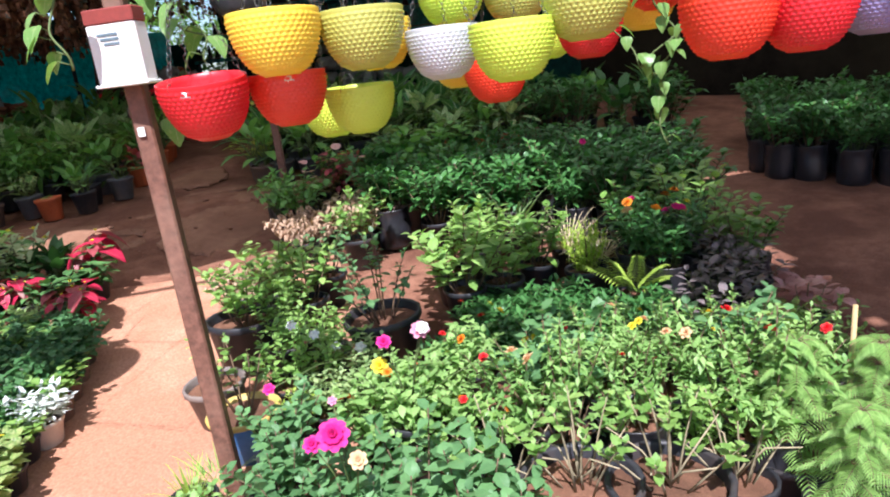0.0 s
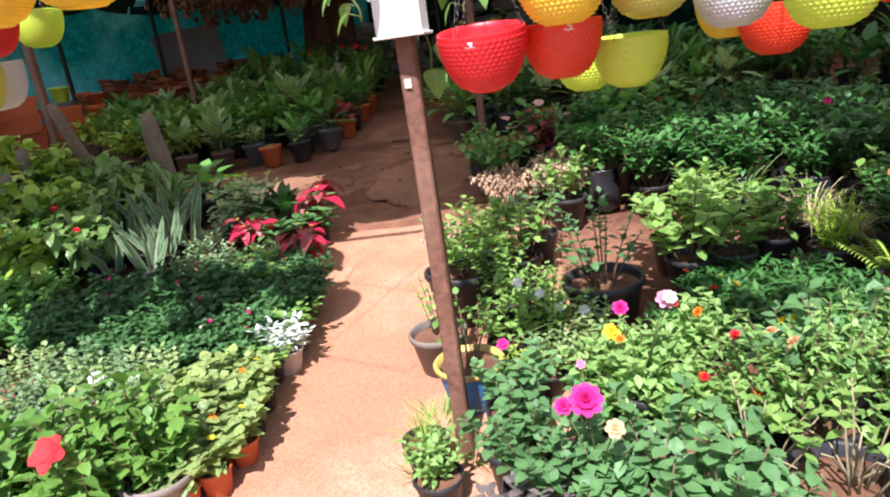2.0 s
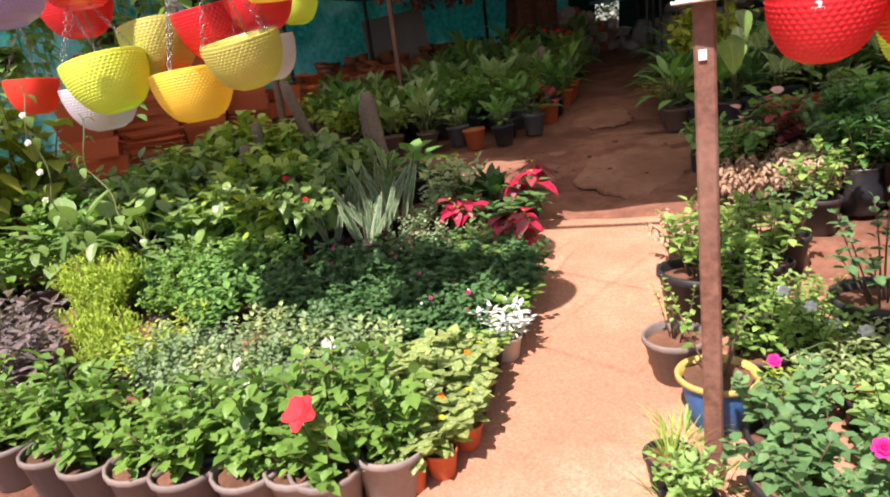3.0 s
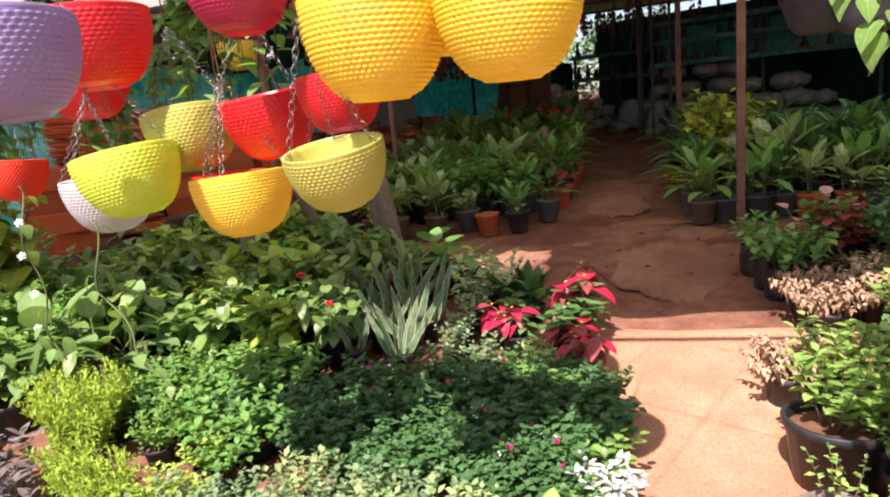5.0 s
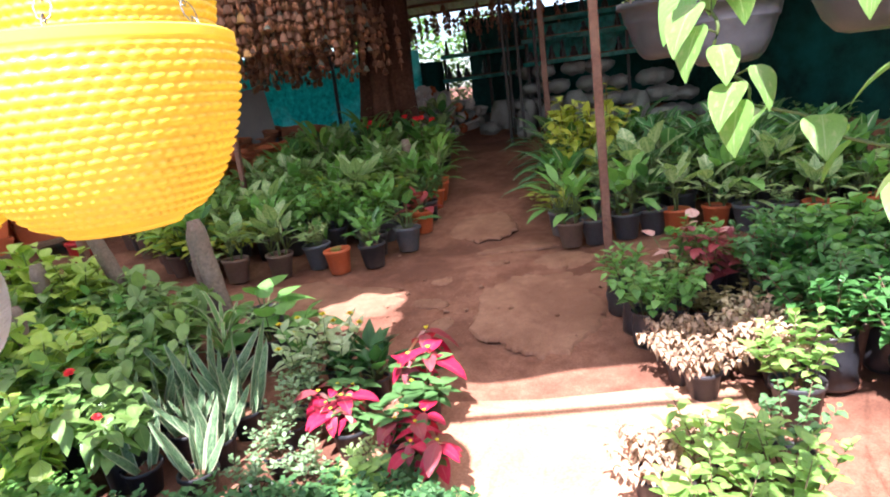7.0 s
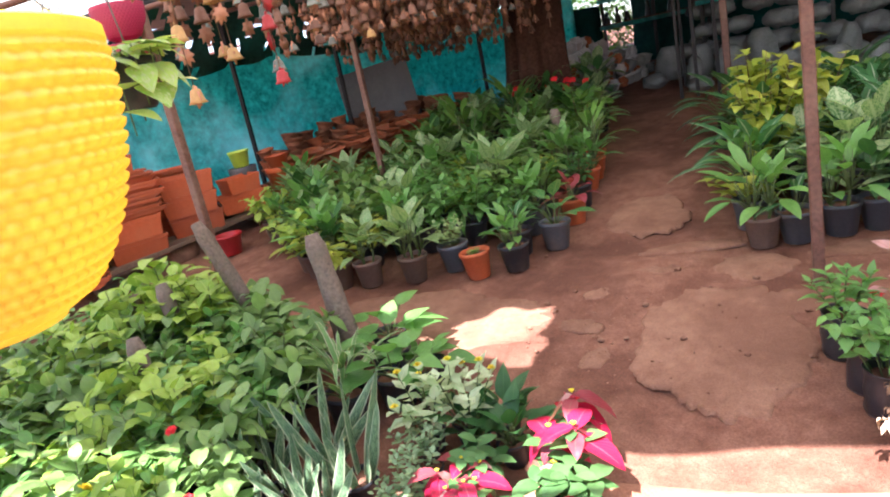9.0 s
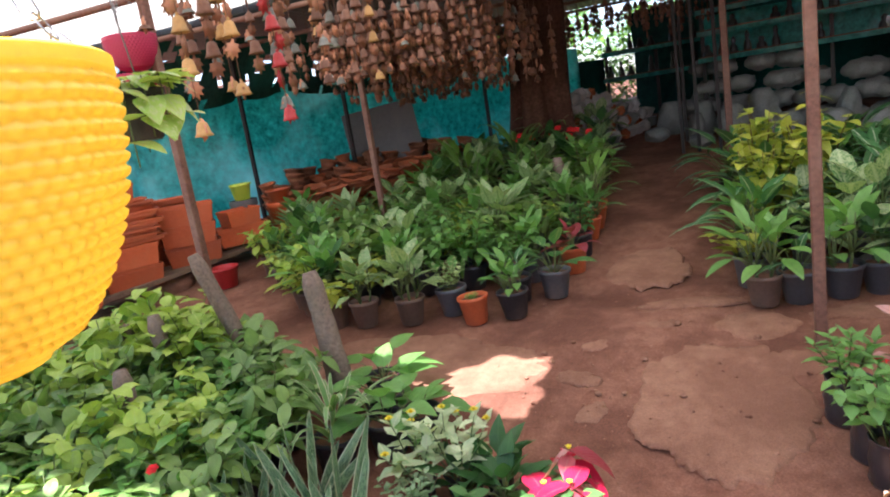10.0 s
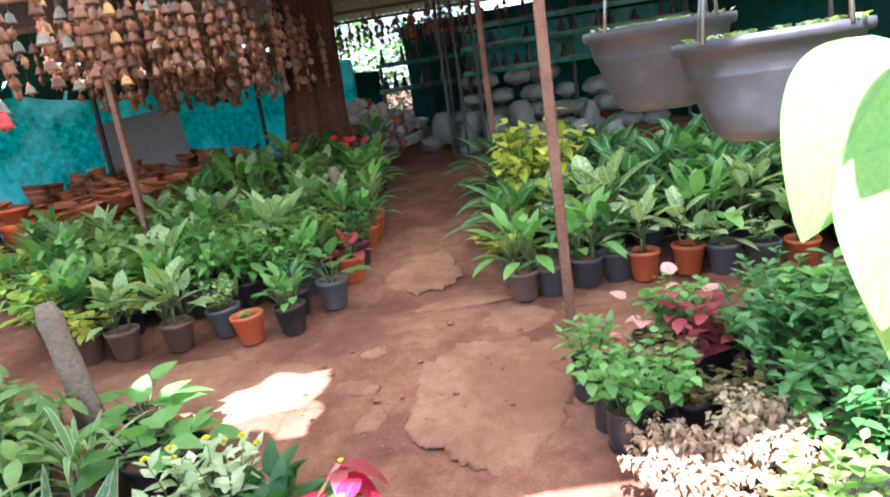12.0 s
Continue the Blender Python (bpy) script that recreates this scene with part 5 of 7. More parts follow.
for mat, x, y, z, size in ((F_PINK, 0.22, 2.46, 0.77, 0.065), (F_WHITE, 0.235, 2.445, 0.785, 0.045), (F_MAGENTA, 0.068, 2.53, 0.70, 0.055), (F_YELLOW, 0.028, 2.56, 0.60, 0.065), (F_ORANGE, 0.06, 2.54, 0.585, 0.04), (F_RED, 0.40, 2.5, 0.66, 0.035), (F_ORANGE, 0.14, 2.66, 0.5, 0.04), (F_ORANGE, 0.18, 2.6, 0.49, 0.04)):
    bloom(mix, mat, x, y, z, size, 7, 3, 0.4, 0.85)
jas = plant("jasmine", "mid", -0.28, 2.78, 1.0, 10, unique="light green jasmine bush with white flowers in a black pot")
for x, y, z in ((-0.266, 2.70, 0.655), (-0.20, 2.72, 0.60), (-0.34, 2.68, 0.70)):
    bloom(jas, F_WHITE, x, y, z, 0.042, 6, 1, 0.15, 0.7)
low = plant("pale_small", "mid", -0.13, 2.84, 1.0, 10, unique="small-leaved plant with white and pink flowers in black pot")
bloom(low, F_WHITE, -0.135, 2.79, 0.56, 0.05, 6, 2, 0.3, 0.8)
bloom(low, F_MAGENTA, -0.245, 2.32, 0.64, 0.042, 6, 2, 0.3, 0.9)
for kind, pot, x, y, k in (("jasmine", "mid", -0.42, 2.72, 1.0), ("jasmine", "black", -0.5, 2.92, 0.8), ("jasmine", "mid", -0.36, 2.98, 0.8), ("pale_small", "tiny", -0.22, 2.6, 1.0), ("pale_small", "tiny", -0.1, 2.66, 1.0), ("gold", "tiny", -0.3, 2.56, 0.8), ("bucket_twig", "dusty", -0.67, 2.63, 0.8), ("bougain", "wide", -0.76, 3.0, 0.8), ("jasmine", "black", -0.60, 3.06, 1.0),
    ("sparse", "wide", -0.14, 3.08, 1.0), ("bougain", "black", -0.6, 3.30, 0.8), ("bougain", "black", -0.78, 3.4, 0.8), ("dry", "mid", -1.01, 3.42, 1.0), ("dry", "mid", -0.9, 3.54, 1.0), ("sparse", "black", -0.62, 3.58, 0.8)):
    plant(kind, pot, x, y, k)
for kind, pot, x, y, k in (("bougain", "black", 0.12, 3.46, 1.0), ("bougain", "black", 0.28, 3.56, 0.8), ("bougain", "black", 0.02, 3.66, 0.8), ("shrub_light", "black", 0.42, 3.74, 0.8), ("bougain", "black", 0.12, 3.9, 0.8), ("spider", "black", 0.26, 4.22, 1.0), ("dry_grass", "black", 0.56, 3.98, 1.0), ("dry_grass", "black", 0.72, 3.86, 0.8), ("cypress", "black", 0.66, 3.68, 0.8), ("feather", "mid", 0.86, 3.56, 0.8),
    ("zinnia_tall", "bag", 1.02, 3.62, 1.0), ("zinnia_tall", "bag", 0.9, 3.74, 1.0), ("marigold", "bag", 1.08, 3.78, 1.0), ("mauve", "mid", 1.17, 3.3, 1.0), ("mauve", "bag", 1.3, 3.46, 0.8), ("mauve", "bag", 1.2, 3.54, 0.8), ("pink", "mid", 1.52, 3.38, 1.0)):
    plant(kind, pot, x, y, k)
for kind, pot, x, y, k in (("shrub_light", "bag", 1.36, 3.68, 0.8), ("bougain", "bag", 1.24, 3.86, 0.8), ("bougain", "bag", 1.12, 4.08, 1.0), ("shrub_light", "bag", 0.88, 4.06, 0.8), ("feather", "black", 1.3, 3.06, 0.8), ("jasmine", "black", 1.5, 3.0, 0.8), ("jasmine", "black", 1.4, 2.86, 0.8), ("rose_light", "black", 1.2, 3.0, 0.8)):
    plant(kind, pot, x, y, k)
patch([(-0.72, 4.3), (-0.9, 5.4), (1.3, 5.7), (1.2, 4.3), (0.5, 4.2), (-0.2, 4.15)], ["shrub", "shrub", "shrub", "lush_tall"], ["black", "bag"], 0.26, (0.9, 1.1), 16)
far_rose = plant("shrub", "black", 0.62, 4.84, 0.8, 0, unique="dark green shrub with one magenta flower in a black pot")
bloom(far_rose, F_MAGENTA, 0.62, 4.78, 0.99, 0.05, 7, 3, 0.35, 0.9)
for x, y, k in ((1.26, 2.48, 0.6), (1.48, 2.5, 0.6), (1.36, 2.3, 0.5)):
    plant("fern", "wide", x, y, k, fit_pot=0.7)
plant("grass", "smallblack", -0.45, 2.12, 0.6)
plant("low_light", "smallblack", -0.34, 2.0, 0.8)

# ---- plants at the crossing, beside the iron post ----
for x, y, k in ((-1.08, 4.22, 1.0), (-0.96, 4.32, 1.0), (-0.82, 4.4, 1.2), (-1.14, 4.36, 0.8), (-0.7, 4.3, 1.0), (-0.98, 4.12, 1.0)):
    plant("dry", "mid", x, y, k)
plant("dry_white", "mid", -0.72, 4.46, 1.2)
plant("dry_white", "mid", -0.86, 4.52, 1.0)
plant("bougain", "brown", -0.5, 4.52, 0.6, fit_pot=1.3)
plant("bougain", "black", -0.62, 4.06, 0.8)
for x, y, k in ((-0.95, 4.76, 1.0), (-0.82, 4.66, 1.0), (-1.08, 4.7, 0.8)):
    plant("bronze", "mid", x, y, k)
plant("impatiens", "bag", -1.52, 4.82, 1.0, fit_pot=0.8)
for x, y, k in ((-1.3, 4.5, 1.0), (-1.2, 4.6, 1.0), (-1.38, 4.62, 0.8)):
    plant("round", "bag", x, y, k, fit_pot=0.75)
for kind, x, y, k in (("coleus", -1.08, 4.98, 1.0), ("bronze", -1.22, 4.86, 1.2), ("agla_red", -1.0, 5.14, 1.2), ("agla_red", -0.86, 5.02, 1.0), ("lush_broad", -1.16, 5.14, 0.8), ("pink_heart", -1.3, 5.08, 1.0), ("pink_heart", -1.2, 5.22, 1.0)):
    plant(kind, "bag", x, y, k, fit_pot=0.8)
for x, y, k in ((-0.62, 4.95, 1.0), (-0.5, 5.1, 1.2), (-0.72, 5.1, 1.0), (-0.42, 4.86, 1.0), (-0.34, 5.3, 1.2)):
    plant("lush_broad", "black", x, y, k)

# ---- shade bed beyond the crossing ----
for kind, pot, x, y, k in (("lime_vine", "brown", -4.55, 4.5, 1.0), ("agla_dark", "black", -4.75, 4.62, 1.0), ("agla", "brown", -4.34, 4.6, 1.0), ("agla", "brown", -4.05, 4.76, 1.2), ("pale_small", "grey", -3.86, 4.98, 1.2), ("celery", "orange", -3.62, 4.93, 0.4), ("lily", "black", -3.43, 5.1, 0.8), ("stripe", "black", -3.55, 5.3, 0.6), ("calathea", "grey", -3.36, 5.45, 1.0),
    ("agla_red", "orange", -3.47, 5.85, 1.0), ("shrub", "black", -3.6, 6.15, 0.8), ("lily", "orange", -3.75, 6.5, 1.0), ("agla", "orange", -3.95, 6.95, 1.0)):
    plant(kind, pot, x, y, k)
bed([(-3.5, 5.6), (-4.85, 4.55), (-6.7, 5.6), (-4.4, 7.8)], ["agla", "broad_green", "lily", "broad_dark", "lily", "agla", "round", "dief", "broad_green", "lime_vine"], ["black", "grey"], 0.235, (1.0, 1.4), seed=21)
bed([(-4.0, 7.2), (-5.6, 6.4), (-6.9, 8.0), (-5.3, 9.6)], ["lily", "agla_dark", "agla", "dief", "zinnia", "tall_palm", "shrub_light"], ["black"], 0.33, (1.2, 1.4), seed=22)
plant("tall_palm", "orange", -3.85, 6.75, 1.0)
for x, y, k in ((-5.05, 8.1, 1.2), (-4.72, 7.95, 1.2), (-5.3, 7.75, 1.4)):
    anthurium = plant("agla_dark", "black", x, y, k, unique="anthurium with waxy red flowers in a black pot")
    for dx, dy, dz in ((0.05, -0.1, 0.62), (-0.08, -0.04, 0.56), (0.1, 0.05, 0.58)):
        bloom(anthurium, F_RED, x + dx, y + dy, ground_z(x, y) + dz, 0.09, 4, 1, 0.3, 1.0)
bed([(-4.75, 4.45), (-5.1, 5.0), (-6.5, 5.6), (-6.3, 4.9)], ["agla", "lily", "lime_vine", "agla_dark", "broad"], ["black", "brown"], 0.27, (1.0, 1.2), seed=71)

# ---- shade bed behind the iron post ----
for kind, pot, x, y, k in (("lily", "brown", -2.15, 5.76, 1.2), ("lime_vine", "grey", -2.3, 5.98, 1.2), ("stripe", "grey", -2.0, 5.86, 0.6), ("lily", "grey", -1.82, 6.0, 1.2), ("agla_dark", "grey", -1.66, 6.12, 1.0), ("dief", "orange", -1.5, 6.14, 1.0), ("dief", "orange", -1.26, 6.26, 1.0), ("dief", "grey", -1.05, 6.3, 0.8), ("pale_small", "grey", -0.85, 6.35, 1.0), ("agla", "orange", -0.64, 6.42, 1.0), ("lily", "orange", -0.34, 6.6, 1.0), ("dief", "orange", -0.1, 6.6, 1.0)):
    plant(kind, pot, x, y, k)
bed([(-2.35, 6.1), (-3.3, 7.9), (-1.2, 8.4), (-0.2, 6.8)], ["stripe", "dief", "lily", "stripe", "stripe", "broad_green"], ["grey", "black"], 0.27, (1.0, 1.4), seed=31)
bed([(-0.2, 6.7), (-1.0, 8.3), (1.4, 8.2), (1.4, 6.6)], ["lily", "shrub", "stripe", "agla_dark"], ["black"], 0.36, (1.0, 1.4), seed=32)
for x, y, k in ((-2.4, 6.6, 1.0), (-2.55, 6.95, 1.2), (-2.2, 6.9, 1.2)):
    plant("yellow_vine", "black", x, y, k)

# ---- row of bagged plants by the far fence ----
bed([(1.75, 5.55), (1.9, 7.0), (4.0, 6.6), (3.6, 4.9)], ["shrub", "lush_tall", "shrub"], ["bag"], 0.25, (0.8, 1.0), seed=41)


# ---- shelter: roof, fences, tarpaulin ----
def sheet(name, pts_bottom, z_top, material, label, category, thick=0.012, ripple=0.05, kind="structure", lift=0.0, rows=9, step=0.14):
    """An upright cloth or net along a line of ground points, sagging in soft folds, up to z_top."""
    s, n = Shape(), 0
    line = []
    for (x0, y0), (x1, y1) in zip(pts_bottom, pts_bottom[1:]):
        k = max(2, int(math.hypot(x1 - x0, y1 - y0) / step))
        line += [(x0 + (x1 - x0) * i / k, y0 + (y1 - y0) * i / k) for i in range(k)]
    line.append(pts_bottom[-1])
    n = len(line)
    for side in (0, thick):
        v = []
        for r in range(rows):
            for i, (x, y) in enumerate(line):
                z0 = ground_z(x, y) + lift
                z = z0 + (z_top - z0) * r / (rows - 1)
                f = ripple * (noise.noise(Vector((x * 1.7, y * 1.7, z * 0.5))) + 0.5 * noise.noise(Vector((x * 5, y * 5, z * 1.1))))
                v.append((x + f + side, y + f + side, z))
        s.add(v, grid_faces(rows, n))
    return tagged(part(name, s, material), label, category, kind=kind)


sheet("wall_tarpaulin", [(-8.9, 0.5), (-8.5, 5.0), (-8.3, 6.4), (-7.7, 9.4), (-7.1, 11.6)], 2.72, TARP, "teal plastic tarpaulin stretched as a yard wall", "wall", ripple=0.16)
sheet("wall_net_far", [(-6.75, 12.9), (-3.2, 13.2), (-1.0, 11.2), (0.4, 10.2)], 3.2, NET_DARK, "dark net fence behind the plants", "wall", ripple=0.05)
sheet("wall_net_side", [(0.4, 10.2), (1.5, 9.4), (5.6, 8.4), (6.2, 3.0)], 3.2, NET_SHADED, "brown net fence behind the bagged plants, coloured dark for shade", "wall", ripple=0.05)

# Dark sheet added to close a bright gap, in place of a dark shelf.
sheet("wall_net_end", [(-7.1, 11.62), (-6.93, 12.25)], 2.5, NET_DARK, "short dark sheet added to close the bright gap behind the urns", "wall", ripple=0.04)
sheet("wall_cloth_band", [(-4.7, 11.15), (-3.2, 11.55), (-1.7, 11.95)], 2.74, TARP, "teal cloth strip hung behind the shelf of figurines", "cloth", ripple=0.04, lift=0.95)


def drape():
    """Dark green cloth that hangs in loose swags from the roof's edge down over the tarpaulin."""
    s, n, rows = Shape(), 120, 8
    v = []
    for r in range(rows):
        for i in range(n):
            k = i / (n - 1)
            x, y = -8.25 + 0.25 * k + 0.5 * k * k, 4.6 + 5.6 * k
            low = 2.60 - 0.10 * abs(math.sin(k * 9.0)) + 0.06 * noise.noise(Vector((k * 14, 0, 3)))
            z = low + (3.22 - low) * r / (rows - 1)
            f = 0.10 * noise.noise(Vector((k * 26, r * 0.35, 0))) + 0.35 * (r / (rows - 1))
            v.append((x + f, y + 0.5 * f, z))
    s.add(v, [q for q in grid_faces(rows, n) if noise.noise(Vector((q[0] % n * 0.31, q[0] // n * 0.9, 7))) < 0.3])
    tagged(part("wall_drape", s, CLOTH_GREEN), "torn dark green cloth hanging above the tarpaulin", "cloth", kind="structure")


drape()


def hedge():
    """A bright hedge beyond the far opening."""
    s, r = Shape(), np.random.default_rng(3)
    for k in range(6000):
        x, y = r.uniform(-11.5, -6.2), 15.2 + r.normal(0, 0.45)
        leaf(s, (x, y, ground_z(x, y) + r.uniform(0, 1) ** 0.9 * (2.0 + 1.1 * noise.noise(Vector((x * 0.9, 3, 0))))), unit(r.uniform(0, 6.28), r.uniform(-0.6, 0.8)), (0, 0, 1), 0.16, 0.09, "oval", 0.3, 0.2, 2)
    tagged(part("hedge", s, L_GREEN), "sunlit green hedge beyond the yard's far opening", "hedge", kind="stuff")


hedge()


def far_roof():
    """Old corrugated sheets over the far end of the yard."""
    s = Shape()
    e, u, w = np.array((-2.694, 3.197)), np.array((0.888, 0.459)), np.array((-0.459, 0.888))
    rows = []
    for b in (3.2, 12.2):
        for i in range(600):
            p = e + (-5.6 + 15.1 * i / 599) * u + b * w
            rows.append((p[0], p[1], 3.30 + 0.03 * (p[1] - 3) + 0.012 * math.sin(i * 1.3)))
    s.add(rows, grid_faces(2, 600))
    return tagged(part("ceiling_sheets", s, BOARD), "old grey corrugated roof sheets over the far end", "roof", kind="structure")


far_roof()


TEAR = [(-3.46, 4.12), (-2.68, 4.16), (-2.90, 4.74), (-3.18, 4.64)]


def build_roof():
    """The shade roof: nets on beams, open along its front edge, with one torn gap."""
    s = Shape()
    e, u, w = np.array((-2.694, 3.197)), np.array((0.888, 0.459)), np.array((-0.459, 0.888))
    nu, nw = 170, 66
    gu, gw = (GAP - e) @ u, (GAP - e) @ w
    us = np.sort(np.concatenate([np.linspace(-5.6, 9.5, 110), np.linspace(gu - 0.62, gu + 0.62, 90)]))
    ws = np.sort(np.concatenate([np.linspace(-1.45, 3.6, 36), np.linspace(gw - 0.52, gw + 0.52, 80)]))
    nu, nw = len(us), len(ws)
    z = lambda x, y: 3.12 + 0.03 * (y - 3) + 0.04 * noise.noise(Vector((x * 0.9, y * 0.9, 0)))
    v = []
    for b in ws:
        for a in us:
            edge = 0.05 * noise.noise(Vector((a * 2.2, 4, 0))) - (0.22 if a < 0.2 else 0) if b == ws[0] else 0
            p = e + a * u + (b + edge) * w
            v.append((p[0], p[1], z(*p)))
    faces = []
    for r in range(nw - 1):
        for c in range(nu - 1):
            q = np.array(v[r * nu + c])
            g = q[:2] - np.array((SUN_TO.x, SUN_TO.y)) / SUN_TO.z * (q[2] - 0.64)
            g += 0.05 * noise.noise(Vector((g[0] * 9, g[1] * 9, 1))), 0.05 * noise.noise(Vector((g[0] * 9, g[1] * 9, 6)))
            cross = [((x1 - x0) * (g[1] - y0) - (y1 - y0) * (g[0] - x0)) > 0 for (x0, y0), (x1, y1) in zip(TEAR, TEAR[1:] + TEAR[:1])]
            if all(cross):
                continue
            faces.append((r * nu + c, r * nu + c + 1, (r + 1) * nu + c + 1, (r + 1) * nu + c))
    s.add(v, faces)
    return tagged(part("ceiling_net", s, NET_GREEN), "green shade net roof with a small torn gap", "roof", kind="structure")


def added_side_net():
    """An unseen net, added to throw shade on the side path; its many small tears make the dapples."""
    s = Shape()
    e, u, w = np.array((-2.694, 3.197)), np.array((0.888, 0.459)), np.array((-0.459, 0.888))
    nu, nw = 110, 46
    v = []
    for b in np.linspace(-4.3, -1.47, nw):
        for a in np.linspace(3.15, 10.0, nu):
            p = e + a * u + b * w
            v.append((p[0], p[1], 3.06 + 0.04 * noise.noise(Vector((p[0], p[1], 0)))))
    faces = [q for q in grid_faces(nw, nu) if noise.noise(Vector(v[q[0]]) * 3.2) < 0.54]
    s.add(v, faces)
    return tagged(part("ceiling_net_side", s, NET_UNSEEN), "unseen brown net added to shade the side path", "roof", kind="structure")


added_side_net()
GAP = np.array((-3.02, 4.4)) + np.array((SUN_TO.x, SUN_TO.y)) / SUN_TO.z * (3.16 - 0.64)
build_roof()


def beam(name, a, b, r, label, material=RUST, category="beam", group="beams of the shelter"):
    a, b = np.array(a, float), np.array(b, float)
    s = Shape()
    tube(s, [a - a + (b - a) * k for k in np.linspace(0, 1, 5)], r, 8)
    ob = part(name, s, material)
    ob.matrix_basis = Matrix.Translation(a)
    return tagged(ob, label, category, group)


for k in range(8):
    w0 = -1.2 + 1.5 * k
    p, q = np.array((-2.694, 3.197)) + np.array((-7.0 * 0.888 - w0 * 0.459, -7.0 * 0.459 + w0 * 0.888)), np.array((-2.694, 3.197)) + np.array((8.5 * 0.888 - w0 * 0.459, 8.5 * 0.459 + w0 * 0.888))
    beam("roof_beam", (*p, 3.02 + 0.03 * (p[1] - 3)), (*q, 3.02 + 0.03 * (q[1] - 3)), 0.024, "brown iron pipe carrying the shade net")
# a washing-line wire whose shadow crosses the path
e0 = np.array((-2.694, 3.197)) - 1.79 * np.array((-0.459, 0.888))
beam("wire", (*(e0 - 3.0 * np.array((0.888, 0.459))), 3.05), (*(e0 + 5.0 * np.array((0.888, 0.459))), 3.1), 0.02, "taut wire along the roof's front edge", DARK_IRON)

for x, y, t in ((-7.9, 5.95, 3.1), (-7.6, 7.2, 3.1), (-7.0, 9.2, 3.2), (-8.35, 4.2, 3.0)):
    post("fence_post", x, y, t, 0.045, "dark post holding the teal tarpaulin", DARK_IRON)
for x, y in ((-4.33, 9.5), (-4.18, 9.6), (-3.95, 9.65), (-4.6, 10.2)):
    post("stand_post", x, y, 3.2, 0.04, "thin black iron post beside the far path", DARK_IRON)
post("iron_post", -3.62, 9.1, 3.3, 0.07, "brown iron post hung with clay bells")
post("iron_post", -3.95, 1.06, 2.6, 0.045, "brown iron post at the end of the front bed")
post("iron_post", 2.75, 3.25, 2.6, 0.045, "brown iron post carrying the hanging frame")


# ---- sign on the post ----
def build_sign():
    ob = thing("sign_box", -0.35, 2.165, 1.585, "white sign box with a maroon top band on an iron post", "sign", turn=8)
    s = Shape()
    box(s, 0, -0.005, 0.07, 0.128, 0.055, 0.14, 0.003)
    part("board", s, PAPER, ob, smooth=False)
    s = Shape()
    box(s, 0, -0.005, 0.158, 0.131, 0.059, 0.036, 0.003)
    part("band", s, MAROON, ob, "maroon band", smooth=False)
    s = Shape()
    box(s, 0, -0.005, -0.004, 0.142, 0.066, 0.008, 0.002)
    part("ledge", s, PAPER, ob, smooth=False)
    for k, (x, w) in enumerate(((-0.012, 0.055), (-0.008, 0.05), (-0.004, 0.042))):
        s = Shape()
        box(s, x, -0.0335, 0.115 - k * 0.011, w, 0.002, 0.007, 0.0005)
        part("text_bar", s, INK, ob, "faded writing", smooth=False)


build_sign()
st = Shape()
box(st, 0, 0, 0, 0.018, 0.003, 0.024, 0.0008)
tagged(part("sticker", st, PAPER, None, at=pose(-0.372, 2.188, 1.459, 0, 0, 20), smooth=False), "small white sticker on the iron post", "sticker")


# ---- hanging bowls ----
def bowl_mesh(cols, rows, across, down):
    """A woven-look plastic bowl of radius 1: staggered scales outside, a smooth wall inside, a flat foot."""
    na, nh = cols * across, rows * down
    prof = lambda t: 0.42 + 0.585 * np.sin(np.pi * 0.5 * t**0.72)
    v = []
    for j in range(nh + 1):
        t = j / nh
        h = -1.12 + 1.12 * t**1.12
        for i in range(na):
            a = 2 * np.pi * i / na
            cv = t * rows + 0.001
            cu = i / across + 0.5 * (int(min(cv, rows - 0.01)) % 2)
            du, dv = (cu % 1.0) - 0.5, (cv % 1.0) - 0.5
            b = max(0.0, 1 - (du / 0.52) ** 2 - (dv / 0.5) ** 2) ** 0.5 if 0.06 < t < 0.93 else 0.0
            r = prof(t) + 0.66 / rows * b * (0.6 + 0.55 * (dv + 0.5)) + (0.015 if t >= 0.95 else 0)
            v.append((r * math.cos(a), r * math.sin(a), h))
    s = Shape().add(v, grid_faces(nh + 1, na, True))
    lathe(s, [(1.02, 0.0), (1.0, 0.012), (0.965, 0.0), (0.95, -0.1), (0.86, -0.5), (0.62, -0.92), (0.4, -1.06), (0, -1.07)], 48)
    lathe(s, [(0.0, -1.13), (0.36, -1.13), (0.40, -1.15), (0.425, -1.12)], 48)
    return s


def chain_mesh(length, link=0.03, wire=0.0011):
    """A straight chain of flat oval links, standing on its lower end."""
    s = Shape()
    n = int(length / (link * 0.72))
    for k in range(n):
        a = np.linspace(0, 2 * np.pi, 9)[:-1]
        x, z = 0.28 * link * np.cos(a), 0.5 * link * np.sin(a) + (k + 0.5) * length / n
        ring = np.stack([x, 0 * x, z], 1) if k % 2 else np.stack([0 * x, x, z], 1)
        m = len(a)
        c = np.array((0, 0, (k + 0.5) * length / n))
        d = ring - c
        d /= np.linalg.norm(d, axis=1, keepdims=True)
        e = np.array((0, 1.0, 0)) if k % 2 else np.array((1.0, 0, 0))
        v = []
        for p, q in zip(ring, d):
            for w in range(3):
                v.append(p + wire * (math.cos(w * 2.094) * q + math.sin(w * 2.094) * e))
        s.add(v, [(i * 3 + w, ((i + 1) % m) * 3 + w, ((i + 1) % m) * 3 + (w + 1) % 3, i * 3 + (w + 1) % 3) for i in range(m) for w in range(3)])
    return s


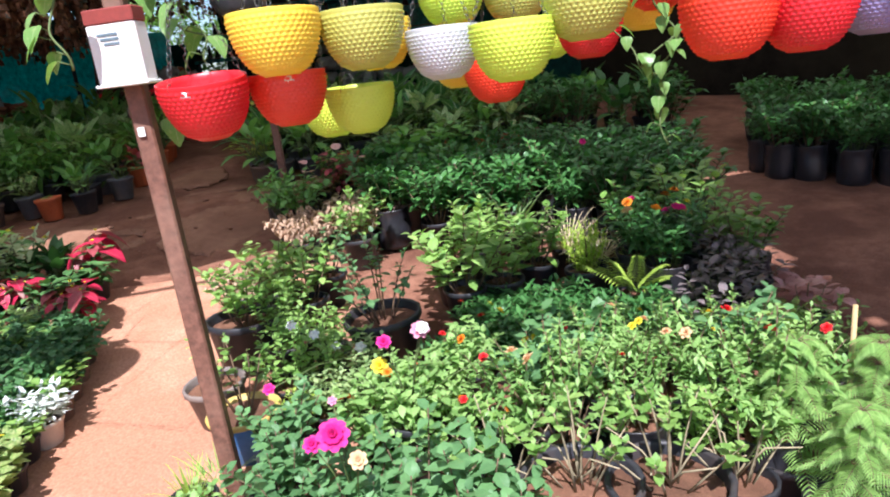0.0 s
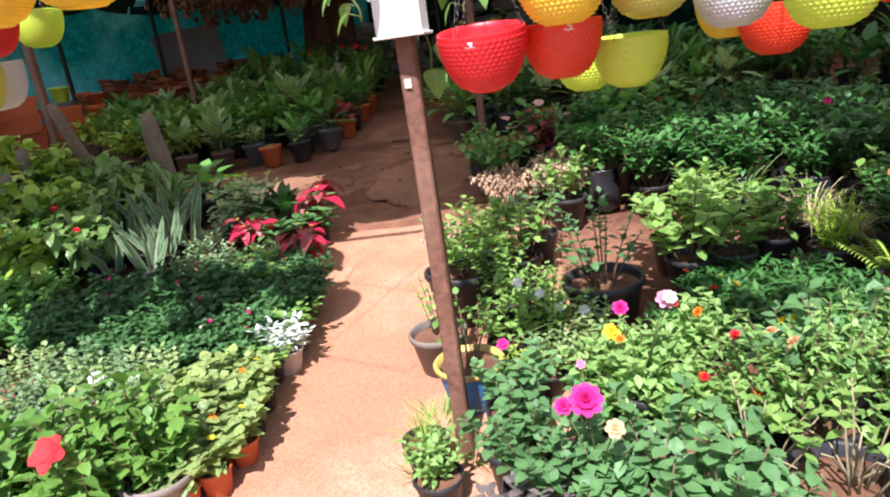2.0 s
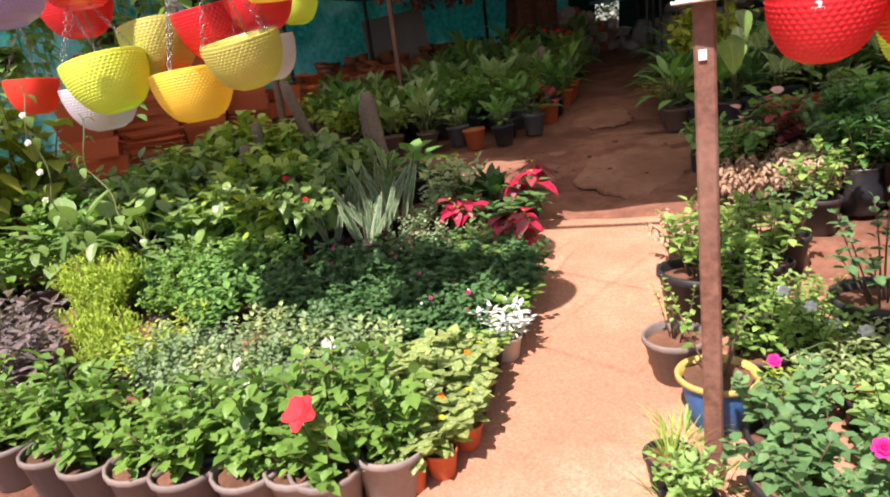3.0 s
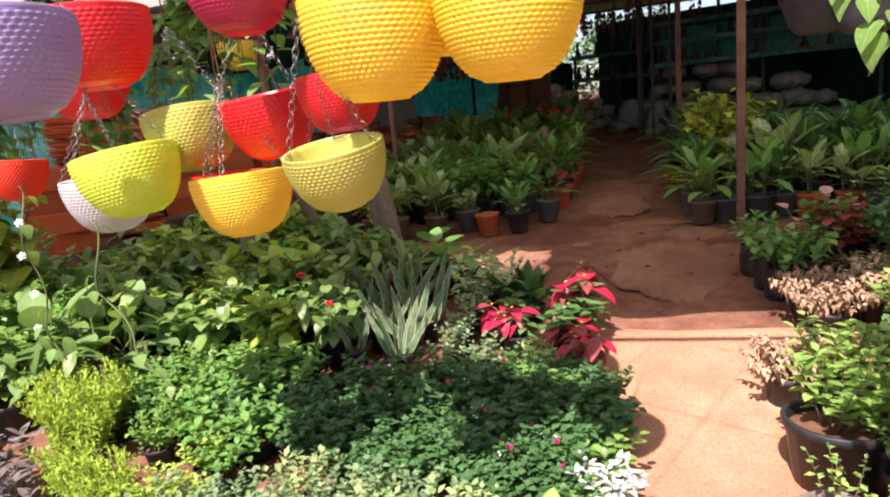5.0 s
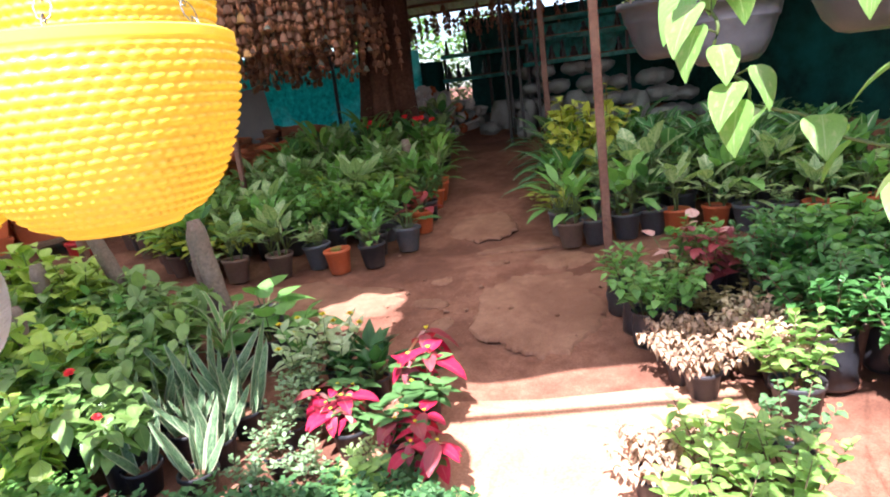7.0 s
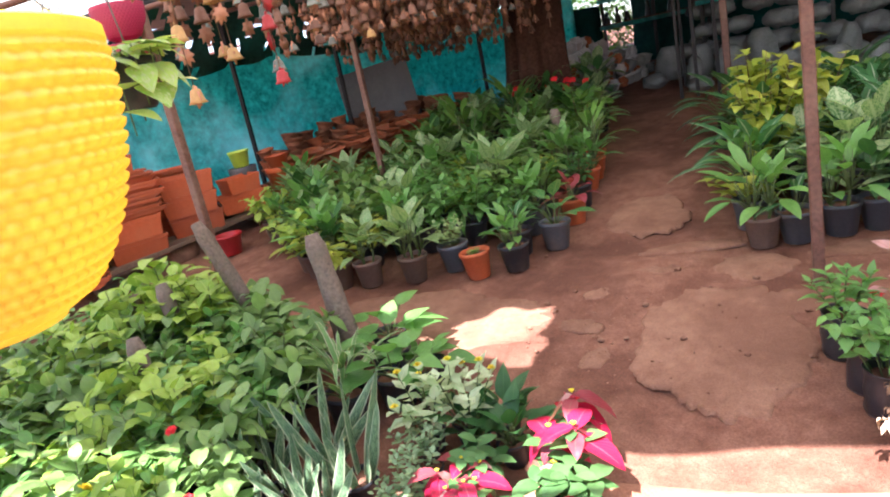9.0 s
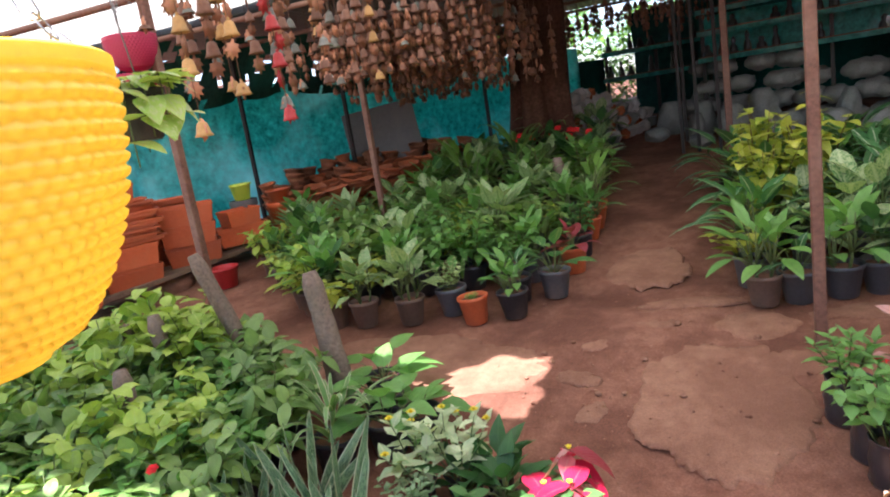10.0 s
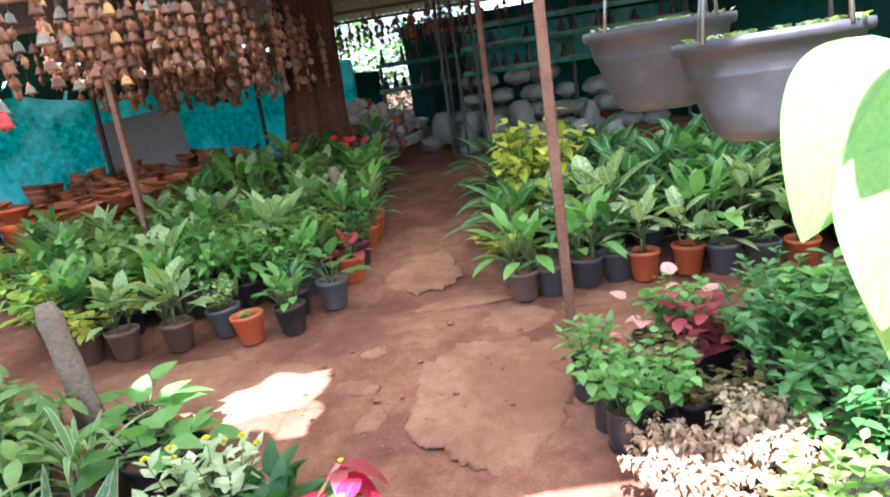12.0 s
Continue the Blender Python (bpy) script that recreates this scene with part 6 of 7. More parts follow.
BOWL, BOWL_NEAR = bowl_mesh(42, 14, 4, 3), bowl_mesh(52, 18, 4, 3)
BOWL_FINE = bowl_mesh(60, 20, 4, 4).mesh("bowl_yellow_large", P_YELLOW)
BOWL_COLOURS = (("yellow", P_YELLOW), ("red", P_RED), ("lime", P_LIME), ("olive", P_OLIVE), ("white", P_WHITE), ("violet", P_VIOLET), ("orange-red", P_ORANGE), ("magenta", P_MAGENTA))
BOWLS = {n: BOWL.mesh("bowl_" + n, m) for n, m in BOWL_COLOURS}
BOWLS_NEAR = {n: BOWL_NEAR.mesh("near_bowl_" + n, m) for n, m in BOWL_COLOURS}
CHAIN, CHAIN_THIN = chain_mesh(0.30, 0.026).mesh("chain", STEEL), chain_mesh(0.30, 0.02, 0.0008).mesh("thin_chain", CHAIN_GREY)
HOOK = tube(Shape(), [(0, 0, 0), (0, 0, 0.5), (0, 0, 1.0)], 0.0028, 6).mesh("hook_wire", STEEL)
STICK = lathe(Shape(), [(0.0, 0.002), (0.85, 0.002), (1.0, 0.0)], 14).mesh("label_sticker", PAPER)


def hanging_bowl(colour, x, y, z, r, hang, tilt=(0.0, 0.0), turn=0.0, sticker=None, deep=1.18, big=False):
    """A bowl whose middle hangs at (x, y, z), on three chains that meet in a hook on the frame at height hang."""
    ob = thing("hanging_pot", x, y, z, f"empty {colour} woven-look plastic hanging pot on chains", "hanging pot", "coloured hanging pots")
    ob.matrix_basis = pose(x, y, z, tilt[0], tilt[1], turn)
    rim = r * (1.13 * deep - 1.0)
    part("bowl", BOWL_FINE if big and colour == "yellow" else (BOWLS_NEAR if big else BOWLS)[colour], None, ob, at=Matrix.Translation((0, 0, rim)) @ Matrix.Diagonal((r, r, r * deep, 1)))
    top = np.array((0, 0, rim + 0.285))
    for k in range(3):
        a = 2.094 * k + 0.5
        foot = np.array((r * 0.985 * math.cos(a), r * 0.985 * math.sin(a), rim - 0.008))
        d = Vector(top - foot)
        part("chain", CHAIN if r > 0.11 else CHAIN_THIN, None, ob, at=Matrix.Translation(foot) @ d.to_track_quat("Z", "Y").to_matrix().to_4x4() @ Matrix.Diagonal((1, 1, d.length / 0.30, 1)))
    if hang > z + top[2] + 0.02:
        part("hook", HOOK, None, ob, at=Matrix.Translation(top - (0, 0, 0.01)) @ Matrix.Diagonal((1, 1, hang - z - top[2] + 0.01, 1)))
    if sticker is not None:
        a, h = radians(sticker - turn), 0.12 * r
        part("label_sticker", STICK, None, ob, "round price sticker", at=Matrix.Translation((0.985 * r * math.cos(a), 0.985 * r * math.sin(a), h)) @ Vector((math.cos(a), math.sin(a), -0.25)).to_track_quat("Z", "Y").to_matrix().to_4x4() @ Matrix.Diagonal((0.012, 0.012, 1, 1)))
    return ob


HANG1, HANG2 = 2.42, 2.62
for c, x, y, z, r, tilt, stk in (
    ("red", -0.09, 2.08, 1.535, 0.1, (0, -9), 280), ("yellow", 0.087, 2.136, 1.659, 0.103, (0, 0), None), ("orange-red", 0.045, 2.235, 1.53, 0.094, (0, 0), 300), ("lime", 0.158, 2.42, 1.477, 0.092, (0, -2), None),
    ("lime", -0.02, 2.62, 1.46, 0.095, (0, 0), None), ("olive", 0.244, 2.279, 1.65, 0.102, (0, 0), None), ("yellow", 0.20, 2.5, 1.64, 0.095, (0, 0), None), ("white", 0.40, 2.44, 1.595, 0.095, (0, 0), None),
    ("lime", 0.60, 2.31, 1.58, 0.1, (0, 0), None), ("orange-red", 0.47, 2.80, 1.505, 0.1, (0, 0), None), ("lime", 0.37, 2.72, 1.745, 0.1, (0, 0), None), ("olive", 0.55, 2.80, 1.735, 0.1, (0, 0), None), ("yellow", 0.34, 2.86, 1.55, 0.09, (0, 0), None),
    ("olive", 0.77, 2.34, 1.655, 0.102, (0, 0), None), ("red", 0.76, 2.85, 1.605, 0.1, (0, 0), None), ("orange-red", 0.96, 2.85, 1.72, 0.1, (0, 0), None), ("yellow", 0.93, 3.05, 1.67, 0.1, (0, 0), None), ("lime", 1.10, 2.88, 1.70, 0.09, (0, 0), None),
    ("orange-red", 1.07, 2.31, 1.575, 0.1, (0, 0), None), ("red", 1.235, 2.35, 1.57, 0.098, (0, 0), 262), ("violet", 1.46, 2.62, 1.585, 0.1, (0, 0), None), ("red", 1.36, 2.62, 1.64, 0.1, (0, 0), None), ("lime", 0.62, 3.05, 1.60, 0.085, (0, 0), None)):
    hanging_bowl(c, x, y, z, r, HANG1, tilt, rng.uniform(0, 120), stk)
for c, x, y, z, r, tilt, deep in (
    ("yellow", -1.475, 1.77, 1.925, 0.166, (0, 0), 1.17), ("yellow", -1.18, 1.876, 1.928, 0.155, (0, 0), 1.12), ("yellow", -1.57, 2.16, 2.072, 0.19, (0, 0), 1.24),
    ("red", -2.12, 1.905, 1.778, 0.146, (-2, -9), 1.16), ("red", -1.76, 1.89, 1.807, 0.115, (0, -4), 1.16), ("yellow", -2.061, 1.738, 1.563, 0.142, (-2, -4), 1.09), ("olive", -1.565, 1.685, 1.635, 0.118, (-2, -12), 1.09), ("white", -1.72, 1.855, 1.632, 0.103, (0, -6), 1.16),
    ("lime", -2.443, 1.585, 1.645, 0.155, (4, -10), 1.12), ("white", -2.80, 1.66, 1.565, 0.15, (0, -4), 1.12), ("olive", -2.485, 1.837, 1.76, 0.151, (-3, -9), 1.12), ("orange-red", -2.32, 1.86, 1.545, 0.125, (0, 0), 1.18),
    ("violet", -2.08, 1.20, 1.95, 0.163, (0, -5), 1.15)):
    hanging_bowl(c, x, y, z, r, HANG2, tilt, rng.uniform(0, 120), None, deep, True)
for c, x, y, z, r, tilt, deep in (
    ("red", -2.516, 1.585, 2.06, 0.172, (0, -3), 1.15), ("magenta", -1.824, 1.659, 2.087, 0.132, (0, 0), 1.18), ("red", -2.93, 1.70, 1.97, 0.155, (0, 0), 1.15), ("orange-red", -3.7, 1.64, 1.642, 0.13, (0, 4), 1.18), ("lime", -2.3, 2.4, 1.86, 0.105, (0, 0), 1.18)):
    hanging_bowl(c, x, y, z, r, HANG2, tilt, rng.uniform(0, 120), None, deep, True)


for c, x, y, z in (("magenta", -4.96, 3.72, 2.72), ("magenta", -5.02, 3.70, 2.50), ("yellow", -5.0, 3.69, 2.36)):
    hanging_bowl(c, x, y, z, 0.15, 3.05, (0, 0), 40)


def pot_rack(x0, x1, y0, y1, z, nx, ny, label):
    ob = thing("pot_rack", x0, y0, z, label, "rack")
    for i in range(nx):
        s = Shape()
        x = (x1 - x0) * i / (nx - 1)
        tube(s, [(x, 0, 0), (x, (y1 - y0) / 2, 0.0), (x, y1 - y0, 0)], 0.0016, 6)
        part("bar", s, RUST, ob)
    for i in range(ny):
        s = Shape()
        y = (y1 - y0) * i / (ny - 1)
        tube(s, [(0, y, 0.004), ((x1 - x0) / 2, y, 0.004), (x1 - x0, y, 0.004)], 0.0022, 6)
        part("bar", s, RUST, ob)


pot_rack(-0.42, 2.8, 2.0, 3.3, HANG1, 9, 3, "iron frame of bars from which the coloured pots hang")
pot_rack(-4.0, -0.36, 1.0, 2.3, HANG2, 9, 3, "iron frame of bars from which the large coloured pots hang")


# ---- grey hanging planters ----
beam("wire", (-2.6, 2.72, 2.95), (2.75, 5.0, 2.95), 0.004, "thin wire from which the grey planters hang", DARK_IRON)

def hanging_planter(x, y, z, w, turn, hang, plants=True):
    """A long half-round planter with a flat rim, on four straps."""
    ob = thing("hanging_planter", x, y, z, "grey plastic half-round planter hanging on wire straps", "planter", "grey hanging planters", turn)
    s = Shape()
    lathe(s, [(0, -1.15), (0.40, -1.15), (0.52, -1.12), (0.64, -1.0), (0.76, -0.75), (0.86, -0.42), (0.9, -0.38), (0.905, -0.36), (0.96, -0.10), (1.03, -0.09), (1.05, -0.02), (1.04, 0.04), (0.98, 0.045), (0.94, 0.0), (0.84, -0.4), (0.3, -0.5)], 40, squash=0.62)
    part("body", s, PLANTER_GREY, ob, at=Matrix.Diagonal((w, w, w, 1)))
    s = Shape()
    lathe(s, [(0.9, -0.06), (0.5, -0.04), (0, -0.03)], 20, squash=0.62)
    part("soil", s, SOIL, ob, at=Matrix.Diagonal((w, w, w, 1)))
    for sx in (-1, 1):
        for sy in (-1, 1):
            s = Shape()
            tube(s, [(sx * w * 0.72, sy * w * 0.46, 0.0), (sx * w * 0.70, sy * w * 0.44, 0.06), (0.0, 0.0, hang - z)], [0.005, 0.003, 0.003], 6)
            part("strap", s, STEEL, ob)
    if plants:
        a = Shape()
        for k in range(70):
            px, py = rng.uniform(-0.9, 0.9) * w, rng.uniform(-0.5, 0.5) * w
            leaf(a, (px, py, 0.005), unit(rng.uniform(0, 6.28), 0.7), (0, 0, 1), 0.022, 0.014, "oval", 0.3, 0.2, 2)
        tagged(part("seedling", a, L_CREAM, ob), kind="stuff")
    return ob


hanging_planter(-0.765, 3.48, 2.035, 0.15, 8, 2.95)
hanging_planter(-1.0, 3.86, 2.095, 0.165, 12, 2.95)
hanging_planter(-1.13, 3.75, 2.42, 0.17, 20, 2.95)
pothos_pot = hanging_planter(-0.42, 2.55, 2.06, 0.15, 30, 2.42, False)


# ---- trailing vines, each leaf its own part ----
def heart_leaf_mesh(seed):
    s = Shape()
    leaf(s, (0, 0, 0), (1, 0, 0), (0, 0, 1), 1.0, 0.8, "heart", 0.35, 0.16, 24, 0.006 * seed)
    return s


HEARTS = [heart_leaf_mesh(k).mesh("heart_leaf", L_POTHOS) for k in range(3)]


def vine(path, leaf_size, every, label, up_from, seed=0, category="vine", facing=None):
    """A thin stem along path with heart-shaped leaves that hang from short stalks."""
    r = np.random.default_rng(seed)
    p = np.array(path, float)
    ob = thing("trailing_vine", *p[0], label, category)
    t = np.linspace(0, len(p) - 1, 7 * len(p))
    q = np.stack([np.interp(t, np.arange(len(p)), p[:, i]) for i in range(3)], 1) - p[0]
    q += 0.012 * np.stack([np.sin(t * 5 + seed), np.cos(t * 4), 0 * t], 1) * (t > 0.05)[:, None]
    s = Shape()
    tube(s, q, 0.0028, 6)
    part("stem", s, STEM, ob)
    n = int(np.linalg.norm(np.diff(q, axis=0), axis=1).sum() / every)
    for k in range(n):
        at = q[int((k + 0.7) / n * (len(q) - 1))]
        az = r.uniform(0, 6.28) if facing is None else facing + r.normal(0, 0.9)
        d = Vector(unit(az, r.uniform(-1.2, -0.5)))
        stalk = Vector(unit(az, 0.35)) * leaf_size * 0.45
        s = Shape()
        tube(s, [at, at + np.array(stalk) * 0.6, at + np.array(stalk)], 0.0016, 4)
        stalk_ob = part("stalk", s, STEM, ob)
        size = leaf_size * r.uniform(0.75, 1.15)
        side = d.cross(Vector(unit(az, 0.6))).normalized()
        nor = side.cross(d).normalized()
        m = Matrix((d, -side, nor)).transposed().to_4x4()
        part("leaf", HEARTS[k % 3], None, stalk_ob, at=Matrix.Translation(Vector(at) + stalk) @ m @ Matrix.Diagonal((size, size, size, 1)))
    return ob


PALE_HEART = heart_leaf_mesh(0).mesh("pale_heart_leaf", L_PEACE)


def lone_leaf(vine_ob, at, way, up, size):
    """One leaf set singly on a vine: its tip lies along way, its upper face towards up."""
    d = Vector(way).normalized()
    side = d.cross(Vector(up)).normalized()
    m = Matrix((d, -side, side.cross(d))).transposed().to_4x4()
    part("leaf", PALE_HEART, None, vine_ob, at=Matrix.Translation(Vector(at) - vine_ob.matrix_basis.translation) @ m @ Matrix.Diagonal((size, size, size, 1)))


v1 = vine([(-0.47, 2.55, 2.06), (-0.62, 2.58, 2.03), (-0.67, 2.62, 1.95), (-0.655, 2.63, 1.86), (-0.60, 2.63, 1.80), (-0.52, 2.64, 1.76), (-0.40, 2.67, 1.70)], 0.09, 0.05, "trailing pothos with yellow-green heart-shaped leaves", 0, 3, facing=-1.9)
vine([(-0.36, 2.5, 2.08), (-0.34, 2.42, 2.0), (-0.33, 2.42, 1.86), (-0.32, 2.45, 1.72), (-0.30, 2.46, 1.62)], 0.08, 0.055, "trailing pothos stem with pale heart-shaped leaves", 0, 4, facing=-1.7)
# Unseen stem, added to throw leaf shade on the grey planters.
vine([(-1.32, 3.22, 2.62), (-1.1, 3.27, 2.56), (-0.9, 3.31, 2.58), (-0.7, 3.36, 2.52), (-0.5, 3.42, 2.56)], 0.10, 0.085, "pothos stem with heart-shaped leaves trained along the wire", 0, 15)
# Unseen leaf, added sunward of the next one to shade part of it.
lone_leaf(v1, (-0.64, 2.56, 2.10), (-0.05, -0.05, -0.04), (0.1, -0.6, 0.8), 0.10)
lone_leaf(v1, (-0.69, 2.645, 2.014), (-0.066, -0.045, -0.09), (-0.62, -0.75, -0.05), 0.122)
vine([(0.93, 2.72, 1.85), (0.94, 2.7, 1.66), (1.0, 2.7, 1.52), (0.94, 2.72, 1.40), (0.97, 2.7, 1.24)], 0.05, 0.04, "thin climbing vine hanging between the pots", 0, 5)
vine([(0.80, 2.72, 1.85), (0.82, 2.72, 1.6), (0.9, 2.7, 1.46), (1.04, 2.7, 1.58), (1.1, 2.72, 1.72)], 0.05, 0.05, "thin looping vine hanging between the pots", 0, 6)
vine([(-0.40, 2.1, 2.2), (-0.42, 2.06, 1.9), (-0.38, 2.0, 1.72), (-0.35, 1.98, 1.62)], 0.07, 0.05, "climbing vine with heart-shaped leaves beside the sign", 0, 7, facing=-1.8)
vine([(-0.40, 2.28, 1.9), (-0.38, 2.3, 1.6), (-0.36, 2.32, 1.44)], 0.08, 0.09, "climbing vine with blue-green leaves behind the iron post", 0, 8, facing=-1.6)


fv = vine([(-2.5, 1.3, 1.62), (-2.48, 1.28, 1.45), (-2.5, 1.3, 1.25), (-2.46, 1.3, 1.1)], 0.04, 0.07, "thin vine with white flowers hanging from a pot", 0, 11)
for k, z in enumerate((1.52, 1.42, 1.31, 1.2)):
    e = Shape()
    blossom(e, (0, 0, 0), 0.028, 5, 2, 0.4, "petal", (0.6, -0.6, 0.4), 0.9)
    part("flower", e, F_WHITE, fv, "white flower", at=Matrix.Translation((0.02 * (-1) ** k, -0.025, z - 1.62)))
vine([(-2.35, 1.42, 1.5), (-2.33, 1.4, 1.3), (-2.22, 1.42, 1.15), (-2.1, 1.45, 1.02)], 0.04, 0.06, "thin leafy vine hanging below the pots", 0, 12)


def pothos_basket(x, y, z, hang, material, reach, strands, label):
    """A small hanging pot with strands of heart-shaped leaves that fall over its rim."""
    ob = thing("hanging_basket", x, y, z, label, "hanging plant", "hanging pots of pothos")
    part("pot", POTS["smallblack"][1], None, ob, at=Matrix.Diagonal((1, 1, 0.9, 1)))
    s = Shape()
    tube(s, [(0.07, 0, 0.1), (0, 0, 0.4), (0, 0, hang - z)], 0.002, 5)
    part("hook", s, STEEL, ob)
    a, b = Shape(), Shape()
    for k in range(strands):
        az = 6.28 * k / strands
        t = np.linspace(0, 1, 8)
        n = rng.uniform(0.3, 1.0) * reach
        pts = np.stack([0.09 * np.minimum(1, t * 3) * math.cos(az), 0.09 * np.minimum(1, t * 3) * math.sin(az), 0.13 + 0.05 * np.sin(t * 3) - n * t**1.5], 1)
        tube(b, pts, 0.002, 4)
        for j in range(int(4 + n * 18)):
            u = (j + 0.5) / (4 + n * 18)
            at = np.array([np.interp(u, t, pts[:, i]) for i in range(3)])
            size = rng.uniform(0.75, 1.15)
            leaf(a, at, unit(az + rng.normal(0, 0.9), rng.uniform(-0.8, 0.4)), (0, 0, 1), 0.08 * size, 0.066 * size, "heart", 0.3, 0.1, 8)
    part("foliage", a, material, ob)
    tagged(part("stem", b, STEM, ob), kind="stuff")


pothos_basket(-2.44, 2.70, 2.09, 3.05, L_NEON, 0.24, 12, "black hanging pot full of golden trailing pothos")
for x, y, z in ((-3.45, 2.3, 2.15), (-3.95, 2.2, 2.1), (-2.95, 2.2, 2.2), (-4.3, 1.85, 2.05), (-2.62, 2.26, 2.28), (-3.75, 1.95, 2.3), (-4.1, 1.62, 1.75), (-3.62, 2.02, 1.82)):
    pothos_basket(x, y, z, 3.05, L_POTHOS, 0.6, 14, "black hanging pot with long trailing green pothos")


# ---- cut stems standing in the bed ----
def cut_stem(x0, y0, x1, y1, z1, r, label):
    z0 = ground_z(x0, y0)
    s = Shape()
    n = 12
    pts = np.array([(x0 + (x1 - x0) * k, y0 + (y1 - y0) * k, z0 - 0.05 + (z1 - z0 + 0.05) * k) for k in np.linspace(0, 1, n)]) - (x0, y0, z0)
    rad = r * (1.12 - 0.15 * np.linspace(0, 1, n)) * (1 + 0.05 * np.sin(np.arange(n) * 2.1))
    rad[-1] *= 0.72
    tube(s, pts, rad, 14)
    ob = part("cut_stem", s, STUMP)
    ob.matrix_basis = Matrix.Translation((x0, y0, z0))
    return tagged(ob, label, "stump", "cut stems in the bed")


cut_stem(-3.58, 3.86, -3.74, 3.864, 1.345, 0.055, "thick grey cut stem with rough bark in the bed")
cut_stem(-4.2, 3.75, -4.31, 3.52, 1.50, 0.045, "leaning grey-brown cut stem in the bed")
cut_stem(-3.9, 4.0, -3.98, 4.02, 1.26, 0.05, "short grey cut stem behind the leaves")
cut_stem(-4.4, 3.3, -4.43, 3.28, 1.22, 0.045, "short grey cut stem among lime leaves")
cut_stem(-4.65, 3.2, -4.68, 3.2, 1.16, 0.04, "short grey cut stem among lime leaves")
cut_stem(-4.05, 2.95, -4.06, 2.95, 1.10, 0.045, "short dark cut stem among lime leaves")
cut_stem(-4.25, 6.9, -4.27, 6.9, 1.50, 0.05, "brown cut stem among the shade plants")


# ---- the big tree ----
def build_tree():
    x, y = -5.62, 8.55
    z0 = ground_z(x, y)
    ob = thing("tree", x, y, z0, "thick fluted brown tree trunk rising through the roof", "tree")
    n, m = 26, 90
    v = []
    for k in range(n):
        t = k / (n - 1)
        h = -0.1 + 4.2 * t
        base = 0.26 + 0.22 * math.exp(-h * 2.2) + 0.05 * t
        for i in range(m):
            a = 2 * np.pi * i / m
            f = 1.12 - 0.55 * abs(math.sin(2.5 * a + 0.25 * h)) ** 5 + 0.12 * math.sin(7 * a - 0.4 * h + 1) + 0.05 * noise.noise(Vector((3 * math.cos(a), 3 * math.sin(a), 2 * h)))
            v.append((base * f * math.cos(a) + 0.06 * h, base * f * math.sin(a), h))
    part("trunk", Shape().add(v, grid_faces(n, m, True)), BARK, ob)
    for k in range(5):
        a = k * 1.3
        s = Shape()
        tube(s, [(0.2 + 0.15 * math.cos(a), 0.15 * math.sin(a), 3.4), (0.2 + 0.9 * math.cos(a), 0.9 * math.sin(a), 4.4), (0.2 + 2.0 * math.cos(a), 2.0 * math.sin(a), 5.2)], [0.17, 0.12, 0.06], 9)
        part("limb", s, BARK, ob)
    a = Shape()
    for k in range(2600):
        az, rr = rng.uniform(0, 6.28), 3.2 * math.sqrt(rng.uniform(0, 1))
        leaf(a, (0.2 + rr * math.cos(az), rr * math.sin(az), 4.3 + 1.6 * rng.uniform(0, 1) * (1.2 - rr / 3.6) + 0.5 * noise.noise(Vector((rr * math.cos(az), rr * math.sin(az), 0)))), unit(rng.uniform(0, 6.28), rng.uniform(-0.5, 0.5)), (0, 0, 1), 0.2, 0.11, "oval", 0.3, 0.2, 2)
    part("crown", a, L_DARK, ob)


build_tree()


# ---- clay bells ----
def bell_shape(r):
    s = Shape()
    lathe(s, [(0.0, 1.75 * r), (0.25 * r, 1.72 * r), (0.55 * r, 1.5 * r), (0.68 * r, 1.0 * r), (0.78 * r, 0.45 * r), (1.05 * r, 0.0), (0.98 * r, 0.0), (0.7 * r, 0.45 * r), (0.55 * r, 1.0 * r), (0.0, 1.4 * r)], 10)
    lathe(s, [(0.0, 2.1 * r), (0.16 * r, 2.05 * r), (0.18 * r, 1.85 * r), (0.1 * r, 1.72 * r)], 6)
    return s


def tag_shape(r):
    """A flat clay tag like a maple leaf: a stalk, two shoulders and three points."""
    s = Shape()
    half = [(0.10, 1.5), (0.14, 1.15), (0.55, 1.05), (0.50, 0.75), (0.78, 0.35), (0.45, 0.30), (0.50, -0.25), (0.20, -0.02), (0.0, -0.55)]
    out = half + [(-x, z) for x, z in half[-2::-1]]
    v = [(x * r, d * 0.1 * r, (z - 1.5) * r) for d in (-1, 1) for x, z in out]
    k = len(out)
    return s.add(v, [tuple(range(k)), tuple(range(k, 2 * k))[::-1]] + [(i, i + k, (i + 1) % k + k, (i + 1) % k) for i in range(k)])


BELLS = [bell_shape(0.038).mesh("bell", m) for m in (BELL_TAN, BELL_YELLOW, BELL_GREY, BELL_RED)]
TAGS = [tag_shape(0.044).mesh("tag", m) for m in (BELL_TAG, BELL_TAG, BELL_TAG, BELL_RED)]
CORD_ME = tube(Shape(), [(0, 0, 0), (0, 0, 0.5), (0, 0, 1)], 0.0018, 4).mesh("cord", CORD)


